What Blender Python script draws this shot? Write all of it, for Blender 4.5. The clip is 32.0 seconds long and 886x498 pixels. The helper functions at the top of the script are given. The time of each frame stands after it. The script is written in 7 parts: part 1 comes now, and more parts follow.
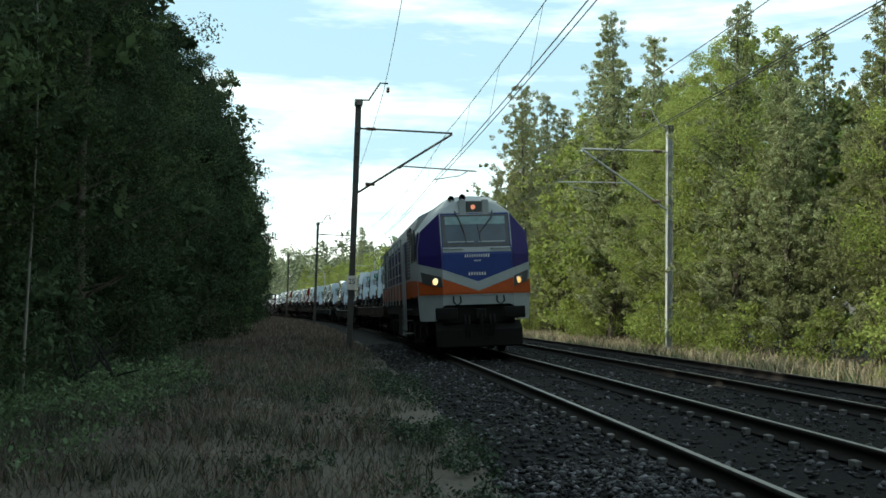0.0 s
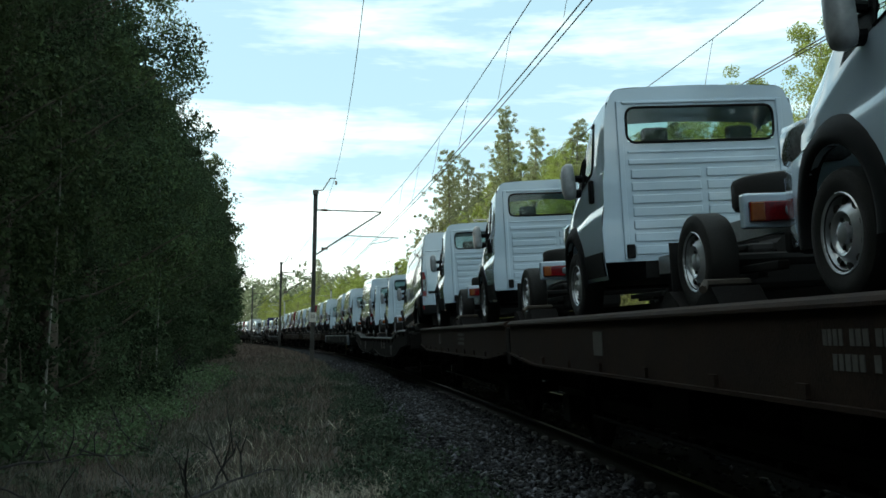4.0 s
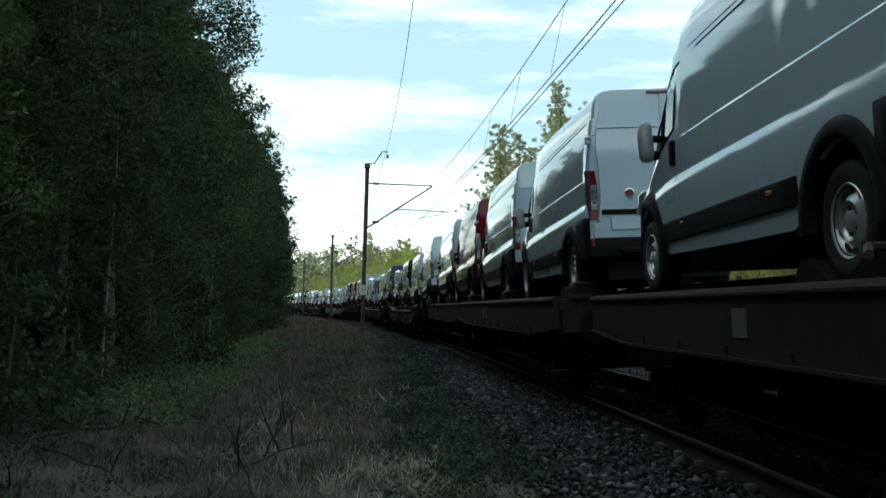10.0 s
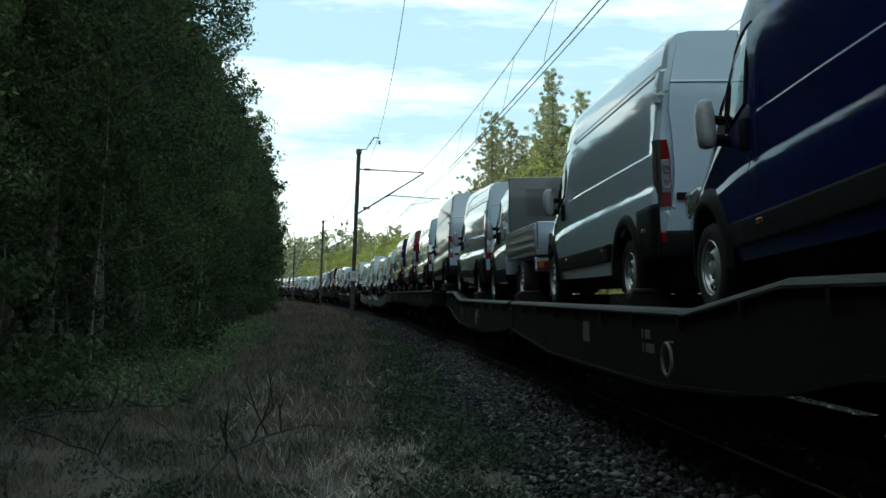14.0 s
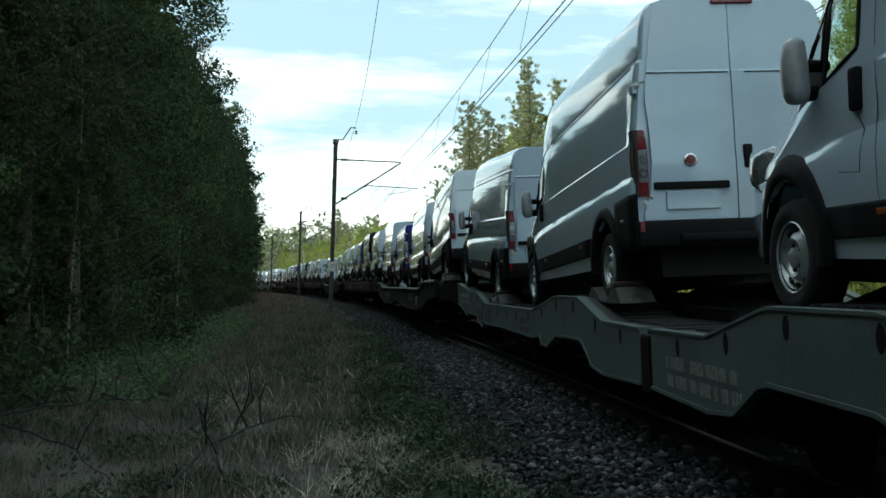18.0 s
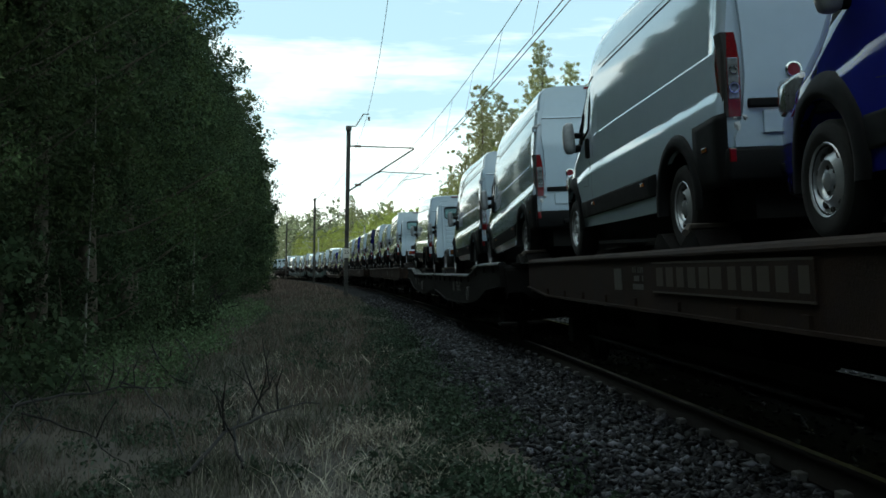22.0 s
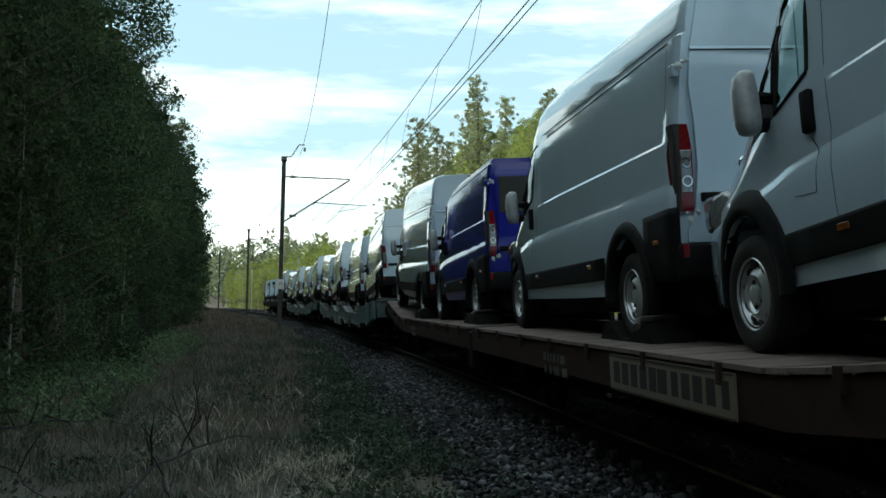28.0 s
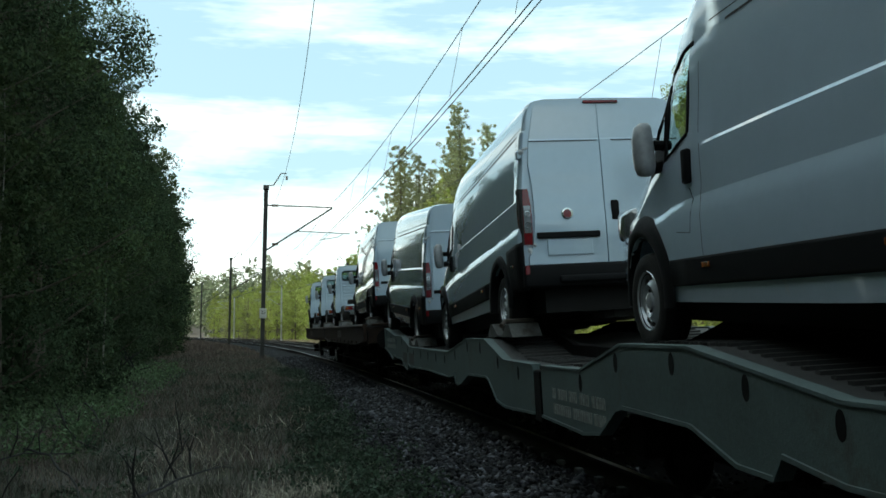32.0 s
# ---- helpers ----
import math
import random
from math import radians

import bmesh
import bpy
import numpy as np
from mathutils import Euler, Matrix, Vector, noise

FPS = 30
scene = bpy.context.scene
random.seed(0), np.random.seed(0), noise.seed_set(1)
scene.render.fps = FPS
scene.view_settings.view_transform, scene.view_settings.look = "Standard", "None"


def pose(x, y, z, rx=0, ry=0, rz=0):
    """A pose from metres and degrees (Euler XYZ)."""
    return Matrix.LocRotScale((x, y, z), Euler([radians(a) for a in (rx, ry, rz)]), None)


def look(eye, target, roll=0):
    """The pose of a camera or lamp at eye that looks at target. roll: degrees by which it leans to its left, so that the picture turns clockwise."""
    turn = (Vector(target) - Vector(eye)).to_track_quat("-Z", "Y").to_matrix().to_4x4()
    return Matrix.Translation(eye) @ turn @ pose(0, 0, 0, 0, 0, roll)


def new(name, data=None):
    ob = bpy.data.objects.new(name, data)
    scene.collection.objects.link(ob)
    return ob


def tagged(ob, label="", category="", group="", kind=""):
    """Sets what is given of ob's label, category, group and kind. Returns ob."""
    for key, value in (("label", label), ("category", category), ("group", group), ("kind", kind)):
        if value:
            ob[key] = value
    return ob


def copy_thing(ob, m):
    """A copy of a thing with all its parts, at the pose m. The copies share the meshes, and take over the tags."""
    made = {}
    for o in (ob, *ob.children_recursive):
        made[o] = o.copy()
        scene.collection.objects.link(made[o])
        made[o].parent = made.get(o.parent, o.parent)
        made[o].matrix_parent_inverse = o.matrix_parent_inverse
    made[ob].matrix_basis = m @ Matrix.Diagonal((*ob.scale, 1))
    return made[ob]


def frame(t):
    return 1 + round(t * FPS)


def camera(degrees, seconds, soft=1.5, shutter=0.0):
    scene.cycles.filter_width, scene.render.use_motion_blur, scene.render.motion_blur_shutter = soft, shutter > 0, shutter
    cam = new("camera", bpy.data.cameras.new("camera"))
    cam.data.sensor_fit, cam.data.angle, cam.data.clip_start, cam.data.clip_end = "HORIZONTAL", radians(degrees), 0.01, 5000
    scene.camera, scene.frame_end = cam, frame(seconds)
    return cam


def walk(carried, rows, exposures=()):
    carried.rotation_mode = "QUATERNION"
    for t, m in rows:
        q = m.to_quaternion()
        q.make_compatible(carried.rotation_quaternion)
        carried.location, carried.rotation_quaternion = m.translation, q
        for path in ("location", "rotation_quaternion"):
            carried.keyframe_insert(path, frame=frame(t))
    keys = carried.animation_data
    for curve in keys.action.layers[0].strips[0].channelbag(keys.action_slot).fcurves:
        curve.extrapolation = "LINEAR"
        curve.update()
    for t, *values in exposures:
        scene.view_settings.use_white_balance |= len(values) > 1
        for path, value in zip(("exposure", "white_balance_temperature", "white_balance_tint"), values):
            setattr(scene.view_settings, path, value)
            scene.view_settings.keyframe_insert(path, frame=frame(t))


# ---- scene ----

# The camera stands beside the line; for the first two seconds it draws back along it.
cam = camera(47.07, 32.0, soft=1.6)
walk(cam, [
    (0, look((-0.126, 15.841, 1.130), (0.5511, 25.7994, 1.7426), 1.00)),
    (0.5, look((-0.054, 10.388, 1.130), (0.6560, 20.3418, 1.7688), 1.00)),
    (1, look((-0.018, 6.026, 1.130), (0.7792, 15.9716, 1.8030), 1.10)),
    (1.5, look((-0.001, 1.649, 1.130), (0.7944, 11.5930, 1.8316), 1.30)),
    (2, look((0.000, 0.000, 1.130), (0.8312, 9.9354, 1.9027), 1.46)),
    (2.5, look((0.000, 0.000, 1.130), (0.9683, 9.9142, 2.0078), 1.14)),
    (4.5, look((0.000, 0.000, 1.130), (1.0930, 9.9060, 1.9525), -0.22)),
    (5, look((0.000, 0.000, 1.130), (1.0792, 9.9130, 1.8834), 0.16)),
    (5.5, look((0.000, 0.000, 1.130), (1.0749, 9.9196, 1.7978), 1.30)),
    (6, look((0.000, 0.000, 1.130), (1.0833, 9.9180, 1.8079), 1.34)),
    (6.5, look((0.000, 0.000, 1.130), (1.1613, 9.9087, 1.8154), 1.58)),
    (7, look((0.000, 0.000, 1.130), (1.1768, 9.9066, 1.8183), 2.42)),
    (7.5, look((0.000, 0.000, 1.130), (1.0682, 9.9067, 1.9766), 3.39)),
    (8, look((0.000, 0.000, 1.130), (1.1147, 9.8911, 2.0908), 2.10)),
    (8.5, look((0.000, 0.000, 1.130), (1.1042, 9.9009, 1.9977), 1.02)),
    (9, look((0.000, 0.000, 1.130), (1.0804, 9.9108, 1.9099), 0.11)),
    (9.5, look((0.000, 0.000, 1.130), (0.7997, 9.9475, 1.7684), 2.07)),
    (10, look((0.000, 0.000, 1.130), (0.6037, 9.9641, 1.7235), 0.64)),
    (10.5, look((0.000, 0.000, 1.130), (0.5262, 9.9657, 1.7690), 0.17)),
    (11, look((0.000, 0.000, 1.130), (0.4594, 9.9708, 1.7396), 0.34)),
    (11.5, look((0.000, 0.000, 1.130), (0.4241, 9.9730, 1.7290), 0.56)),
    (12, look((0.000, 0.000, 1.130), (0.5256, 9.9693, 1.7098), 0.17)),
    (12.5, look((0.000, 0.000, 1.130), (0.6307, 9.9661, 1.6588), 0.07)),
    (13, look((0.000, 0.000, 1.130), (0.6226, 9.9690, 1.6105), 0.30)),
    (13.5, look((0.000, 0.000, 1.130), (0.6176, 9.9710, 1.5755), 0.84)),
    (14, look((0.000, 0.000, 1.130), (0.7000, 9.9645, 1.5973), 1.36)),
    (14.5, look((0.000, 0.000, 1.130), (0.4239, 9.9813, 1.5702), 0.94)),
    (15, look((0.000, 0.000, 1.130), (0.2593, 9.9856, 1.6000), 0.91)),
    (15.5, look((0.000, 0.000, 1.130), (0.2483, 9.9894, 1.5163), 0.71)),
    (17.5, look((0.000, 0.000, 1.130), (0.6240, 9.9761, 1.4272), 0.98)),
    (18, look((0.000, 0.000, 1.130), (0.9145, 9.9513, 1.4977), 0.65)),
    (18.5, look((0.000, 0.000, 1.130), (1.1072, 9.9304, 1.5317), 0.76)),
    (19, look((0.000, 0.000, 1.130), (1.1874, 9.9211, 1.5324), 0.41)),
    (19.5, look((0.000, 0.000, 1.130), (1.1873, 9.9189, 1.5825), 0.24)),
    (20, look((0.000, 0.000, 1.130), (1.0985, 9.9302, 1.5591), 0.69)),
    (20.5, look((0.000, 0.000, 1.130), (0.9428, 9.9458, 1.5689), 1.21)),
    (21, look((0.000, 0.000, 1.130), (0.9273, 9.9498, 1.5050), 2.05)),
    (21.5, look((0.000, 0.000, 1.130), (0.7800, 9.9673, 1.3413), 0.44)),
    (22, look((0.000, 0.000, 1.130), (0.7757, 9.9674, 1.3537), 0.02)),
    (22.5, look((0.000, 0.000, 1.130), (0.7801, 9.9656, 1.4084), 0.39)),
    (23, look((0.000, 0.000, 1.130), (0.7670, 9.9646, 1.4752), 0.77)),
    (23.5, look((0.000, 0.000, 1.130), (0.7910, 9.9602, 1.5408), 1.31)),
    (24, look((0.000, 0.000, 1.130), (0.7473, 9.9606, 1.6074), 1.25)),
    (24.5, look((0.000, 0.000, 1.130), (0.7435, 9.9597, 1.6306), 1.45)),
    (25, look((0.000, 0.000, 1.130), (0.7831, 9.9549, 1.6655), 1.48)),
    (25.5, look((0.000, 0.000, 1.130), (0.9109, 9.9432, 1.6796), -0.18)),
    (27.5, look((0.000, 0.000, 1.130), (1.4601, 9.8771, 1.6883), 0.18)),
    (28, look((0.000, 0.000, 1.130), (1.4061, 9.8859, 1.6694), 0.32)),
    (28.5, look((0.000, 0.000, 1.130), (1.3416, 9.8954, 1.6609), -0.05)),
    (29, look((0.000, 0.000, 1.130), (1.3275, 9.8958, 1.6871), 0.01)),
    (29.5, look((0.000, 0.000, 1.130), (1.3902, 9.8875, 1.6824), 0.07)),
    (30, look((0.000, 0.000, 1.130), (1.3686, 9.8941, 1.6141), -0.27)),
    (30.5, look((0.000, 0.000, 1.130), (1.4035, 9.8875, 1.6471), 0.20)),
    (31, look((0.000, 0.000, 1.130), (1.4328, 9.8782, 1.7370), -0.25)),
    (31.5, look((0.000, 0.000, 1.130), (1.4869, 9.8604, 1.8797), 0.46)),
    (32, look((0.000, 0.000, 1.130), (1.5699, 9.8430, 1.9361), -0.28)),
], exposures=[(0, 0.0, 6850, 0.0), (32.0, 0.0, 6850, 0.0)])

# ---- light ----
SUN_EL, SUN_AZ = 35.5, 266.0        # degrees; azimuth clockwise from +Y
world = bpy.data.worlds.new("sky")
scene.world = world
world.use_nodes = True


def build_sky():
    nt = world.node_tree
    nt.nodes.clear()
    N, L = nt.nodes.new, nt.links.new
    out, bg = N("ShaderNodeOutputWorld"), N("ShaderNodeBackground")
    sky = N("ShaderNodeTexSky")
    sky.sky_type, sky.sun_disc = "NISHITA", False
    sky.sun_elevation, sky.sun_rotation = radians(SUN_EL), radians(SUN_AZ)
    sky.air_density, sky.dust_density, sky.ozone_density = 1.0, 2.2, 1.0
    tc, mp = N("ShaderNodeTexCoord"), N("ShaderNodeMapping")
    mp.inputs["Scale"].default_value = (1.0, 0.8, 4.2)
    mp.inputs["Location"].default_value = (0.35, 0.1, 0.42)
    n1, n2 = N("ShaderNodeTexNoise"), N("ShaderNodeTexNoise")
    n1.inputs["Scale"].default_value, n1.inputs["Detail"].default_value = 2.1, 6.0
    n1.inputs["Roughness"].default_value = 0.62
    n1.inputs["Distortion"].default_value = 0.35
    n2.inputs["Scale"].default_value, n2.inputs["Detail"].default_value = 0.9, 2.0
    L(tc.outputs["Generated"], mp.inputs["Vector"])
    L(mp.outputs["Vector"], n1.inputs["Vector"])
    L(mp.outputs["Vector"], n2.inputs["Vector"])
    add = N("ShaderNodeMath")
    add.operation = "ADD"
    L(n1.outputs["Fac"], add.inputs[0])
    L(n2.outputs["Fac"], add.inputs[1])
    ramp = N("ShaderNodeValToRGB")
    ramp.color_ramp.elements[0].position, ramp.color_ramp.elements[1].position = 0.455, 0.62
    half = N("ShaderNodeMath")
    half.operation = "MULTIPLY"
    half.inputs[1].default_value = 0.5
    L(add.outputs[0], half.inputs[0])
    mp2, n3 = N("ShaderNodeMapping"), N("ShaderNodeTexNoise")
    mp2.inputs["Scale"].default_value, mp2.inputs["Rotation"].default_value = (1.2, 0.8, 11.0), (0.0, radians(4), 0.0)
    n3.inputs["Scale"].default_value, n3.inputs["Detail"].default_value, n3.inputs["Roughness"].default_value = 1.5, 6.0, 0.6
    L(tc.outputs["Generated"], mp2.inputs["Vector"])
    L(mp2.outputs["Vector"], n3.inputs["Vector"])
    streak = N("ShaderNodeMath")
    streak.operation, streak.inputs[1].default_value = "MULTIPLY_ADD", 0.55
    L(n3.outputs["Fac"], streak.inputs[0])
    less = N("ShaderNodeMath")
    less.operation, less.inputs[1].default_value = "SUBTRACT", 0.265
    L(half.outputs[0], less.inputs[0])
    L(less.outputs[0], streak.inputs[2])
    L(streak.outputs[0], ramp.inputs["Fac"])
    mix = N("ShaderNodeMix")
    mix.data_type = "RGBA"
    mix.inputs["B"].default_value = (8.0, 8.5, 8.7, 1)
    L(ramp.outputs["Color"], mix.inputs["Factor"])
    # thin high haze over the blue
    haze = N("ShaderNodeMix")
    haze.data_type = "RGBA"
    haze.inputs["Factor"].default_value = 0.62
    haze.inputs["B"].default_value = (3.35, 5.05, 6.1, 1)
    L(sky.outputs["Color"], haze.inputs["A"])
    L(haze.outputs["Result"], mix.inputs["A"])
    L(mix.outputs["Result"], bg.inputs["Color"])
    bg.inputs["Strength"].default_value = 0.21
    L(bg.outputs["Background"], out.inputs["Surface"])


build_sky()
sun = new("sun", bpy.data.lights.new("sun", "SUN"))
sun.data.energy, sun.data.angle, sun.data.color = 5.0, radians(0.5), (1.0, 0.94, 0.84)
_a, _e = radians(SUN_AZ), radians(SUN_EL)
SUN_DIR = Vector((math.sin(_a) * math.cos(_e), math.cos(_a) * math.cos(_e), math.sin(_e)))
sun.matrix_world = look(SUN_DIR * 100, (0, 0, 0))
scene.view_settings.exposure = 0.0


# ---- materials ----
def material(name, base, rough=0.6, metal=0.0, vary=0.25, scale=6.0, fine=60.0, bump=0.0, bump_scale=80.0,
             tint=None, coat=0.0, island=0.0, objvary=0.0, translucent=0.0, ior=1.5, stain=None, stain_at=0.6, spec=0.5):
    """A painted, weathered or grown surface: two scales of noise in its colour and gloss, and fine relief."""
    m = bpy.data.materials.new(name)
    m.use_nodes = True
    nt = m.node_tree
    N, L = nt.nodes.new, nt.links.new
    p = nt.nodes["Principled BSDF"]
    out = nt.nodes["Material Output"]
    p.inputs["Metallic"].default_value, p.inputs["IOR"].default_value = metal, ior
    p.inputs["Specular IOR Level"].default_value = spec
    if coat:
        p.inputs["Coat Weight"].default_value, p.inputs["Coat Roughness"].default_value = coat, 0.03
    tc = N("ShaderNodeTexCoord")
    n1, n2 = N("ShaderNodeTexNoise"), N("ShaderNodeTexNoise")
    n1.inputs["Scale"].default_value, n1.inputs["Detail"].default_value = scale, 5
    n2.inputs["Scale"].default_value, n2.inputs["Detail"].default_value = fine, 3
    L(tc.outputs["Object"], n1.inputs["Vector"])
    L(tc.outputs["Object"], n2.inputs["Vector"])
    avg = N("ShaderNodeMath")
    avg.operation = "MULTIPLY_ADD"
    avg.inputs[1].default_value = 0.35
    L(n2.outputs["Fac"], avg.inputs[0])
    sub = N("ShaderNodeMath")
    sub.operation = "MULTIPLY"
    sub.inputs[1].default_value = 0.65
    L(n1.outputs["Fac"], sub.inputs[0])
    L(sub.outputs[0], avg.inputs[2])
    ramp = N("ShaderNodeValToRGB")
    e = ramp.color_ramp.elements
    e[0].position, e[1].position = 0.32, 0.68
    other = tint or tuple(c * (1 + vary) for c in base)
    e[0].color = (*[c * (1 - vary) for c in base], 1)
    e[1].color = (*[min(c, 1) for c in other], 1)
    L(avg.outputs[0], ramp.inputs["Fac"])
    col = ramp.outputs["Color"]
    if stain:
        r2 = N("ShaderNodeValToRGB")
        r2.color_ramp.elements[0].position, r2.color_ramp.elements[1].position = stain_at, stain_at + 0.12
        n3 = N("ShaderNodeTexNoise")
        n3.inputs["Scale"].default_value, n3.inputs["Detail"].default_value = scale * 0.6, 8
        n3.inputs["Roughness"].default_value = 0.7
        L(tc.outputs["Object"], n3.inputs["Vector"])
        L(n3.outputs["Fac"], r2.inputs["Fac"])
        mx = N("ShaderNodeMix")
        mx.data_type = "RGBA"
        mx.inputs["B"].default_value = (*stain, 1)
        L(r2.outputs["Color"], mx.inputs["Factor"])
        L(col, mx.inputs["A"])
        col = mx.outputs["Result"]
    if island or objvary:
        src = N("ShaderNodeNewGeometry").outputs["Random Per Island"] if island else N("ShaderNodeObjectInfo").outputs["Random"]
        amount = island or objvary
        mr = N("ShaderNodeMapRange")
        mr.inputs["To Min"].default_value, mr.inputs["To Max"].default_value = 1 - amount, 1 + amount
        L(src, mr.inputs["Value"])
        hsv = N("ShaderNodeHueSaturation")
        value = mr.outputs["Result"]
        if island and objvary:
            mo, mul = N("ShaderNodeMapRange"), N("ShaderNodeMath")
            mo.inputs["To Min"].default_value, mo.inputs["To Max"].default_value = 1 - objvary, 1 + objvary
            L(N("ShaderNodeObjectInfo").outputs["Random"], mo.inputs["Value"])
            mul.operation = "MULTIPLY"
            L(value, mul.inputs[0])
            L(mo.outputs["Result"], mul.inputs[1])
            value = mul.outputs[0]
        L(value, hsv.inputs["Value"])
        if island:
            mh = N("ShaderNodeMapRange")
            mh.inputs["To Min"].default_value, mh.inputs["To Max"].default_value = 0.485, 0.515
            L(src, mh.inputs["Value"])
            L(mh.outputs["Result"], hsv.inputs["Hue"])
        L(col, hsv.inputs["Color"])
        col = hsv.outputs["Color"]
    L(col, p.inputs["Base Color"])
    rr = N("ShaderNodeMapRange")
    rr.inputs["To Min"].default_value, rr.inputs["To Max"].default_value = max(0.02, rough * 0.85), min(1, rough * 1.15)
    L(n1.outputs["Fac"], rr.inputs["Value"])
    L(rr.outputs["Result"], p.inputs["Roughness"])
    if bump:
        nb, b = N("ShaderNodeTexNoise"), N("ShaderNodeBump")
        nb.inputs["Scale"].default_value, nb.inputs["Detail"].default_value = bump_scale, 4
        b.inputs["Strength"].default_value, b.inputs["Distance"].default_value = bump, 0.02
        L(tc.outputs["Object"], nb.inputs["Vector"])
        L(nb.outputs["Fac"], b.inputs["Height"])
        L(b.outputs["Normal"], p.inputs["Normal"])
    if translucent:
        tr, ms = N("ShaderNodeBsdfTranslucent"), N("ShaderNodeMixShader")
        ms.inputs["Fac"].default_value = translucent
        L(col, tr.inputs["Color"])
        L(p.outputs["BSDF"], ms.inputs[1])
        L(tr.outputs["BSDF"], ms.inputs[2])
        L(ms.outputs["Shader"], out.inputs["Surface"])
    return m


def glass(name, tint, rough=0.02, clear=0.6):
    """A thin pane: part tinted see-through, part gloss towards the edge."""
    m = bpy.data.materials.new(name)
    m.use_nodes = True
    nt = m.node_tree
    nt.nodes.clear()
    N, L = nt.nodes.new, nt.links.new
    out, ms = N("ShaderNodeOutputMaterial"), N("ShaderNodeMixShader")
    tr, gl, lw = N("ShaderNodeBsdfTransparent"), N("ShaderNodeBsdfGlossy"), N("ShaderNodeLayerWeight")
    power, gloss = N("ShaderNodeMath"), N("ShaderNodeMath")
    tr.inputs["Color"].default_value = (*[c * clear for c in tint], 1)
    gl.inputs["Roughness"].default_value = rough
    power.operation, power.inputs[1].default_value = "POWER", 5.0
    gloss.operation, gloss.inputs[1].default_value, gloss.inputs[2].default_value = "MULTIPLY_ADD", 0.9, 0.04
    L(lw.outputs["Facing"], power.inputs[0])
    L(power.outputs[0], gloss.inputs[0])
    L(gloss.outputs[0], ms.inputs["Fac"])
    L(tr.outputs["BSDF"], ms.inputs[1])
    L(gl.outputs["BSDF"], ms.inputs[2])
    L(ms.outputs["Shader"], out.inputs["Surface"])
    return m


def glow(name, colour, strength):
    m = bpy.data.materials.new(name)
    m.use_nodes = True
    p = m.node_tree.nodes["Principled BSDF"]
    p.inputs["Base Color"].default_value = (*colour, 1)
    p.inputs["Emission Color"].default_value = (*colour, 1)
    p.inputs["Emission Strength"].default_value = strength
    return m


# white paint with shade and the sky's blue put into its colour
M_WHITE_SHADED = material("white_paint", (0.400, 0.508, 0.610), 0.09, vary=0.03, scale=1.5, fine=12, coat=1.0, stain=(0.5, 0.5, 0.48), stain_at=0.7)
M_SILVER = material("silver_paint", (0.36, 0.41, 0.48), 0.3, metal=0.8, vary=0.04, scale=1.5, fine=200, coat=0.6)
M_DARKGREY = material("dark_grey_paint", (0.07, 0.08, 0.085), 0.24, metal=0.3, vary=0.08, scale=1.5, fine=200, coat=0.7)
M_BLACKPAINT = material("black_paint", (0.0028, 0.0034, 0.0075), 0.06, spec=0.14, vary=0.15, scale=1.5, fine=200, coat=0.10)
M_NAVY = material("navy_paint", (0.006, 0.008, 0.060), 0.07, spec=0.2, vary=0.1, scale=1.5, fine=100, coat=0.2)
M_BLUE = material("blue_paint", (0.012, 0.016, 0.19), 0.07, spec=0.3, vary=0.1, scale=1.5, fine=100, coat=0.25)
M_RED = material("red_paint", (0.125, 0.006, 0.016), 0.07, spec=0.3, vary=0.1, scale=1.5, fine=100, coat=0.25)
M_PLASTIC = material("black_plastic", (0.0065, 0.007, 0.008), 0.65, spec=0.1, vary=0.2, scale=8, fine=300, bump=0.15, bump_scale=400)
M_UNDER = material("underbody", (0.010, 0.010, 0.010), 0.8, spec=0.2, vary=0.3, scale=8)
M_TYRE = material("tyre_rubber", (0.010, 0.010, 0.010), 0.75, spec=0.3, vary=0.25, scale=12, fine=90, bump=0.3, bump_scale=120)
M_CLIP = material("rail_clip_steel", (0.09, 0.09, 0.09), 0.6, vary=0.3, scale=9)
M_RIM = material("steel_wheel_silver", (0.42, 0.45, 0.48), 0.26, metal=0.55, vary=0.1, scale=9)
M_HUBDARK = material("wheel_hole", (0.01, 0.01, 0.01), 0.8)
M_REDLENS = material("red_lens", (0.13, 0.004, 0.007), 0.15, vary=0.25, scale=30, coat=0.4)
M_CLEARLENS = material("clear_lens", (0.22, 0.24, 0.26), 0.12, metal=0.4, vary=0.3, scale=30, coat=1.0)
M_AMBER = material("amber_lens", (0.2, 0.055, 0.01), 0.2, coat=0.8)
M_GLASS = glass("tinted_glass", (0.80, 0.90, 0.87), clear=0.92)
M_FILM = material("clear_wrap_film", (0.27, 0.29, 0.31), 0.3, vary=0.25, scale=9, fine=30, bump=0.25, bump_scale=14)
M_SEAT = material("seat_cloth", (0.05, 0.05, 0.055), 0.9, vary=0.2, scale=20)
M_CHROME = material("chrome", (0.7, 0.7, 0.7), 0.12, metal=1.0, vary=0.05)
M_BADGE = material("red_badge", (0.16, 0.02, 0.03), 0.25, coat=0.5)
M_SEAM = material("panel_gap", (0.015, 0.015, 0.015), 0.8)
M_LABEL = material("white_stencil", (0.5, 0.5, 0.46), 0.7, vary=0.25, scale=30)
M_STENCIL = material("pale_green_stencil", (0.19, 0.21, 0.20), 0.8, vary=0.5, scale=20, fine=70)
M_LABEL_DIM = material("faded_stencil", (0.07, 0.07, 0.065), 0.8, vary=0.35, scale=20)
M_CREAM = material("cream_sign", (0.036, 0.029, 0.021), 0.7, vary=0.2, scale=10)
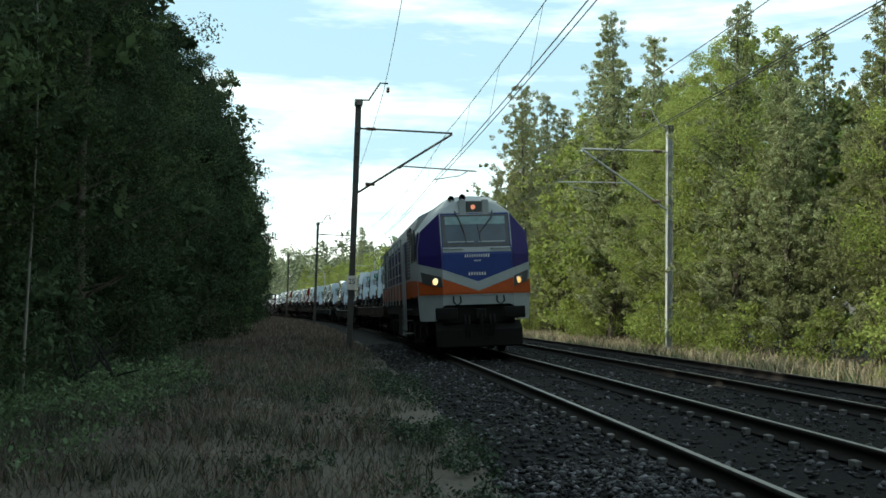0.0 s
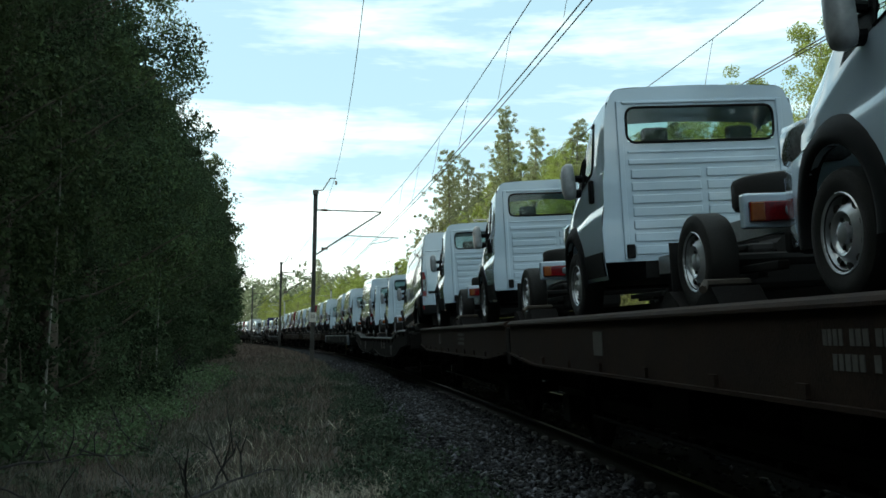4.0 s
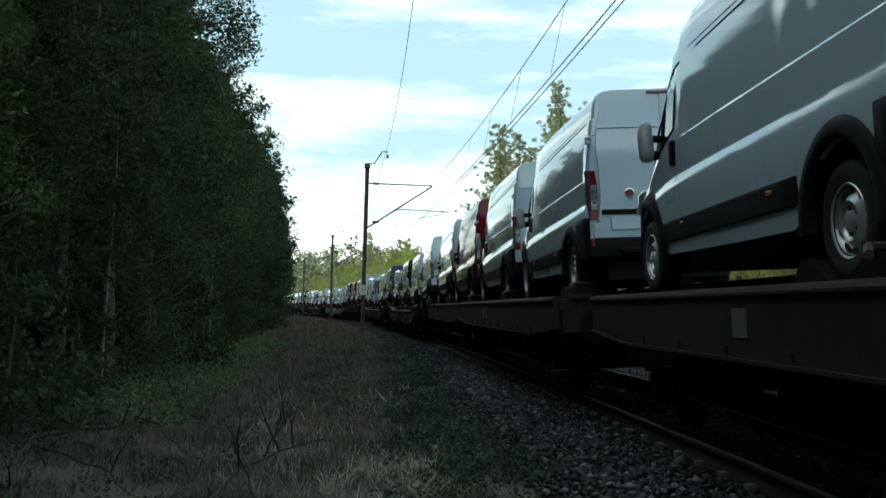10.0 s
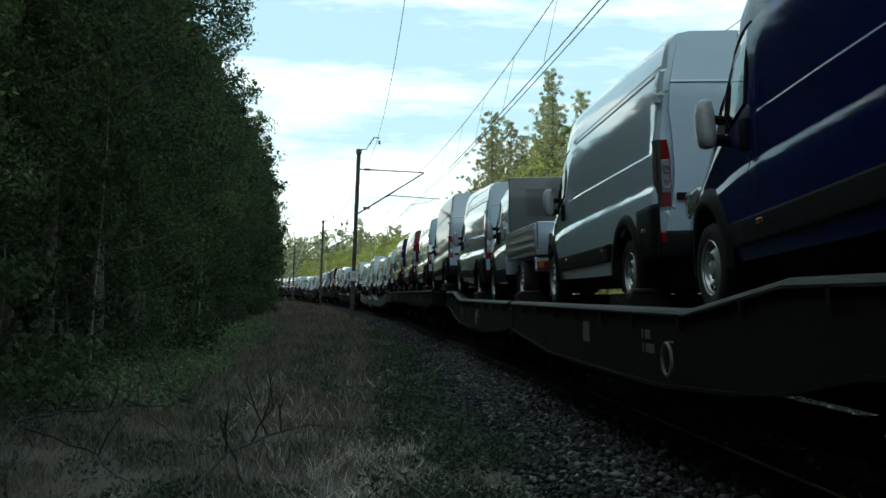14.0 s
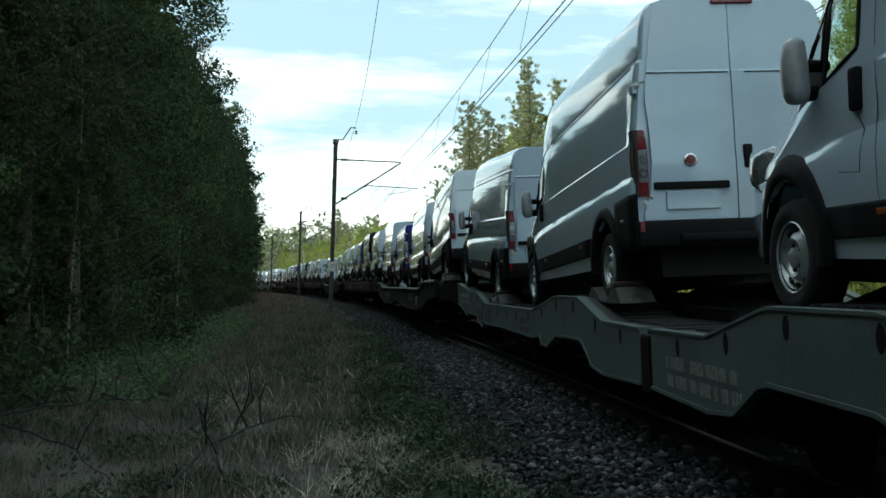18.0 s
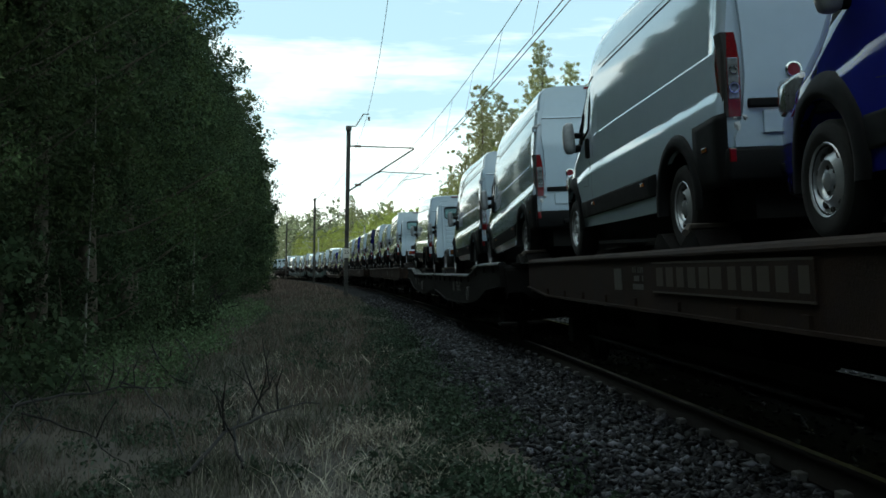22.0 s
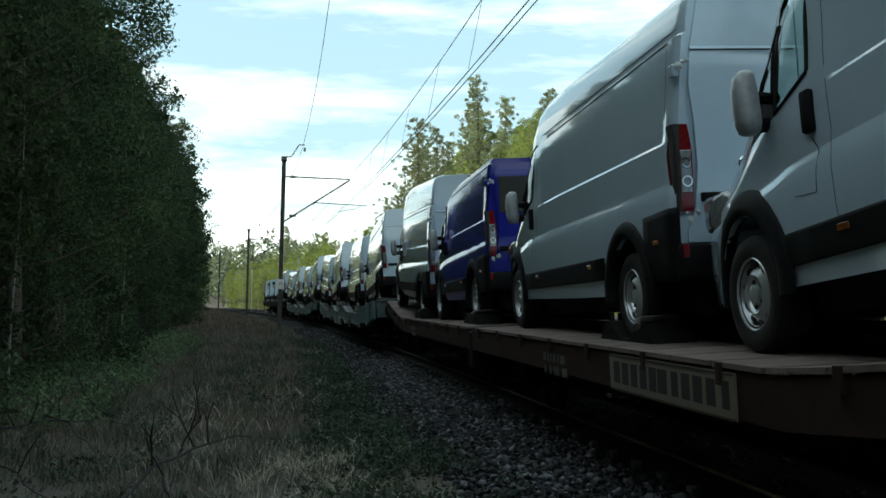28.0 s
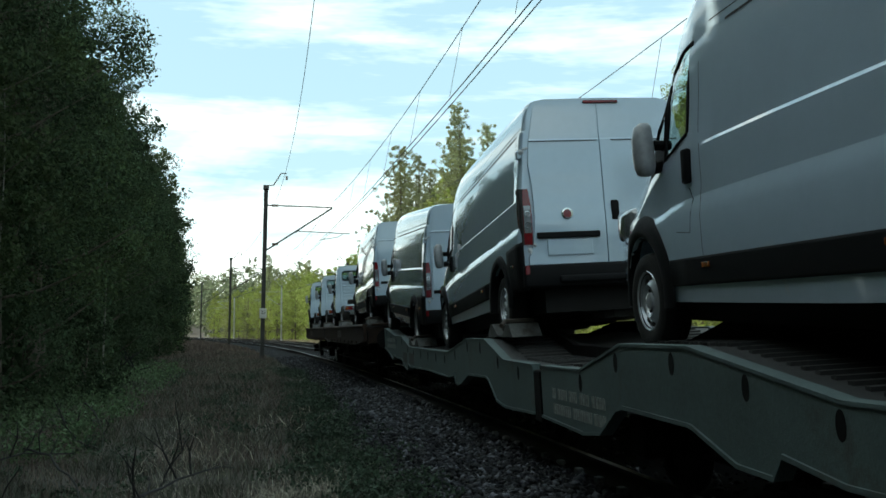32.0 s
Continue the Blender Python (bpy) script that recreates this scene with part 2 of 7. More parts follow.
# wagon steels: the shade on flanks and undersides darkens these colours
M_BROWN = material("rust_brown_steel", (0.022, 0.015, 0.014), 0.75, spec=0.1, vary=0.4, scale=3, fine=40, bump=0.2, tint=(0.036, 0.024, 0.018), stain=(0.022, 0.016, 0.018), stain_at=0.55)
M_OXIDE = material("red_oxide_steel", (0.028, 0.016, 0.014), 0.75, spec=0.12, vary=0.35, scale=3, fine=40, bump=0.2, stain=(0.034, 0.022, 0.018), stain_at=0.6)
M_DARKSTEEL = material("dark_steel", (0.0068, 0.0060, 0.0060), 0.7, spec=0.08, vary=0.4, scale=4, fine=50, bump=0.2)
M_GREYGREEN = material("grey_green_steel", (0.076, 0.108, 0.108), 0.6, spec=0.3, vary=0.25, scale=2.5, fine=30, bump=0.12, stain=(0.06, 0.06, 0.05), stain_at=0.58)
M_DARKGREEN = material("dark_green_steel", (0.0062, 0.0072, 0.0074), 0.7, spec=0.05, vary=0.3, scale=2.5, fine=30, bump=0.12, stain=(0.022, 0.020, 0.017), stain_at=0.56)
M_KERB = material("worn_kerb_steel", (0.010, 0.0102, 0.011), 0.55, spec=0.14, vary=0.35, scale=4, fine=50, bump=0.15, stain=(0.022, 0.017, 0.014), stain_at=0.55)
M_ENDPLATE = material("blue_grey_end_plate", (0.075, 0.10, 0.125), 0.6, spec=0.3, vary=0.25, scale=3, fine=40, bump=0.12, stain=(0.05, 0.055, 0.055), stain_at=0.58)
M_YELLOWPLATE = material("yellow_plate", (0.085, 0.055, 0.014), 0.6, vary=0.2, scale=8)
M_BAG = material("white_plastic_bag", (0.34, 0.37, 0.39), 0.4, vary=0.1, scale=20, bump=0.4, bump_scale=30)
M_TEAL = material("teal_panel", (0.03, 0.11, 0.12), 0.55, vary=0.2, scale=3)
M_DECKWOOD = material("deck_planks_wood", (0.12, 0.09, 0.08), 0.85, vary=0.35, scale=5, fine=60, bump=0.4, bump_scale=50, objvary=0.2)
M_DECKSTEEL = material("deck_steel", (0.03, 0.03, 0.03), 0.6, metal=0.2, spec=0.3, vary=0.35, scale=5, fine=60, bump=0.2)
M_WOOD = material("wooden_chock", (0.045, 0.036, 0.028), 0.8, vary=0.3, scale=8, fine=80)
M_TRAY = material("worn_tray_steel", (0.085, 0.09, 0.088), 0.6, metal=0.3, vary=0.4, scale=5, fine=40, stain=(0.035, 0.03, 0.026), stain_at=0.5)
M_GALV = material("galvanised", (0.3, 0.32, 0.32), 0.5, metal=0.6, vary=0.2, scale=9)
M_LBLUE = material("loco_blue", (0.012, 0.030, 0.135), 0.5, vary=0.12, scale=2, fine=30, spec=0.15)
M_LDBLUE = material("loco_violet_blue", (0.016, 0.012, 0.09), 0.5, vary=0.12, scale=2, fine=30, spec=0.15)
M_LORANGE = material("loco_orange", (0.27, 0.055, 0.014), 0.5, vary=0.12, scale=2, fine=30, spec=0.12, stain=(0.2, 0.06, 0.025), stain_at=0.66)
M_LGREY = material("loco_grey", (0.22, 0.25, 0.265), 0.5, spec=0.2, vary=0.12, scale=2, fine=30, stain=(0.15, 0.15, 0.14), stain_at=0.64)
M_LDARK = material("loco_grille", (0.03, 0.032, 0.034), 0.6, vary=0.3, scale=6)
# running gear coloured near black for the deep shade it hangs in
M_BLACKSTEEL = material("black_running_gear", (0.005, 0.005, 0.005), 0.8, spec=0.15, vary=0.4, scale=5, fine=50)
M_LAMP = glow("headlamp_on", (1.0, 0.66, 0.32), 1.5)
M_LAMP_WARM = glow("headlamp_warm", (1.0, 0.55, 0.2), 0.8)
M_LAMP_TOP = glow("top_lamp", (1.0, 0.36, 0.20), 0.5)
M_CONCRETE = material("concrete", (0.24, 0.235, 0.22), 0.9, vary=0.2, scale=4, fine=60, bump=0.3, bump_scale=90, stain=(0.12, 0.115, 0.10), stain_at=0.6)
M_POLE = material("mast_steel", (0.055, 0.055, 0.052), 0.6, metal=0.3, vary=0.3, scale=5, fine=70, stain=(0.09, 0.05, 0.035), stain_at=0.6)
M_POLE_SUNLIT = material("mast_grey_paint", (0.34, 0.36, 0.36), 0.6, vary=0.2, scale=5, fine=70, stain=(0.2, 0.17, 0.14), stain_at=0.62)
M_WIRE = material("wire_copper", (0.03, 0.028, 0.026), 0.6, metal=0.3)
M_INSUL = material("insulator", (0.09, 0.05, 0.035), 0.3, coat=0.5)
# rails, sleepers and ballast: shade under the train put into their colours
M_RAIL = material("rail_side_rust", (0.012, 0.010, 0.009), 0.8, spec=0.2, vary=0.35, scale=6, fine=60, bump=0.2)
M_RAILTOP = material("rail_head_polished", (0.22, 0.21, 0.20), 0.42, metal=0.8, vary=0.1, scale=2)
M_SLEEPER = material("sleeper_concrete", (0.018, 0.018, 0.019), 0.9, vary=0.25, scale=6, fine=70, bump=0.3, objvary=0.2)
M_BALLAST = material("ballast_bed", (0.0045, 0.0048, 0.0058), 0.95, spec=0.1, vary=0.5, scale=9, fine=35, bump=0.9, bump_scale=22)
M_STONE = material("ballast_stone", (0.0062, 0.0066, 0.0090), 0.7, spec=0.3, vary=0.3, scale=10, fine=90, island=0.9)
M_STONE_LIGHT = material("ballast_stone_light", (0.062, 0.065, 0.078), 0.6, spec=0.4, vary=0.3, scale=10, fine=90, island=0.7)
M_SOIL = material("meadow_soil", (0.052, 0.048, 0.038), 0.95, vary=0.6, scale=0.6, fine=5, bump=0.6, bump_scale=12, tint=(0.088, 0.073, 0.058))
M_GRASS = material("grass_green", (0.060, 0.080, 0.052), 0.55, vary=0.6, scale=1.1, fine=5, island=0.8, translucent=0.3, tint=(0.112, 0.114, 0.082))
M_STRAW = material("grass_straw", (0.124, 0.094, 0.078), 0.75, vary=0.5, scale=0.9, fine=3, island=0.45, translucent=0.25)
# dry grass lightened for the sunlit far verge
M_PALE = material("grass_dead", (0.26, 0.22, 0.15), 0.7, vary=0.3, scale=0.8, fine=5, island=0.5, translucent=0.2)
M_BLEACHED = material("grass_bleached", (0.40, 0.37, 0.30), 0.5, vary=0.3, scale=3, fine=9, island=0.65, translucent=0.2)
M_HERB = material("dark_herb", (0.030, 0.052, 0.030), 0.6, vary=0.4, scale=0.8, fine=4, island=0.5, translucent=0.2, spec=0.3)
M_WEED = material("weed_leaf", (0.090, 0.138, 0.070), 0.7, vary=0.3, scale=0.6, fine=4, island=0.4, translucent=0.25, spec=0.2)
M_SIGN = material("cream_board", (0.13, 0.12, 0.09), 0.7, vary=0.15, scale=6)
# shade is in the near wood's leaf colours, sunlight in the far wood's
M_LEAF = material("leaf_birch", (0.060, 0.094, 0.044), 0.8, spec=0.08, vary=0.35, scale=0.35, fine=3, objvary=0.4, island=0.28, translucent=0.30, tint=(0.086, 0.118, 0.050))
M_LEAF_SHADED = material("leaf_alder", (0.039, 0.066, 0.036), 0.8, spec=0.06, vary=0.35, scale=0.35, fine=3, objvary=0.4, island=0.26, translucent=0.22, tint=(0.068, 0.098, 0.052))
M_LEAF_SUNLIT = material("leaf_sunny", (0.270, 0.350, 0.085), 0.6, spec=0.25, vary=0.3, scale=0.35, fine=3, objvary=0.22, island=0.4, translucent=0.45, tint=(0.300, 0.345, 0.100))
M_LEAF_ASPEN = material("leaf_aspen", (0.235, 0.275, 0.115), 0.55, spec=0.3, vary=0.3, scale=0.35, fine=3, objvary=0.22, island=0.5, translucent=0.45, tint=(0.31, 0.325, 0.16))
M_NEEDLE = material("larch_needles", (0.215, 0.245, 0.120), 0.6, vary=0.3, scale=0.5, fine=4, objvary=0.22, island=0.4, translucent=0.3)
M_BARK = material("bark_grey", (0.09, 0.075, 0.06), 0.95, vary=0.4, scale=6, fine=40, bump=0.6, bump_scale=40)
M_BIRCH = material("birch_bark", (0.18, 0.175, 0.16), 0.85, vary=0.2, scale=4, fine=40, stain=(0.04, 0.035, 0.03), stain_at=0.6)
M_TWIG = material("dead_twig", (0.007, 0.0068, 0.0072), 0.95, vary=0.3, scale=10)
# distance haze and sun lighten this leaf colour
M_FARWOOD = material("far_wood", (0.15, 0.178, 0.098), 0.8, vary=0.35, scale=0.15, fine=1.2, island=0.4)


# ---- the line: a left-hand curve ----
RADIUS, XC, SPEED = 1000.0, 3.68, 15.2
CANT = 2.8                                # degrees by which the track leans to the inside of the curve
T2 = 4.15                                 # offset of the second track


def along(u, off=0.0, z=0.0):
    """The pose u metres along the line, off metres to the right of the first track, z above the rail."""
    a = u / RADIUS
    r = RADIUS + off
    return pose(XC - RADIUS + r * math.cos(a), r * math.sin(a), z, 0, 0, math.degrees(a))


def canted(u, off=0.0, z=0.0):
    """The same, square to the canted track."""
    return along(u, off, z) @ pose(0, 0, 0, 0, -CANT, 0)


def point(u, off, z):
    return along(u, off, z).translation


def part(name, bm, mat, parent=None, label="", smooth=False):
    """Links a bmesh (or a ready mesh) as one mesh object under its thing."""
    if isinstance(bm, bpy.types.Mesh):
        me = bm
    else:
        me = bpy.data.meshes.new(name)
        bm.normal_update()
        bm.to_mesh(me)
        bm.free()
    if smooth:
        me.shade_smooth()
    if mat and not me.materials:
        me.materials.append(mat)
    ob = new(name, me)
    ob.parent = parent
    return tagged(ob, label) if label else ob


def from_arrays(name, verts, faces):
    me = bpy.data.meshes.new(name)
    verts = np.asarray(verts, np.float32)
    faces = np.asarray(faces, np.int32)
    n, k = faces.shape
    me.vertices.add(len(verts))
    me.vertices.foreach_set("co", verts.ravel())
    me.loops.add(n * k)
    me.loops.foreach_set("vertex_index", faces.ravel())
    me.polygons.add(n)
    me.polygons.foreach_set("loop_start", np.arange(0, n * k, k, dtype=np.int32))
    me.update(calc_edges=True)
    return me


def box(bm, x0, x1, y0, y1, z0, z1, bevel=0.0):
    r = bmesh.ops.create_cube(bm, size=1.0)
    vs = r["verts"]
    for v in vs:
        v.co = Vector(((x0 + x1) / 2 + v.co.x * (x1 - x0), (y0 + y1) / 2 + v.co.y * (y1 - y0), (z0 + z1) / 2 + v.co.z * (z1 - z0)))
    if bevel:
        es = list({e for v in vs for e in v.link_edges})
        bmesh.ops.bevel(bm, geom=es, offset=bevel, segments=2, affect="EDGES", profile=0.5)
    return bm


def boxes(*specs, bevel=0.0):
    bm = bmesh.new()
    for s in specs:
        box(bm, *s, bevel=bevel)
    return bm


def tube(bm, pts, radii, sides=8, cap=True):
    """A round bar through pts."""
    pts = [Vector(p) for p in pts]
    if not hasattr(radii, "__len__"):
        radii = [radii] * len(pts)
    rings = []
    for i, p in enumerate(pts):
        d = (pts[min(i + 1, len(pts) - 1)] - pts[max(i - 1, 0)]).normalized()
        a = d.orthogonal().normalized() if i == 0 else (ref - d * ref.dot(d)).normalized()
        ref = a
        b = d.cross(a)
        rings.append([bm.verts.new(p + (a * math.cos(2 * math.pi * k / sides) + b * math.sin(2 * math.pi * k / sides)) * radii[i]) for k in range(sides)])
    for r0, r1 in zip(rings, rings[1:]):
        for k in range(sides):
            bm.faces.new((r0[k], r0[(k + 1) % sides], r1[(k + 1) % sides], r1[k]))
    if cap:
        bm.faces.new(rings[0][::-1])
        bm.faces.new(rings[-1])
    return bm


def lathe(bm, profile, sides=24, axis="x", centre=(0, 0, 0)):
    """Turns (along, radius) pairs round an axis."""
    rings = []
    for h, r in profile:
        ring = []
        for k in range(sides):
            a = 2 * math.pi * k / sides
            c, s = r * math.cos(a), r * math.sin(a)
            co = (h, c, s) if axis == "x" else ((c, h, s) if axis == "y" else (c, s, h))
            ring.append(bm.verts.new(Vector(co) + Vector(centre)))
        rings.append(ring)
    for r0, r1 in zip(rings, rings[1:]):
        for k in range(sides):
            bm.faces.new((r0[k], r0[(k + 1) % sides], r1[(k + 1) % sides], r1[k]))
    bmesh.ops.recalc_face_normals(bm, faces=bm.faces)
    return bm


def sweep(name, profile, us, off, mat, parent=None, closed=False):
    """A section (offset, z) swept along the line."""
    n = len(profile)
    verts = []
    for u in us:
        a = u / RADIUS
        for o, z in profile:
            r = RADIUS + off + o
            verts.append((XC - RADIUS + r * math.cos(a), r * math.sin(a), z))
    faces = []
    for i in range(len(us) - 1):
        for k in range(n if closed else n - 1):
            k2 = (k + 1) % n
            faces.append((i * n + k, i * n + k2, (i + 1) * n + k2, (i + 1) * n + k))
    return part(name, from_arrays(name, verts, faces), mat, parent)


# ---- ground ----
def ground_z(u, o):
    """Height of the ground over the rail at u along and o across."""
    if o < -2.3:
        d = -2.3 - o
        z = -0.42 - 0.12 * min(d, 1.5) / 1.5 - 0.10 * min(max(d - 4, 0), 6) / 6
    elif o > 6.4:
        d = o - 6.4
        z = -0.42 - 0.12 * min(d, 2.0) / 2.0 + 0.55 * min(max(d - 3, 0), 8) / 8
    else:
        z = -0.42
    if o < -2.6 and u > 22:
        z += 0.28 * min((u - 22) / 28, 1.0) * min((-2.6 - o) / 0.9, 1.0)
    return z + 0.07 * noise.noise((u * 0.35, o * 0.5, 1.3)) + 0.25 * noise.noise((u * 0.03, o * 0.06, 7.7)) * min(1, abs(o - 1.7) / 20)


def build_ground():
    us = [-1200, -500, -220, -110, -60] + list(np.arange(-40, 90, 1.2)) + list(np.arange(90, 260, 5)) + [270, 300, 350, 420, 520, 700, 1000, 1500]
    os_ = [-900, -500, -250, -120, -60, -35, -22] + list(np.arange(-16, -2.3, 0.7)) + [-2.3, -1.9, 6.0, 6.4] + list(np.arange(7.0, 18.5, 0.8)) + [20, 26, 40, 70, 140, 300, 600, 1100]
    # the far ends run straight on, so that the sheet closes on itself nowhere
    verts = []
    for u in us:
        c = max(-220.0, min(520.0, u))
        a = c / RADIUS
        for o in os_:
            p = Vector((XC - RADIUS + (RADIUS + o) * math.cos(a), (RADIUS + o) * math.sin(a), 0))
            p += Vector((-math.sin(a), math.cos(a), 0)) * (u - c)
            z = ground_z(u, o)
            if -2.3 < o < 6.4:
                z = -0.5
            far = max(0.0, abs(o) - 60) + max(0.0, u - 420)
            hill = min(max(0.0, u - 250) * 0.05, 9.0) * min(max(0.0, o - 10) / 25, 1.0)
            p.z = z + min(far * 0.012, 7.0) + hill
            verts.append(p)
    n = len(os_)
    faces = [(i * n + k, i * n + k + 1, (i + 1) * n + k + 1, (i + 1) * n + k) for i in range(len(us) - 1) for k in range(n - 1)]
    g = part("ground", from_arrays("ground", verts, faces), M_SOIL)
    tagged(g, "grassy ground sheet beside and under the railway", "ground", kind="structure")
    bed_us = list(np.arange(-60, 60, 1.0)) + list(np.arange(60, 360, 4.0))
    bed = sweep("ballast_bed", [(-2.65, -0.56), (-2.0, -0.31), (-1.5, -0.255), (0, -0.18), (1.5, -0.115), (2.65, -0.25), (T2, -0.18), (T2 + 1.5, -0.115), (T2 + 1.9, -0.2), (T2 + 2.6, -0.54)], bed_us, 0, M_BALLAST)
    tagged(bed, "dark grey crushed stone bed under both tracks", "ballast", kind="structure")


build_ground()


def stones():
    """Loose crushed stones over the shoulder and between the sleepers."""
    rng = np.random.default_rng(3)
    base = []
    for k in range(6):
        p = rng.normal(size=(7, 3))
        p /= np.linalg.norm(p, axis=1)[:, None]
        base.append(p)
    ico = np.array([(0, 0, 1), (0.9, 0, 0.2), (0.28, 0.85, 0.2), (-0.72, 0.53, 0.2), (-0.72, -0.53, 0.2), (0.28, -0.85, 0.2), (0, 0, -0.7)])
    tris = np.array([(0, 1, 2), (0, 2, 3), (0, 3, 4), (0, 4, 5), (0, 5, 1), (6, 2, 1), (6, 3, 2), (6, 4, 3), (6, 5, 4), (6, 1, 5)])
    n = 46000
    u = np.concatenate([3.5 + 22 * rng.random(int(n * 0.62)) ** 1.3, 14 + 45 * rng.random(n - int(n * 0.62))])
    o = np.where(rng.random(n) < 0.45, rng.uniform(-2.95, -0.85, n), rng.uniform(-0.7, 6.0, n))
    o[: int(n * 0.62)] = np.where(rng.random(int(n * 0.62)) < 0.62, rng.uniform(-2.85, -0.85, int(n * 0.62)), o[: int(n * 0.62)])
    z = np.interp(o, [-2.9, -2.65, -2.0, -1.5, 0, 1.5, 2.65, T2, T2 + 1.5, T2 + 1.9], [-0.55, -0.54, -0.31, -0.255, -0.18, -0.115, -0.25, -0.18, -0.115, -0.2]) - 0.005
    size = 0.017 + 0.034 * rng.random(n) ** 1.6
    verts = ico[None] * np.clip(1 + 0.45 * rng.normal(size=(n, 7, 1)), 0.35, 1.9) * np.stack([rng.uniform(0.8, 1.4, n), rng.uniform(0.7, 1.1, n), rng.uniform(0.5, 0.85, n)], 1)[:, None]
    q = rng.uniform(0, 2 * np.pi, n)
    t = rng.uniform(-0.6, 0.6, n)
    x, y, zz = verts[..., 0], verts[..., 1], verts[..., 2]
    y, zz = y * np.cos(t)[:, None] - zz * np.sin(t)[:, None], y * np.sin(t)[:, None] + zz * np.cos(t)[:, None]
    x, y = x * np.cos(q)[:, None] - y * np.sin(q)[:, None], x * np.sin(q)[:, None] + y * np.cos(q)[:, None]
    s = size[:, None]
    a = u / RADIUS
    px, py = XC - RADIUS + (RADIUS + o) * np.cos(a), (RADIUS + o) * np.sin(a)
    co = np.stack([px[:, None] + x * s, py[:, None] + y * s, z[:, None] + 0.012 + zz * s], -1).reshape(-1, 3)
    faces = (tris[None] + 7 * np.arange(n)[:, None, None]).reshape(-1, 3)
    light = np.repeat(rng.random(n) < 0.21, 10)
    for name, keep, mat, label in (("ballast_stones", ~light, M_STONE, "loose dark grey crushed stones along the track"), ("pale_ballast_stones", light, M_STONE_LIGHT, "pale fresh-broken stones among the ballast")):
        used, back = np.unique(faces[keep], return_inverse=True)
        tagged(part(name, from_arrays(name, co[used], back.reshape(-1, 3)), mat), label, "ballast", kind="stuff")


stones()

RAIL = [(-0.075, -0.17), (-0.075, -0.155), (-0.012, -0.135), (-0.012, -0.045), (-0.036, -0.035), (-0.036, -0.006), (-0.028, -0.001),
        (0.028, -0.001), (0.036, -0.006), (0.036, -0.035), (0.012, -0.045), (0.012, -0.135), (0.075, -0.155), (0.075, -0.17)]


def tracks():
    us = list(np.arange(-60, 130, 2.0)) + list(np.arange(130, 560, 8.0))
    sl_bm = bmesh.new()
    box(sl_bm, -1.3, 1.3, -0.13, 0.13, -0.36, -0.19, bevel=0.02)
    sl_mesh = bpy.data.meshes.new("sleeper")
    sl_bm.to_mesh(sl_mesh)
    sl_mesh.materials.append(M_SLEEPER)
    cl = boxes((-0.14, -0.07, -0.06, 0.06, -0.19, -0.12), (0.07, 0.14, -0.06, 0.06, -0.19, -0.12), bevel=0.01)
    cl_mesh = bpy.data.meshes.new("rail_clip")
    cl.to_mesh(cl_mesh)
    cl_mesh.materials.append(M_CLIP)
    for name, off in (("railway_track", 0.0), ("railway_track", T2)):
        top = new(name)
        tagged(top, "railway track with polished rails on concrete sleepers", "railway track", group="parallel tracks", kind="structure")
        for g in (-0.755, 0.755):
            tilt = g * math.tan(radians(CANT))
            r = sweep("rail", [(o, z + tilt) for o, z in RAIL], us, off + g, M_RAIL, top, closed=True)
            tagged(r, "rusty-sided rail")
            sweep("rail_head", [(-0.03, tilt), (-0.012, tilt + 0.002), (0.012, tilt + 0.002), (0.03, tilt)], us, off + g, M_RAILTOP, r).name = "running_surface"
        for i in range(96):
            u = 4.0 + i * 0.6
            s = new("sleeper", sl_mesh)
            s.matrix_world = canted(u, off, 0.004)
            s.parent = top
            if i < 46:
                for g in (-0.755, 0.755):
                    c = new("rail_clip", cl_mesh)
                    c.parent = s
                    c.matrix_local = pose(g, 0, 0)


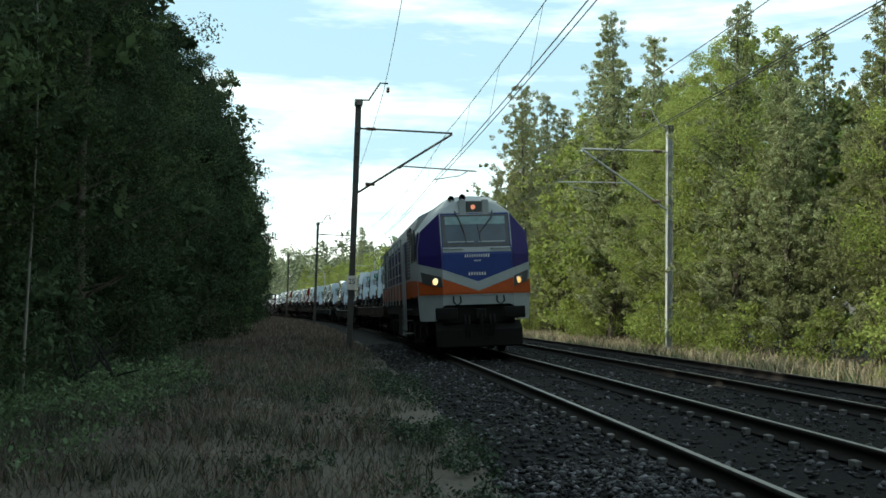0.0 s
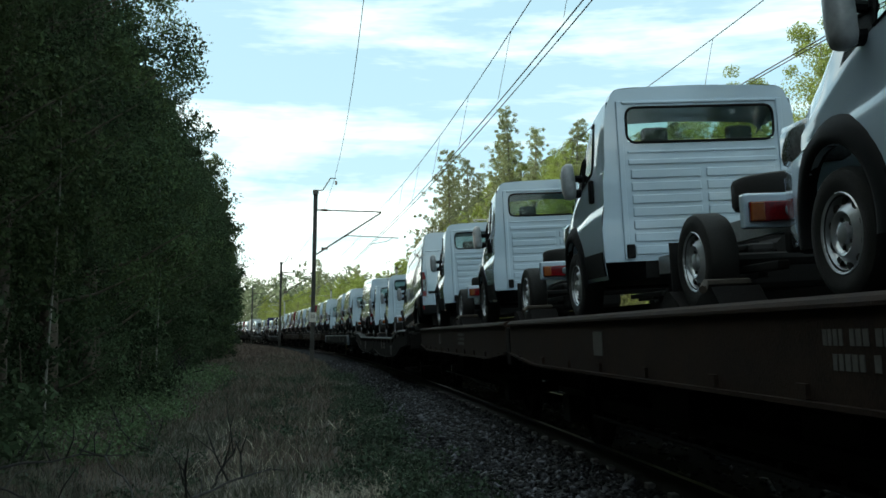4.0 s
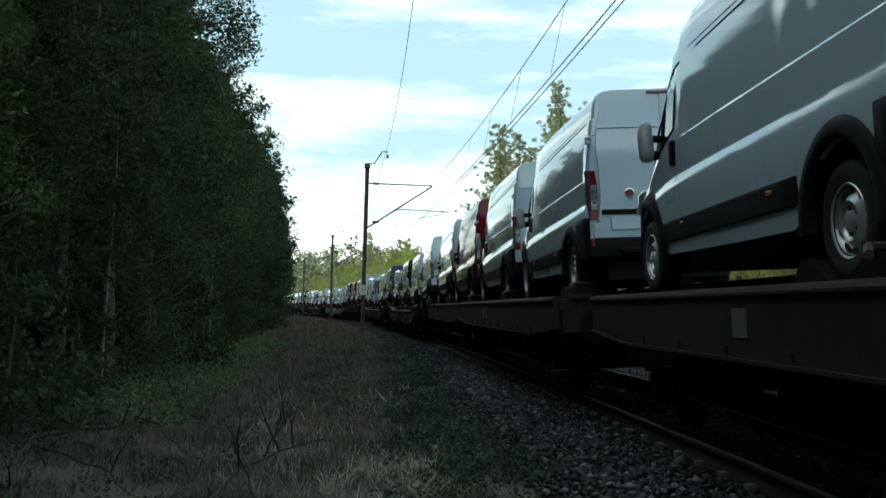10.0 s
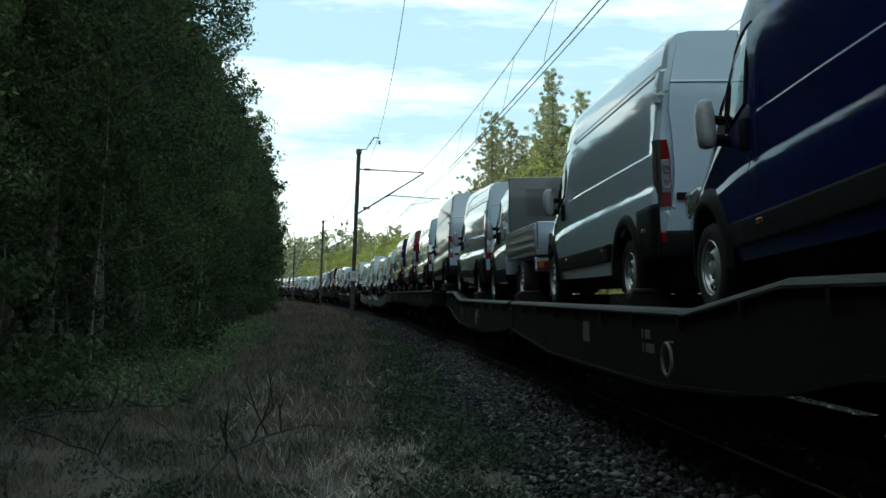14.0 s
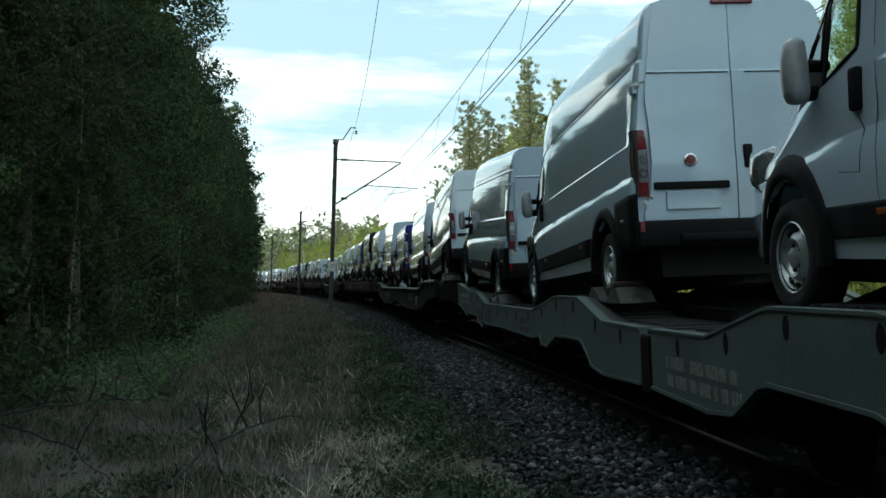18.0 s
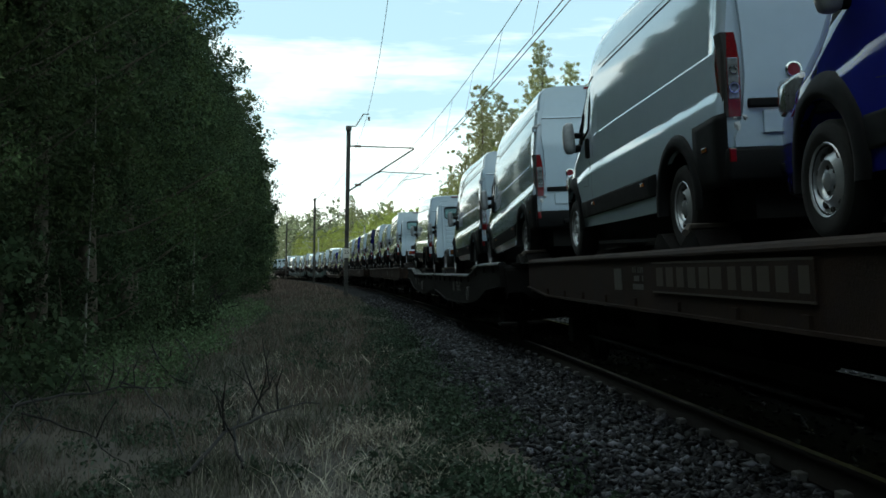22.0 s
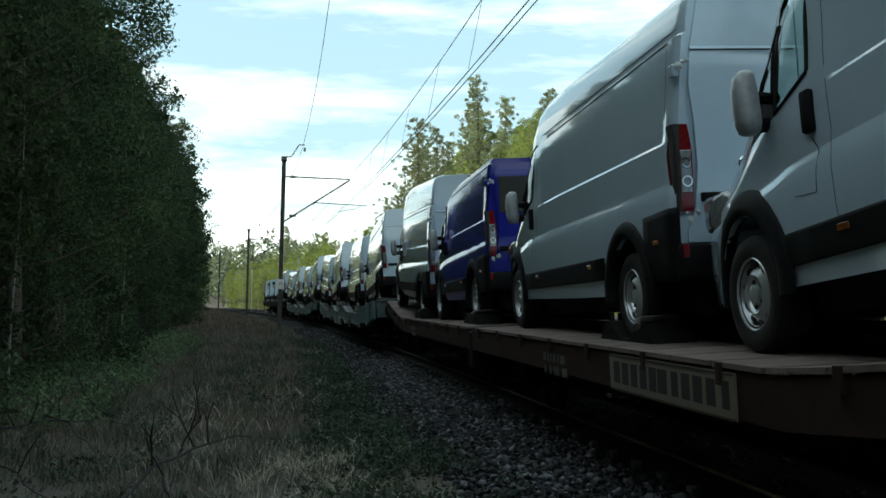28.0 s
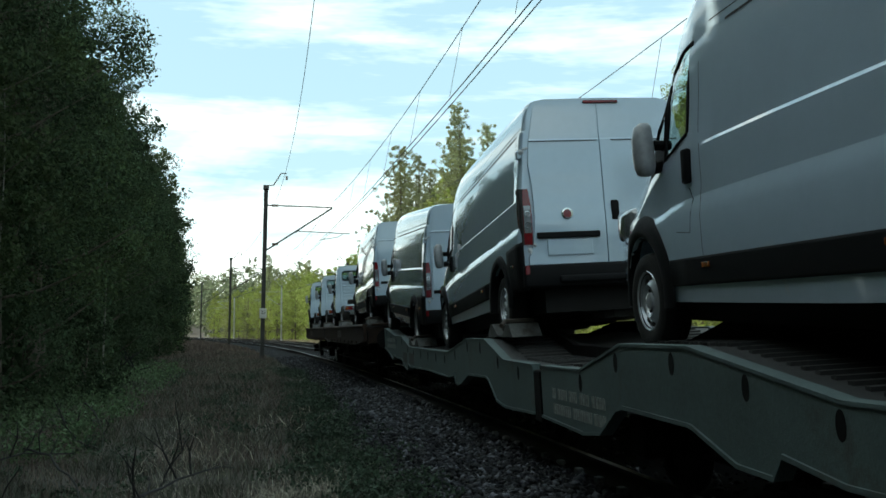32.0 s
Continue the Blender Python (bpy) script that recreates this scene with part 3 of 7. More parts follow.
def masts():
    """Overhead line masts with their cantilevers, and the wires."""
    def mast(side):
        top = new("catenary_mast")
        k = side
        # backlit shade is in the near masts' colour, sunlight in the far masts'
        mat = M_POLE if k > 0 else M_POLE_SUNLIT
        body = bmesh.new()
        # an H-shaped column
        for x0, x1, y0, y1 in ((-0.10, -0.085, -0.11, 0.11), (0.085, 0.10, -0.11, 0.11), (-0.085, 0.085, -0.006, 0.006)):
            box(body, x0, x1, y0, y1, -0.75, 7.95)
        for z in np.arange(0.6, 7.6, 0.8):
            box(body, -0.085, 0.085, -0.10, 0.10, z, z + 0.04)
        part("column", body, mat, top)
        part("cap", boxes((-0.14, 0.14, -0.14, 0.14, 7.9, 8.12), bevel=0.03), M_POLE, top)
        part("footing", boxes((-0.25, 0.25, -0.25, 0.25, -1.2, -0.45), bevel=0.03), M_CONCRETE, top, "concrete footing")
        reach = 3.3
        t = bmesh.new()
        tube(t, [(0.1 * k, 0, 7.15), (reach * k, 0, 7.15)], 0.032)
        part("top_tube", t, mat, top)
        t = bmesh.new()
        tube(t, [(0.1 * k, 0, 5.0), (reach * k, 0, 7.12)], 0.038)
        part("cantilever_strut", t, mat, top)
        t = bmesh.new()
        tube(t, [(1.5 * k, 0, 5.86), (1.6 * k, 0, 5.95), (4.2 * k, 0, 5.9)], 0.022)
        arm = part("registration_arm", t, mat, top)
        t = bmesh.new()
        tube(t, [(3.9 * k, 0, 5.9), (3.6 * k, 0, 5.72), (2.7 * k, 0, 5.55)], 0.016)
        part("steady_arm", t, M_GALV, arm)
        t = bmesh.new()
        tube(t, [(0, 0, 8.1), (0.35 * k, 0, 8.12), (0.72 * k, 0, 8.72), (1.0 * k, 0, 8.72)], 0.03)
        part("feeder_bracket", t, mat, top)
        for (x, z, dz) in ((0.3, 7.15, 0.0), (0.34, 5.2, 0.18)):
            lb = bmesh.new()
            prof = []
            for j in range(7):
                prof += [(j * 0.05, 0.04), (j * 0.05 + 0.02, 0.075)]
            lathe(lb, prof, 12, "x", (x if k > 0 else -x - 0.33, 0, z + dz * 0.5))
            part("insulator", lb, M_INSUL, top, "brown ribbed insulator")
        lb = bmesh.new()
        lathe(lb, [(8.60, 0.03), (8.55, 0.07), (8.5, 0.04), (8.45, 0.07), (8.4, 0.03)], 10, "z", (1.0 * k, 0, 0))
        part("feeder_insulator", lb, M_INSUL, top)
        return top

    left, right = mast(1), mast(-1)
    tagged(left, "dark steel catenary mast with an angled cantilever arm", "catenary mast", group="masts along the line")
    tagged(right, "pale grey steel catenary mast across the second track", "catenary mast", group="masts along the far track")
    us = [51, 102, 153, 204, 255, 306]
    left.matrix_world = along(us[0], -3.28) @ pose(0, 0, 0, 0, 0.9, 0)
    left.scale = right.scale = (1, 1, 1.035)
    for u in us[1:] + [-1.8, -53]:
        copy_thing(left, along(u, float(np.interp(u, [0, 51, 102, 204], [-3.2, -3.28, -3.45, -3.6]))) @ pose(0, 0, 0, 0, 0.6, 0))
    right.matrix_world = along(52, T2 + 4.2)
    for u in (103, 154, 205, -8, -60):
        copy_thing(right, along(u, T2 + 4.2))
    # kilometre board on the first mast
    sign = new("kilometre_board")
    tagged(sign, "small white kilometre board reading 25 on a mast", "sign")
    part("plate", boxes((-0.17, 0.17, -0.012, 0.012, -0.24, 0.24), bevel=0.004), M_LABEL, sign)
    cu = bpy.data.curves.new("numerals", "FONT")
    cu.body, cu.size, cu.align_x, cu.align_y, cu.extrude = "25", 0.24, "CENTER", "CENTER", 0.003
    txt = new("numerals", cu)
    deps = bpy.context.evaluated_depsgraph_get()
    me = bpy.data.meshes.new_from_object(txt.evaluated_get(deps))
    bpy.data.objects.remove(txt)
    me.transform(pose(0, -0.016, 0.04, 90, 0, 0))
    me.materials.clear()
    part("numerals", me, M_SEAM, sign)
    sign.matrix_world = along(50.85, -3.25, 2.05)

    def wire(name, off, zs, r, label, droppers=None):
        top = new(name)
        tagged(top, label, "overhead wire", kind="structure")
        knots = [-53, -1.8, 51, 102, 153, 204, 255, 306]
        for u0, u1 in zip(knots, knots[1:]):
            pts = []
            for i in range(17):
                f = i / 16
                sag = zs[1] * 4 * f * (1 - f)
                stag = off + (0.2 if knots.index(u0) % 2 else -0.2) * (1 - 2 * f) * (zs[2])
                ub = u0 + (u1 - u0) * f
                inset = (0.0 if zs[0] > 7 else -0.047 * (zs[0] - sag)) if zs[0] < 8 else float(np.interp(ub, [-2, 51], [-0.9, -0.05]))
                pts.append(point(ub, stag + inset, zs[0] - sag))
            bm = bmesh.new()
            tube(bm, pts, r, 5)
            part("wire_span", bm, M_WIRE, top)
            if droppers:
                bm = bmesh.new()
                for i in range(1, 10):
                    f = i / 10
                    stag = off + (0.2 if knots.index(u0) % 2 else -0.2) * (1 - 2 * f) * zs[2]
                    za = zs[0] - zs[1] * 4 * f * (1 - f)
                    if za - droppers > 0.08:
                        tube(bm, [point(u0 + (u1 - u0) * f, off, za), point(u0 + (u1 - u0) * f, stag - 0.047 * droppers, droppers)], 0.006, 4)
                part("droppers", bm, M_WIRE, top)
        return top

    for off in (0.0, T2):
        wire("messenger_wire", off, (7.44, 0.36, 0.0), 0.010, "thin overhead messenger wire with droppers", 5.7)
        wire("contact_wire", off, (5.7, 0.0, 1.0), 0.011, "thin overhead contact wire")
        wire("contact_wire", off + 0.15, (5.73, 0.0, 1.0), 0.010, "thin overhead contact wire")
    wire("feeder_wire", -2.24, (8.75, 0.25, 0.0), 0.009, "thin high feeder wire")


masts()


# ---- woods ----
def leaf_cloud(rng, centres, radii, per, size, droop=0.3, squash=0.8):
    """Leaf blades round clump centres: (verts, faces)."""
    n = len(centres) * per
    c = np.repeat(centres, per, 0)
    r = np.repeat(radii, per)
    d = rng.normal(size=(n, 3))
    d /= np.linalg.norm(d, axis=1)[:, None]
    p = c + d * (r * rng.random(n) ** 0.45)[:, None] * np.array([1, 1, squash])
    a = rng.normal(size=(n, 3))
    a[:, 2] -= droop
    a /= np.linalg.norm(a, axis=1)[:, None]
    b = np.cross(a, rng.normal(size=(n, 3)))
    b /= np.linalg.norm(b, axis=1)[:, None] + 1e-9
    s = size * rng.uniform(0.6, 1.35, n)[:, None]
    v = np.stack([p - a * s, p - a * s * 0.1 + b * s * 0.48, p + a * s, p - a * s * 0.1 - b * s * 0.48], 1).reshape(-1, 3)
    f = np.arange(4 * n).reshape(n, 4)
    return v, f


def tree(name, seed, height, spread, low, clumps, per, size, leaf, bark, label, shape="oval", squash=0.75, bare=False):
    """A tapered trunk, limbs and a crown of many small leaves."""
    rng = np.random.default_rng(seed)
    top = new(name)
    bm = bmesh.new()
    lean = rng.normal(size=2) * 0.02 * height
    r0 = (0.011 * height + 0.03) * (0.26 if name == "young_birch" else 1.0)
    spine = [Vector((lean[0] * f * f + 0.06 * math.sin(5 * f + seed), lean[1] * f * f + 0.06 * math.cos(4 * f), height * 0.96 * f)) for f in np.linspace(0, 1, 9)]
    spine[0].z = -0.4
    tube(bm, spine, [max(0.012, r0 * (1 - 0.93 * f)) for f in np.linspace(0, 1, 9)], 8)
    part("trunk", bm, bark, top, smooth=True)
    bm = bmesh.new()
    centres, radii = [], []
    if shape == "spire":
        # rising limbs, each with sprays of leaves along it
        for i in range(clumps):
            f = low + (0.985 - low) * ((i + rng.random()) / clumps)
            t = (f - low) / (1 - low)
            ang = i * 2.4 + rng.uniform(-0.5, 0.5)
            ln = spread * (1.0 - t) ** 0.68 * rng.uniform(0.35, 1.3) * min(1.0, 0.6 + 2.2 * t) + 0.12
            up = rng.uniform(0.25, 0.75) + 0.3 * t
            base = Vector((lean[0] * f * f, lean[1] * f * f, height * f * 0.96))
            tip = base + Vector((ln * math.cos(ang), ln * math.sin(ang), ln * up))
            knee = (base + tip) / 2 + Vector((0, 0, -0.10 * ln))
            tube(bm, [base, knee, tip], [r0 * 0.22 * (1.1 - f), r0 * 0.14 * (1.1 - f), 0.006], 4, cap=False)
            m = max(3, int(ln / 0.15))
            for j in range(m):
                q = 0.25 + 0.75 * (j + rng.random()) / m
                c = base.lerp(knee, 2 * q) if q < 0.5 else knee.lerp(tip, 2 * q - 1)
                centres.append(c + Vector(rng.normal(size=3)) * (0.06 + 0.10 * ln))
                radii.append(rng.uniform(0.14, 0.36) * (1.2 - 0.5 * q) * (1.0 - 0.25 * t))
    for i in range(clumps if shape != "spire" else 0):
        f = low + (1 - low) * (rng.random() ** 0.85)
        t = (f - low) / (1 - low)
        if shape == "cone":
            w = spread * (1.02 - t) ** 0.8 + 0.12
        elif shape == "column":
            w = spread * (0.55 + 0.45 * math.sin(math.pi * min(1, t * 0.9 + 0.12)))
        else:
            w = spread * math.sin(math.pi * (0.16 + 0.80 * t)) ** 0.7
        w *= rng.uniform(0.75, 1.2)
        ang = rng.uniform(0, 2 * math.pi)
        rr = w * rng.random() ** 0.5
        base = Vector((lean[0] * f * f, lean[1] * f * f, height * f))
        tip = base + Vector((rr * math.cos(ang), rr * math.sin(ang), rng.uniform(-0.3, 0.35) * (1 if shape != "cone" else 0.3)))
        centres.append(tip)
        radii.append(rng.uniform(0.35, 0.75) * (0.5 + 0.22 * spread) * (1.0 if t < 0.85 else 0.6))
        if i % 3 == 0 and rr > 0.4:
            root = base - Vector((0, 0, rr * 0.5))
            if root.z > 0.3:
                tube(bm, [root, (root + tip) / 2 + Vector((0, 0, -0.06 * rr)), tip], [r0 * 0.28 * (1.1 - f), r0 * 0.18 * (1.1 - f), 0.008], 5, cap=False)
    if bare:
        bm.free()
    else:
        part("branchwork", bm, M_BARK, top, smooth=True)
    v, fc = leaf_cloud(rng, np.array([tuple(c) for c in centres]), np.array(radii), per, size, squash=squash)
    part("crown", from_arrays("crown", v, fc), leaf, top)
    return tagged(top, label, "tree")


def woods():
    specs = [
        ("birch_tree", 11, 13.0, 2.4, 0.14, 130, M_LEAF_SHADED, M_BARK, "tall leafy birch in deep shade", "column", 0.75),
        ("alder_tree", 12, 11.5, 2.6, 0.05, 135, M_LEAF_SHADED, M_BARK, "dense dark green alder leafy to the ground", "oval", 0.75),
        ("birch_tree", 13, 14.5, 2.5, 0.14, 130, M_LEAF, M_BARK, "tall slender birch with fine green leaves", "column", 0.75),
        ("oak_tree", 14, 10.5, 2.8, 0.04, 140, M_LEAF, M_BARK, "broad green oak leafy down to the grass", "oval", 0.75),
        ("maple_tree", 15, 12.0, 2.7, 0.05, 140, M_LEAF_SUNLIT, M_BARK, "sunlit yellow-green maple leafy to the ground", "oval", 0.75),
        ("larch_tree", 16, 15.0, 2.4, 0.08, 110, M_NEEDLE, M_BARK, "feathery larch with an open pointed crown", "spire", 0.8),
        ("aspen_tree", 17, 14.5, 3.0, 0.06, 90, M_LEAF_ASPEN, M_BARK, "tall aspen with a loose airy crown", "spire", 0.8),
        ("young_birch", 20, 6.5, 0.8, 0.42, 20, M_LEAF, M_BIRCH, "slender young birch with a white stem", "spire", 0.8),
        ("shrub", 18, 3.2, 1.6, 0.05, 50, M_LEAF_SUNLIT, M_BARK, "light green leafy shrub at the wood's edge", "oval", 0.75),
        ("shrub", 19, 2.6, 1.4, 0.03, 45, M_LEAF_SHADED, M_BARK, "dark leafy shrub under the trees", "oval", 0.75),
    ]
    TALL = [q[2] for q in specs]
    groups = ["trees of the near wood", "trees of the wood across the line"]
    made = {}

    def put(k, u, off, s, spin, group, fine=False, deep=False):
        """Sets a tree; fine ones, with small leaves, stand where the camera passes nearest."""
        m = along(u, off, ground_z(u, off) - 0.05) @ pose(0, 0, 0, 0, 0, spin)
        key = (k, fine, deep)
        if key not in made:
            n, seed, h, w, low, clumps, leaf, bark, label, shape, squash = specs[k]
            per, size = (215, 0.044) if fine else ((30, 0.27) if deep else (44, 0.13))
            if shape == "spire":
                per, size = (58, 0.050) if fine else (12, 0.11)
            if k >= 8:
                per, size = 55, 0.07
            made[key] = ob = tree(n, seed, h, w, low, clumps, per, size, leaf, bark, label, shape, squash, bare=deep)
            ob.matrix_world = m
        else:
            ob = copy_thing(made[key], m)
        ob.scale = (s, s, s)
        ob["group"] = group

    rng = random.Random(5)
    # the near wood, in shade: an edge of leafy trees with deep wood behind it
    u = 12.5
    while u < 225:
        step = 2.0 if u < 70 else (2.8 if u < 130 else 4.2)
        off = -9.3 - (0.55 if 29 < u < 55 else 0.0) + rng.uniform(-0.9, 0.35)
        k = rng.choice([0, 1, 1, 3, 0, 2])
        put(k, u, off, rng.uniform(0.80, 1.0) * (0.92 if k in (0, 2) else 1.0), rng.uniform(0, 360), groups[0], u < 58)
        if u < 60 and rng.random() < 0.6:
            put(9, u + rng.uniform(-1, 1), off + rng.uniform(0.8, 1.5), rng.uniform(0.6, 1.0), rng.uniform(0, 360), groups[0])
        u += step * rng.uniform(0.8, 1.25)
    for k, u, off, s in ((0, 18.5, -9.2, 1.14), (2, 21.2, -8.95, 1.08), (0, 24.0, -8.75, 1.18), (2, 26.5, -9.2, 1.04)):
        put(k, u, off, s, 77 * u % 360, groups[0], True)
    for u, off, s in ((18.0, -8.2, 1.0), (31.0, -8.2, 1.05)):
        put(7, u, off, s, 50 * u % 360, groups[0], True)
    u = -45.0
    while u < 11.5:
        put(rng.choice([0, 1, 3]), u, -9.8 + rng.uniform(-0.6, 0.6), rng.uniform(0.85, 1.0), rng.uniform(0, 360), groups[0], u > 4)
        u += rng.uniform(2.1, 2.9)
    # mostly hidden rows with oversized leaves, added to keep sun off the train
    for back, size in ((-11.3, 0.94), (-12.8, 1.0), (-15.0, 1.08)):
        u = -46.0
        while u < 215:
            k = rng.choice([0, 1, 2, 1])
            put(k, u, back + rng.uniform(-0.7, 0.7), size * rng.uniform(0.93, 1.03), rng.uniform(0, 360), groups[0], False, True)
            u += rng.uniform(2.0, 2.8) if u < 75 and back > -14 else rng.uniform(4.5, 6)
    # the wood across the line, in the sun
    u = 10.0
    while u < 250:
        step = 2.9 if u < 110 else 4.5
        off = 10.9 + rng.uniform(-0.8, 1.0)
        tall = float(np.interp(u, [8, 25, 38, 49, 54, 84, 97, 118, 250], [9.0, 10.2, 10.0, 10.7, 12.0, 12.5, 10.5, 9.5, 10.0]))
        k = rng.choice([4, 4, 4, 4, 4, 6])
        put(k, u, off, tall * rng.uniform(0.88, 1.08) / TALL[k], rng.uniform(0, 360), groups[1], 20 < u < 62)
        if rng.random() < 0.7:
            k = rng.choice([6, 5, 4, 6])
            put(k, u + rng.uniform(-1, 1), off + rng.uniform(2.0, 4.0), tall * rng.uniform(1.02, 1.18) / TALL[k], rng.uniform(0, 360), groups[1])
        if 20 < u < 110 and rng.random() < 0.6:
            put(8, u + rng.uniform(-1, 1), off - rng.uniform(1.4, 2.2), rng.uniform(0.5, 0.9), rng.uniform(0, 360), groups[1])
        u += step * rng.uniform(0.8, 1.25)
    for back, low in ((15.5, 0.90),):
        u = 14.0
        while u < 210:
            tall = float(np.interp(u, [8, 25, 38, 49, 54, 84, 97, 118, 250], [9.0, 10.2, 10.0, 10.7, 12.0, 12.5, 10.5, 9.5, 10.0]))
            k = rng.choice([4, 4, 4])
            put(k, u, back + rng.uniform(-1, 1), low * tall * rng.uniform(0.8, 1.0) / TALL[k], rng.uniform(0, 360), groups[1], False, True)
            u += rng.uniform(3.4, 4.8)
    # the tall ones that stand clear of the rest
    for k, u, off, h in ((5, 64.2, 10.0, 17.2), (6, 67.0, 10.6, 16.0), (5, 61.0, 10.8, 15.2), (6, 84.0, 10.0, 18.2), (5, 80.5, 10.7, 16.6), (6, 88.0, 10.8, 17.0), (5, 76.0, 10.4, 14.6), (5, 50.0, 10.0, 13.2), (5, 46.5, 10.3, 11.0),
                         (6, 55.0, 10.8, 12.0), (6, 42.0, 10.9, 10.8), (6, 32.0, 10.5, 10.0), (5, 37.0, 10.3, 10.6), (5, 96.0, 10.6, 13.5), (6, 104.0, 11.0, 13.2), (5, 198.0, 14.0, 17.0), (5, 194.0, 14.5, 14.0), (6, 163.0, 14.0, 13.6), (6, 158.0, 13.0, 12.6)):
        put(k, u, off, h / TALL[k], 40 * u % 360, groups[1], u < 110)
    # woods in the distance, where the line bends out of sight
    v_all, f_all, n = [], [], 0
    r2 = np.random.default_rng(8)
    centres, radii = [], []
    for i in range(800):
        u = r2.uniform(225, 470)
        off = 12 + 110 * r2.random() ** 1.3
        h = r2.uniform(10, 17.5)
        rise = min(max(0.0, u - 250) * 0.05, 9.0) * min(max(0.0, off - 10) / 25, 1.0)
        p = point(u, off, 0)
        for j in range(6):
            f = r2.uniform(0.05, 1)
            centres.append((p.x + r2.normal() * 1.6 * (1.1 - f), p.y + r2.normal() * 1.6 * (1.1 - f), rise + h * f))
            radii.append(1.5)
    # and unseen behind, where the line comes from: added to darken reflections and flanks
    for i in range(330):
        left = i % 2 == 0
        u = r2.uniform(-190, -46) if left else r2.uniform(-190, 6)
        off = -9.5 - 9 * r2.random() if left else 12 + 9 * r2.random()
        h = r2.uniform(9, 14)
        q = point(u, off, 0)
        for j in range(7):
            f = r2.uniform(0.05, 1)
            centres.append((q.x + r2.normal() * 1.5 * (1.1 - f), q.y + r2.normal() * 1.5 * (1.1 - f), h * f))
            radii.append(1.5)
    v, f = leaf_cloud(r2, np.array(centres), np.array(radii), 26, 0.42)
    far = part("distant_wood", from_arrays("distant_wood", v, f), M_FARWOOD)
    tagged(far, "hazy green woods closing the view down the line", "woods", kind="stuff")


woods()


def grass():
    """Blades over both verges: green tufts and dry stalks."""
    rng = np.random.default_rng(21)

    def blades(name, n, u, o, h, w, bend, mat, label):
        z0 = np.array([ground_z(a, b) for a, b in zip(u, o)]) - 0.02
        a = u / RADIUS
        px, py = XC - RADIUS + (RADIUS + o) * np.cos(a), (RADIUS + o) * np.sin(a)
        q = rng.uniform(0, 2 * np.pi, n)
        dx, dy = np.cos(q), np.sin(q)
        lean = bend * rng.uniform(0.2, 1.0, n) * h
        q2 = rng.uniform(0, 2 * np.pi, n)
        lx, ly = np.cos(q2) * lean, np.sin(q2) * lean
        P = lambda fx, fz, side: np.stack([px + lx * fx + dx * w * side, py + ly * fx + dy * w * side, z0 + h * fz], -1)
        v = np.stack([P(0, 0, -1), P(0, 0, 1), P(0.3, 0.55, 0.75), P(0.3, 0.55, -0.75), P(1, 0.96, 0.12), P(1, 0.96, -0.12)], 1).reshape(-1, 3)
        i = 6 * np.arange(n)[:, None]
        f = np.concatenate([i + np.array([0, 1, 2, 3]), i + np.array([3, 2, 4, 5])], 1).reshape(-1, 4)
        ob = part(name, from_arrays(name, v, f), mat)
        tagged(ob, label, "grass", kind="stuff")

    n = 90000
    u = 5 + 55 * rng.random(n) ** 1.8
    o = -2.35 - 7.8 * rng.random(n) ** 0.9 - 0.35 * np.abs(np.sin(u * 1.7) + np.sin(u * 0.63 + 1))
    edge = np.array([noise.noise((a * 1.3, 4.0, 0.0)) + 0.7 * noise.noise((a * 4.1, 9.0, 0.0)) for a in u])
    o += 0.45 * edge * np.exp((o + 2.3) * 1.2)
    tuft = np.array([noise.noise((a * 0.9, b * 0.9, 0.0)) for a, b in zip(u, o)])
    h = np.clip(0.075 + 0.24 * tuft + 0.10 * rng.random(n), 0.03, 0.36) * (1 + u / 140)
    blades("verge_grass", n, u, o, h, 0.0028 + 0.0002 * u, 1.0, M_GRASS, "rank green grass on the near verge")
    n = 40000
    u = 5 + 60 * rng.random(n) ** 1.7
    o = -2.40 - 5.0 * rng.random(n) - 0.3 * np.abs(np.sin(u * 1.9 + 2))
    dry = np.array([noise.noise((a * 0.55, b * 0.8, 7.0)) for a, b in zip(u, o)]) + rng.normal(size=n) * 0.15 > -0.05
    dry &= o < -2.95 - 0.3 * rng.random(len(o))
    dry &= u > 7 + 6 * rng.random(len(u)) ** 1.5
    u, o = u[dry], o[dry]
    n = len(u)
    h = rng.uniform(0.05, 0.27, n) * (1 + u / 150)
    blades("dry_grass", n, u, o, h, 0.0022 + 0.00018 * u, 0.9, M_STRAW, "dry straw-coloured grass stalks on the near verge")
    n = 9000
    u = rng.uniform(-9, 6, n)
    o = -2.5 - 7.4 * rng.random(n)
    blades("verge_grass", n, u, o, rng.uniform(0.06, 0.3, n), 0.004, 0.9, M_GRASS, "rank green grass on the near verge")
    # pale tufts of dead grass
    centres = np.stack([5.6 + 5.5 * rng.random(34) ** 1.3, -3.45 + 0.33 * rng.normal(size=34)], 1)
    n = 34 * 44
    k = np.repeat(np.arange(34), 44)
    u = centres[k, 0] + rng.normal(size=n) * 0.07
    o = centres[k, 1] + rng.normal(size=n) * 0.07
    h = rng.uniform(0.08, 0.27, n)
    blades("dead_grass_tufts", n, u, o, h, 0.0030 + 0.0001 * u, 1.9, M_BLEACHED, "pale dead grass tufts bent over on the near verge")
    n = 2000
    u = 4.8 + 16 * rng.random(n) ** 1.6
    o = -2.95 - 2.4 * rng.random(n) ** 1.3
    clump = np.array([noise.noise((a * 0.7, b * 0.7, 3.0)) for a, b in zip(u, o)]) + rng.normal(size=n) * 0.25 > 0.0
    u, o = u[clump], o[clump]
    n = len(u)
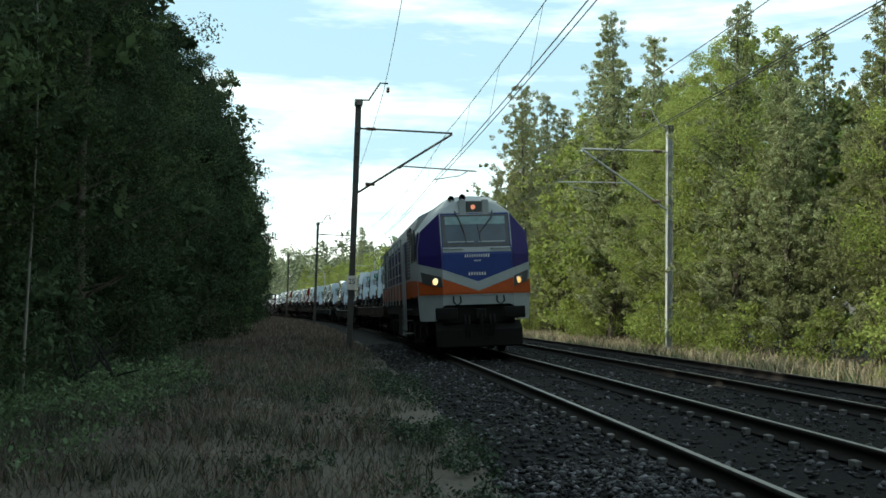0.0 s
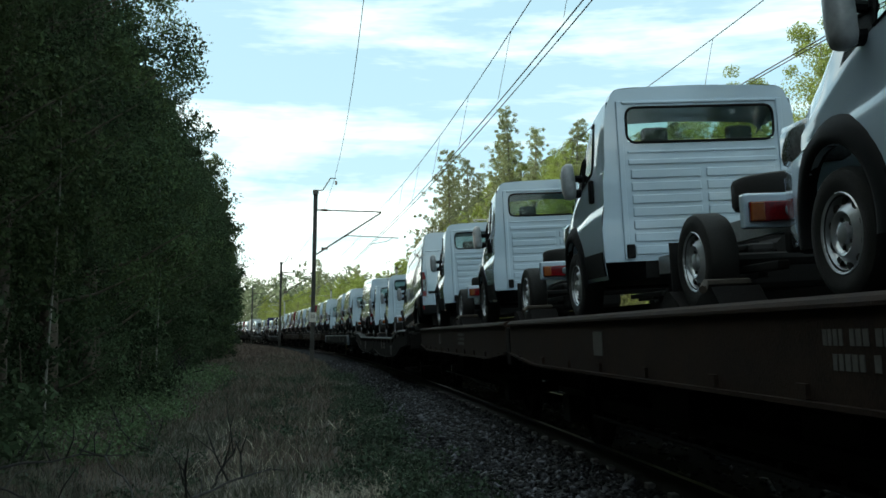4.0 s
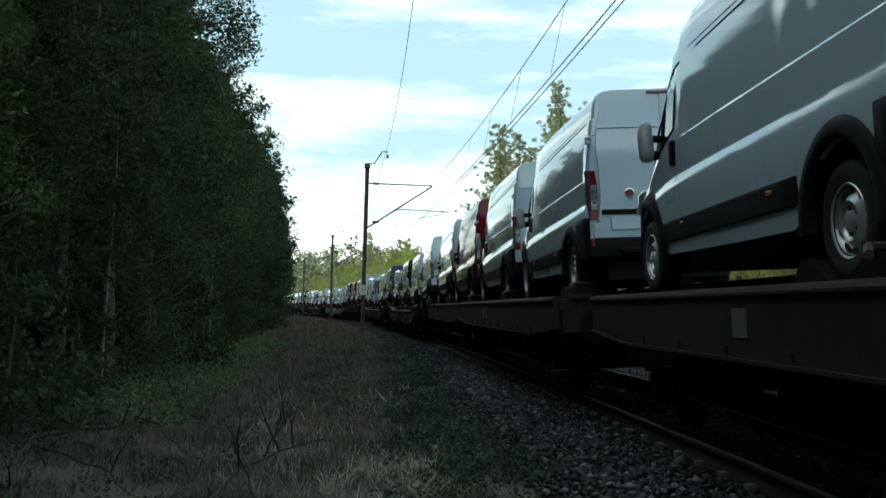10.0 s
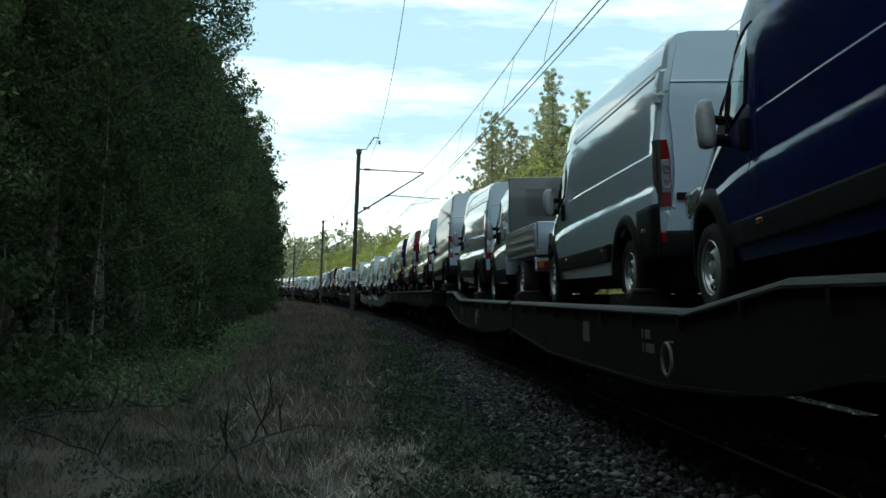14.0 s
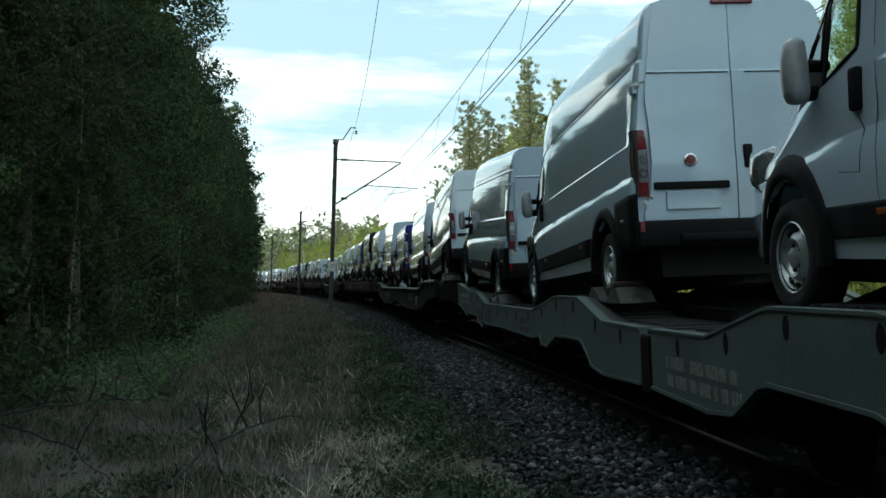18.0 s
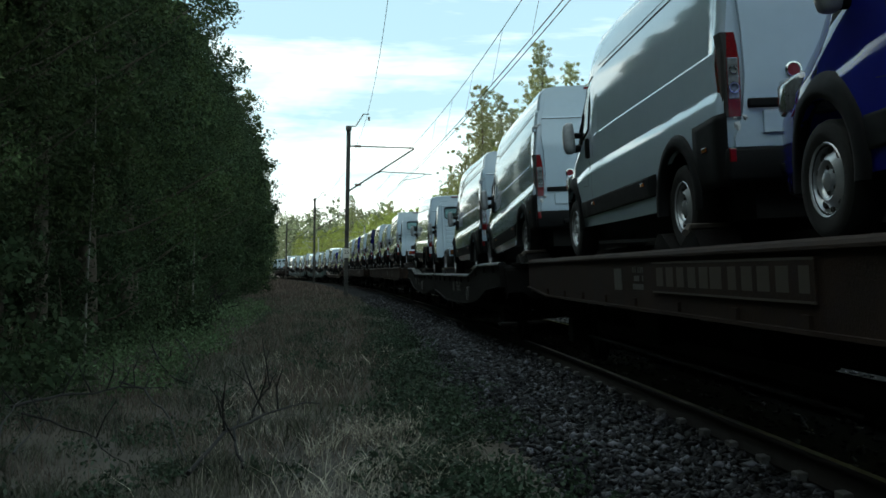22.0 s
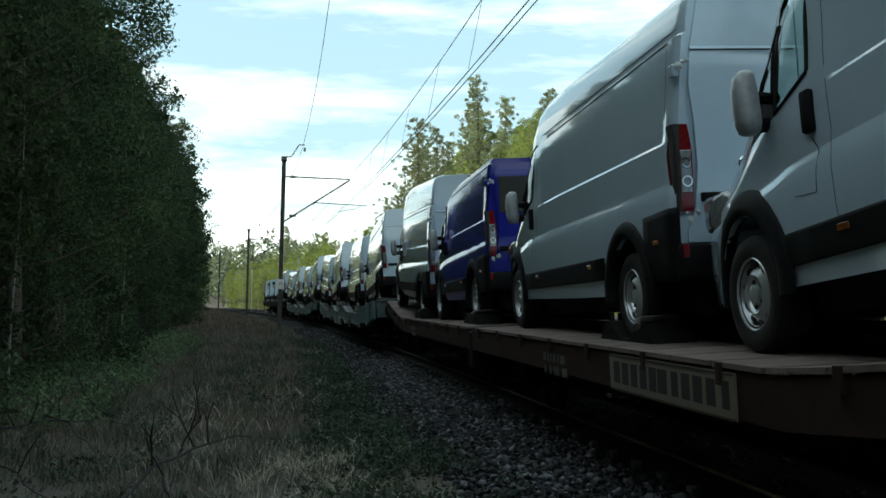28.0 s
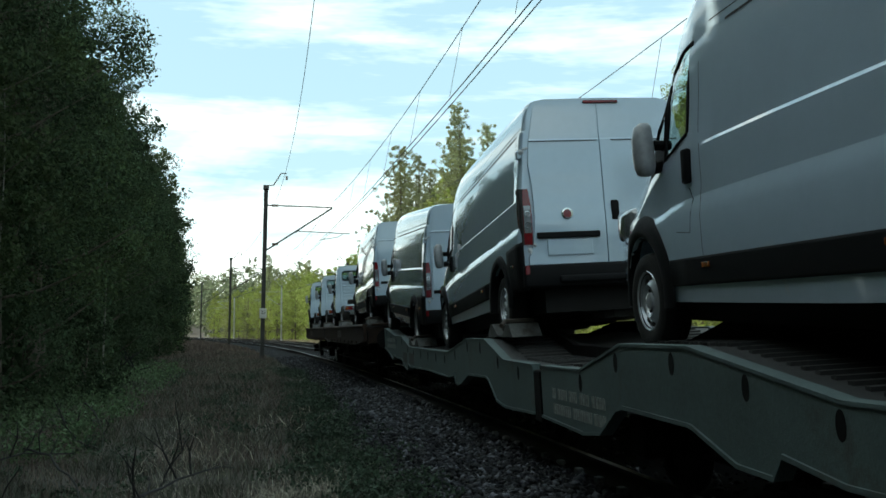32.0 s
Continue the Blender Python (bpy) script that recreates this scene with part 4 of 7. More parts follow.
    blades("seeding_grass", n, u, o, rng.uniform(0.12, 0.34, n), 0.0018 + 0.00018 * u, 1.1, M_BLEACHED, "pale seeding grass stalks on the near verge")
    n = 14000
    u = 50 + 150 * rng.random(n) ** 1.3
    o = -2.6 - 7.2 * rng.random(n)
    h = rng.uniform(0.12, 0.38, n)
    blades("verge_grass", n, u, o, h, 0.012 + 0.0003 * u, 0.6, M_STRAW, "dry brownish grass down the near verge")
    n = 26000
    u = 12 + 130 * rng.random(n) ** 1.2
    o = 6.6 + 4.2 * rng.random(n)
    h = rng.uniform(0.2, 0.75, n)
    # sunlight put into the far verge's grass colours, paler than the near verge's
    blades("far_verge_grass", n, u, o, h, 0.008 + 0.0003 * u, 0.5, M_PALE, "tall dry grass along the far verge")
    n = 22000
    u = 12 + 130 * rng.random(n) ** 1.2
    o = 6.6 + 4.6 * rng.random(n)
    h = rng.uniform(0.15, 0.55, n)
    blades("far_verge_green", n, u, o, h, 0.01 + 0.0003 * u, 0.6, M_WEED, "green grass along the far verge")


grass()


def weeds():
    """Broad-leaved undergrowth along the wood's edge."""
    rng = np.random.default_rng(31)
    n = 380
    u = 14 + 24 * rng.random(n)
    o = -9.0 + 2.7 * rng.random(n) ** 1.5
    c = np.array([tuple(point(a, b, ground_z(a, b) + 0.12 + 0.22 * rng.random())) for a, b in zip(u, o)])
    v, f = leaf_cloud(rng, c, rng.uniform(0.14, 0.50, n), 62, 0.036, droop=0.0, squash=0.7)
    tagged(part("weeds", from_arrays("weeds", v, f), M_WEED), "low green broad-leaved weeds at the wood's edge", "weeds", kind="stuff")
    # dark herbs, thick where the grass meets the stones, scattered elsewhere
    n = 2600
    u = 5 + 34 * rng.random(n) ** 1.4
    o = np.where(rng.random(n) < 0.4, -2.75 + 0.28 * rng.normal(size=n), -3.0 - 5.0 * rng.random(n))
    patch = np.array([noise.noise((a * 0.55, b * 0.8, 2.0)) for a, b in zip(u, o)]) + rng.normal(size=n) * 0.10 > np.where(o > -3.4, -0.1, 0.16)
    u, o = u[patch], o[patch]
    n = len(u)
    c = np.array([tuple(point(a, b, ground_z(a, b) + 0.05 + 0.12 * rng.random())) for a, b in zip(u, o)])
    v, f = leaf_cloud(rng, c, rng.uniform(0.08, 0.24, n), 42, 0.026, droop=0.0, squash=0.7)
    tagged(part("herbs", from_arrays("herbs", v, f), M_HERB), "dark green low herbs among the verge grass", "weeds", kind="stuff")


weeds()


def fallen_branches():
    """Dead branches on the verge: where each starts and ends, its thickness, its bow, and its upright shoots."""
    rng = random.Random(9)
    lying = [((11.4, -7.4, 0.20), (13.6, -6.15, 0.15), 0.016, 0.06, 4), ((10.8, -7.1, 0.22), (8.4, -5.55, 0.10), 0.012, 0.05, 2),
             ((14.4, -6.9, 0.16), (7.9, -5.0, 0.16), 0.015, 0.12, 2), ((7.8, -4.95, 0.10), (11.2, -4.1, 0.16), 0.017, 0.14, 3),
             ((8.2, -4.6, 0.05), (9.3, -4.75, 0.42), 0.013, 0.03, 1), ((35.6, -8.9, 0.35), (34.0, -7.2, 0.40), 0.040, -0.30, 5),
             ((17.4, -7.0, 0.30), (14.2, -5.9, 0.10), 0.017, -0.08, 3), ((18.0, -6.75, 0.42), (14.6, -5.95, 0.08), 0.013, 0.10, 1),
             ((17.6, -8.7, 0.25), (23.5, -9.2, 0.85), 0.013, 0.05, 2), ((7.8, -6.35, 0.05), (11.1, -7.15, 0.35), 0.014, 0.10, 2),
             ((8.5, -6.45, 0.12), (12.4, -7.0, 0.15), 0.010, 0.05, 1), ((11.0, -4.85, 0.02), (11.2, -4.55, 0.50), 0.014, 0.02, 2)]
    for a, b, r, bow, shoots in lying:
        r *= 1.05
        top = new("fallen_branch")
        base = point(a[0], a[1], ground_z(a[0], a[1]))
        end = point(b[0], b[1], ground_z(b[0], b[1]) + b[2] + 0.07) - base
        start = Vector((0, 0, a[2] + 0.08))
        side = Vector((-end.y, end.x, 0)).normalized()
        n = 10
        main = []
        for i in range(n + 1):
            f = i / n
            bend = 4 * f * (1 - f)
            wob = Vector((noise.noise((f * 5, r * 900, 0)), noise.noise((f * 5, r * 900, 4)), noise.noise((f * 5, r * 900, 8)))) * 0.05
            main.append(start.lerp(end, f) + side * bow * bend + Vector((0, 0, bow * 0.8 * bend)) + wob)
        bm = bmesh.new()
        tube(bm, main, [r * (1.1 - 0.75 * i / n) for i in range(n + 1)], 6)
        part("stem", bm, M_TWIG, top)
        for k in range(shoots):
            q = main[rng.randrange(2, n - 1)]
            ln = rng.uniform(0.25, 0.55) * (2.2 if r > 0.03 else 1.0)
            lean = Vector((rng.uniform(-0.6, 0.6), rng.uniform(-0.6, 0.6), rng.uniform(0.5, 1.0))).normalized() * ln
            mid = q + lean * 0.5 + Vector((rng.uniform(-0.05, 0.05), rng.uniform(-0.05, 0.05), 0.02))
            bm = bmesh.new()
            tube(bm, [q, mid, q + lean], [r * 0.62, r * 0.5, r * 0.25], 5)
            fork = mid + Vector((rng.uniform(-0.2, 0.2), rng.uniform(-0.2, 0.2), 0.16)) * (ln / 0.45)
            tube(bm, [mid, fork], [r * 0.4, r * 0.15], 5)
            part("twig", bm, M_TWIG, top)
        top.matrix_world = Matrix.Translation(base)
        tagged(top, "bare dead branch lying in the grass", "branch", group="dead branches on the verge")


fallen_branches()


# ---- vans on the train; they look along +Y, their rear at y = 0 ----
WR = 0.345                                # wheel radius
GUTTER = 2.11                             # height of the roof gutter


def half_width(z, H, crease=1.0):
    """Half the body's width at height z: a bulging lower body with a ledge on it, a pressed line, the gutter and the roof."""
    g = min(GUTTER, H - 0.13)
    zs = [0.34, 0.45, 0.62, 0.80, 0.93, 0.99, 1.035, 1.06, 1.11, 1.18, 1.27, 1.362, 1.388, 1.46]
    ws = [0.985, 1.003, 1.018, 1.022, 1.017, 1.008, 0.9935, 0.9875, 0.9865, 0.9865, 0.986, 0.983, 0.983 - 0.023 * crease, 0.978 - 0.021 * crease]
    for f, w in ((0.35, 0.951), (0.75, 0.930), (0.97, 0.911), (1.0, 0.884)):
        zs.append(1.46 + (g - 1.46) * f)
        ws.append(w)
    for f, w in ((0.10, 0.880), (0.34, 0.870), (0.60, 0.854), (0.80, 0.825), (0.91, 0.775), (0.975, 0.66), (1.0, 0.0)):
        zs.append(g + (H - g) * f)
        ws.append(w)
    return float(np.interp(z, zs, ws))


def van_levels(H):
    g = min(GUTTER, H - 0.13)
    return ([0.34, 0.45, 0.62, 0.80, 0.93, 0.99, 1.035, 1.06, 1.11, 1.18, 1.27, 1.362, 1.388, 1.46]
            + [1.46 + (g - 1.46) * f for f in (0.35, 0.75, 0.97, 1.0)] + [g + (H - g) * f for f in (0.10, 0.34, 0.60, 0.80, 0.91, 0.975, 1.0)])


def cab_openings(L, H):
    """The outlines (y, z) of the cab's side panes and of the black corner that carries the mirror."""
    k = (min(H, 2.4) - 1.28) / (2.4 - 1.28) if H < 2.4 else 1.0
    up = lambda pts: [(L + d, 1.28 + (z - 1.28) * k if z > 1.28 else z) for d, z in pts]
    return {"side_window": [up([(-1.79, 1.43), (-1.41, 1.30), (-1.41, 1.90), (-1.58, 2.0), (-1.75, 2.03)]), up([(-1.35, 1.43), (-1.13, 1.43), (-1.22, 1.66), (-1.35, 1.82)])],
            "mirror_corner": [up([(-1.41, 1.30), (-1.35, 1.28), (-1.35, 1.84), (-1.41, 1.90)]), up([(-1.35, 1.28), (-1.03, 1.19), (-1.12, 1.43), (-1.35, 1.43)])]}


def van_shell(L, H, axles, rear_cut=0.0):
    """The painted shell, what is cut from its sides and the windscreen, as bmeshes, and helpers for what lies on it."""
    lv = van_levels(H)
    nz = len(lv)
    top_pts = [(-9, H - 0.012), (0.0, H - 0.012), (0.12, H), (L - 2.9, H), (L - 2.06, H - 0.03), (L - 1.72, H - 0.10), (L - 1.5, H - 0.24), (L - 0.80, 1.36), (L - 0.68, 1.27), (L - 0.24, 1.05), (L - 0.07, 0.88), (L, 0.60)]

    def top(y):
        return float(np.interp(y, [a for a, _ in top_pts], [b for _, b in top_pts]))

    def plan(y):
        f = max(0.0, (y - (L - 1.15)) / 1.15)
        r = max(0.0, 1 - (y - rear_cut) / 0.07) if rear_cut == 0 else 0.0
        return 1 - 0.20 * f ** 2.2 - 0.025 * r * r

    def arch(y):
        z = float(np.interp(y, [0.0, axles[0] - 0.44, axles[0] - 0.40], [0.48, 0.44, 0.34])) if rear_cut == 0 else 0.34
        for ya in axles:
            d = abs(y - ya)
            if d < 0.44:
                z = max(z, 0.36 + math.sqrt(0.44 ** 2 - d * d))
        return z

    def rise(z, y):
        """The pressed lines climb towards the rear."""
        slope = float(np.interp(z, [0.34, 0.6, 1.0, 1.4, 2.15, max(H, 2.3)], [0.008, 0.018, 0.030, 0.022, 0.030, 0.0])) if z < H else 0.0
        return slope * (2.7 - min(y, L - 1.3))

    def place(y, k):
        t, z = top(y), lv[k]
        zb = 0.80
        crease = float(np.interp(y, [0.18, 0.26, L - 2.06, L - 1.98], [0.0, 1.0, 1.0, 0.0]))
        w = half_width(z, H, crease)
        z = min(z + rise(z, y), H)
        if t < H - 1e-6 and z > zb:
            z = zb + (z - zb) * (t - zb) / (H - zb) if t > zb else t - 0.001 * (nz - k)
        z = max(z, arch(y)) if z < 0.98 else z
        z = min(z, t) if k == nz - 1 else z
        return w * plan(y), z

    def surf(y, z):
        """Half width of the finished body at (y, z)."""
        pts = [place(y, k) for k in range(nz)]
        return float(np.interp(z, [p[1] for p in pts], [p[0] for p in pts]))

    ys = {rear_cut, rear_cut + 0.13, rear_cut + 0.02, rear_cut + 0.05, rear_cut + 0.09, rear_cut + 0.18, rear_cut + 0.26, L, L - 0.03, L - 0.07, L - 0.14, L - 0.24, L - 0.36, L - 0.5, L - 0.68, L - 0.8, L - 0.95, L - 1.1, L - 1.28, L - 1.4, L - 1.5, L - 1.6, L - 1.72, L - 1.82, L - 1.9, L - 1.98, L - 2.06, L - 2.15, L - 2.35, L - 2.6, L - 2.9}
    y = rear_cut + 0.40
    while y < L - 2.9:
        ys.add(round(y, 3))
        y += 0.45
    for ya in axles:
        for i in range(17):
            ys.add(round(ya - 0.44 * math.cos(math.pi * i / 16), 4))
    ys = sorted(v for v in ys if v >= rear_cut)
    keep = [ys[0]]
    for v in ys[1:]:
        if v - keep[-1] > 0.012:
            keep.append(v)
    ys = keep
    body, screen = bmesh.new(), bmesh.new()
    cache = {}

    def vert(bm, i, k, s):
        key = (id(bm), i, k, s if k < nz - 1 else 0)
        if key not in cache:
            w, z = place(ys[i], k)
            cache[key] = bm.verts.new((s * w, ys[i], z))
        return cache[key]

    for i in range(len(ys) - 1):
        ym = (ys[i] + ys[i + 1]) / 2
        for k in range(nz - 1):
            for s in (-1, 1):
                dest = screen if L - 1.5 < ym < L - 0.80 and k >= nz - 6 else body
                q = [vert(dest, i, k, s), vert(dest, i + 1, k, s), vert(dest, i + 1, k + 1, s), vert(dest, i, k + 1, s)]
                q = list(dict.fromkeys(q))
                if len(q) >= 3:
                    try:
                        dest.faces.new(q if s > 0 else q[::-1])
                    except ValueError:
                        pass
    # nose
    n = len(ys) - 1
    ring = [vert(body, n, k, 1) for k in range(nz)] + [vert(body, n, k, -1) for k in range(nz - 2, -1, -1)]
    body.faces.new(ring)
    for bm in (body, screen):
        bmesh.ops.remove_doubles(bm, verts=bm.verts, dist=0.0008)
        bmesh.ops.dissolve_degenerate(bm, edges=bm.edges, dist=0.0005)
        bmesh.ops.recalc_face_normals(bm, faces=bm.faces)
    # cut the cab's panes out of the flanks
    cut = []
    for name, outlines in cab_openings(L, H).items():
        for pts in outlines:
            if min(y for y, _ in pts) < rear_cut + 0.08:
                pts = [(max(y, rear_cut + 0.08), z) for y, z in pts]
            cy, cz = sum(p[0] for p in pts) / len(pts), sum(p[1] for p in pts) / len(pts)
            near = lambda f: L - 2.0 < f.calc_center_median().y < L - 0.85 and 1.05 < f.calc_center_median().z < 2.2 and abs(f.calc_center_median().x) > 0.5
            edges = list(zip(pts, pts[1:] + pts[:1]))
            for (y0, z0), (y1, z1) in edges:
                fs = [f for f in body.faces if near(f)]
                geom = fs + list({e for f in fs for e in f.edges}) + list({v for f in fs for v in f.verts})
                bmesh.ops.bisect_plane(body, geom=geom, dist=0.0005, plane_co=(0, y0, z0), plane_no=Vector((0, z1 - z0, y0 - y1)).normalized())

            def inside(c):
                sides = [(y1 - y0) * (c.z - z0) - (z1 - z0) * (c.y - y0) for (y0, z0), (y1, z1) in edges]
                return all(v > 0 for v in sides) or all(v < 0 for v in sides)

            for s in (-1, 1) if name == "side_window" else (-1,):
                fs = [f for f in body.faces if near(f) and f.calc_center_median().x * s > 0 and inside(f.calc_center_median())]
                bm, seen = bmesh.new(), {}
                for f in fs:
                    for v in f.verts:
                        if v not in seen:
                            seen[v] = bm.verts.new(v.co)
                    bm.faces.new([seen[v] for v in f.verts])
                bmesh.ops.delete(body, geom=fs, context="FACES")
                if cut and cut[-1][0] == name == "mirror_corner":
                    me = bpy.data.meshes.new("scratch")
                    bm.to_mesh(me)
                    cut[-1][2].from_mesh(me)
                    bpy.data.meshes.remove(me)
                    bm.free()
                else:
                    cut.append((name, s, bm))
    return body, cut, screen, surf, place, top


def shade_sharp(me, angle=32):
    me.shade_smooth()
    me.set_sharp_from_angle(angle=radians(angle))


def crisp(bm, below, fine=11, coarse=32):
    """Sharp pressed lines on the flanks, a soft roof."""
    for f in bm.faces:
        f.smooth = True
    for e in bm.edges:
        z = (e.verts[0].co.z + e.verts[1].co.z) / 2
        flank = z < below and abs(e.verts[0].co.z - e.verts[1].co.z) < 0.06 and e.calc_length() > 0.08
        e.smooth = len(e.link_faces) == 2 and e.calc_face_angle() < radians(fine if flank else coarse)


def side_patch(surf, s, ys, zs, out=0.012, wrap=True):
    """A panel lying on the body's flank; ys and zs are grids, zs may be functions of y."""
    bm = bmesh.new()
    rows = []
    for y in ys:
        rows.append([bm.verts.new((s * (surf(y, z) + out), y, z)) for z in (zs(y) if callable(zs) else zs)])
    for a, b in zip(rows, rows[1:]):
        for k in range(len(a) - 1):
            bm.faces.new((a[k], b[k], b[k + 1], a[k + 1]))
    # turn the rim in to the body, for thickness
    for e in [e for e in bm.edges if e.is_boundary]:
        v0, v1 = e.verts
        w0, w1 = (bm.verts.new((v.co.x - s * (out + 0.01), v.co.y, v.co.z)) for v in (v0, v1))
        bm.faces.new((v0, v1, w1, w0))
    bmesh.ops.recalc_face_normals(bm, faces=bm.faces)
    return bm


def arch_flare(surf, s, ya, front=False):
    """The moulded lip round a wheel arch; the front one is broad and comes down to a point behind the wheel."""
    bm = bmesh.new()
    rows = []
    for i in range(25):
        a = math.pi * (-0.06 + 1.12 * i / 24)
        wide = 0.155 if front else 0.135
        row = []
        for f, out in ((0.0, -0.05), (0.02, 0.016), (0.30, 0.032), (0.72, 0.028), (0.95, 0.008), (1.0, -0.006)):
            r = 0.425 + wide * f
            y, z = ya + r * math.cos(a), max(0.30, 0.37 + r * 1.02 * math.sin(a))
            row.append(bm.verts.new((s * (surf(y, max(z, 0.84)) + out), y, z)))
        rows.append(row)
    for a, b in zip(rows, rows[1:]):
        for k in range(5):
            bm.faces.new((a[k], b[k], b[k + 1], a[k + 1]))
    bmesh.ops.recalc_face_normals(bm, faces=bm.faces)
    return bm


WHEEL_MESHES = {}


def wheel_meshes():
    if WHEEL_MESHES:
        return WHEEL_MESHES
    bm = lathe(bmesh.new(), [(-0.09, 0.19), (-0.100, 0.217), (-0.114, 0.262), (-0.112, 0.30), (-0.098, 0.332), (-0.07, 0.345), (0.07, 0.345), (0.098, 0.332), (0.112, 0.29), (0.105, 0.235), (0.10, 0.20)], 28)
    rim = lathe(bmesh.new(), [(-0.098, 0.219), (-0.106, 0.211), (-0.100, 0.202), (-0.060, 0.192), (-0.050, 0.182), (-0.082, 0.140), (-0.100, 0.116), (-0.094, 0.102), (-0.076, 0.092), (-0.072, 0.060), (-0.098, 0.054), (-0.106, 0.038), (-0.106, 0.001)], 30)
    holes = bmesh.new()
    for k in range(10):
        a = 2 * math.pi * (k + 0.5) / 10
        c = Vector((-0.058, 0.164 * math.cos(a), 0.164 * math.sin(a)))
        lathe(holes, [(0.02, 0.025), (-0.012, 0.025), (-0.016, 0.021), (-0.016, 0.001)], 8, "x", c)
    for k in range(5):
        a = 2 * math.pi * k / 5
        c = Vector((-0.072, 0.077 * math.cos(a), 0.077 * math.sin(a)))
        lathe(holes, [(0, 0.014), (-0.012, 0.012), (-0.014, 0.001)], 6, "x", c)
    for name, b, mat in (("tyre", bm, M_TYRE), ("rim", rim, M_RIM), ("vent_pattern", holes, M_HUBDARK)):
        me = bpy.data.meshes.new(name)
        b.to_mesh(me)
        b.free()
        me.materials.append(mat)
        shade_sharp(me, 40)
        WHEEL_MESHES[name] = me
    return WHEEL_MESHES


def add_wheel(top, x, y, s, name="wheel", z=WR):
    m = wheel_meshes()
    w = new(name, m["tyre"])
    w.parent = top
    w.matrix_local = pose(x, y, z, 0, 0, 0 if s < 0 else 180)
    for k in ("rim", "vent_pattern") if s < 0 else ("rim",):
        c = new(k, m[k])
        c.parent = w
        if k == "vent_pattern":
            tagged(c, kind="stuff")
    return w


def mirror_shell(s, y):
    """A tall rounded mirror housing, deeper at its foot."""
    bm = bmesh.new()
    rings = []
    for z, wx, wy, dx in ((1.205, 0.035, 0.040, 0.0), (1.22, 0.060, 0.065, 0.0), (1.27, 0.074, 0.080, 0.004), (1.35, 0.078, 0.080, 0.010), (1.46, 0.076, 0.072, 0.014), (1.54, 0.064, 0.058, 0.010), (1.57, 0.036, 0.035, 0.0)):
        ring = []
        for k in range(14):
            a = 2 * math.pi * k / 14
            c, q = math.cos(a), math.sin(a)
            ring.append(bm.verts.new((s * (1.095 + dx) + 0.88 * wx * math.copysign(abs(c) ** 0.6, c), y + wy * math.copysign(abs(q) ** 0.7, q), z)))
        rings.append(ring)
    for a, b in zip(rings, rings[1:]):
        for k in range(14):
            bm.faces.new((a[k], a[(k + 1) % 14], b[(k + 1) % 14], b[k]))
    bm.faces.new(rings[0][::-1])
    bm.faces.new(rings[-1])
    bmesh.ops.recalc_face_normals(bm, faces=bm.faces)
    return bm


def cab_fittings(top, L, H, surf, film, cut, seat=0.0):
    """What every cab has: side panes, mirrors, handles, seats, lamps, front bumper."""
    for name, s, bm in cut:
        part(name, bm, M_GLASS if name == "side_window" else M_PLASTIC, top, smooth=True)
    rim = bmesh.new()
    for pts in cab_openings(L, H)["side_window"]:
        loop = [Vector((-(surf(y, z) + 0.002), y, z)) for y, z in pts]
        loop = [a.lerp(b, f) for a, b in zip(loop, loop[1:] + loop[:1]) for f in (0, 0.5)]
        for v in loop:
            v.x = -(surf(v.y, v.z) + 0.002)
        tube(rim, loop + loop[:1], 0.013, 5, cap=False)
    part("door_seal", rim, M_PLASTIC, top)
    for s in (-1, 1):
        y = L - 1.33
        mi = part("mirror", mirror_shell(s, y), M_FILM if film else M_PLASTIC, top, "mirror wrapped in clear film" if film else "black mirror", smooth=True)
        if not film:
            part("mirror_glass", boxes((min(s * 1.05, s * 1.17), max(s * 1.05, s * 1.17), y - 0.086, y - 0.076, 1.26, 1.52), bevel=0.005), M_CHROME, mi)
        arm = bmesh.new()
        tube(arm, [(s * (surf(y, 1.27) - 0.05), y + 0.05, 1.28), (s * 1.06, y, 1.26)], 0.045)
        tube(arm, [(s * (surf(y, 1.40) - 0.05), y + 0.03, 1.42), (s * 1.06, y, 1.42)], 0.035)
        if s < 0:
            part("mirror_arm", arm, M_PLASTIC, top)
            hy = L - 1.80
            x = surf(hy, 1.2)
            part("door_handle", boxes((-x - 0.040, -x + 0.01, hy - 0.045, hy + 0.045, 1.10, 1.325), bevel=0.018), M_PLASTIC, top, smooth=True)
            part("headlamp", boxes((-0.92, -0.62, L - 0.52, L - 0.14, 0.80, 1.06), bevel=0.06), M_CLEARLENS, top, smooth=True)
        else:
            arm.free()
        B = L + seat
        sb = boxes((s * 0.42 - 0.25, s * 0.42 + 0.25, B - 2.25, B - 1.75, 0.75, 0.98), (s * 0.42 - 0.24, s * 0.42 + 0.24, B - 2.38, B - 2.24, 0.95, 1.52), (s * 0.42 - 0.13, s * 0.42 + 0.13, B - 2.38, B - 2.28, 1.54, 1.78), bevel=0.04)
        part("seat", sb, M_SEAT, top, smooth=True)
    part("dashboard", boxes((-0.84, 0.84, L - 1.38, L - 1.0, 0.85, 1.20), bevel=0.06), M_SEAT, top)
    part("front_bumper", boxes((-0.82, 0.82, L - 0.30, L + 0.02, 0.30, 0.66), bevel=0.07), M_PLASTIC, top, smooth=True)


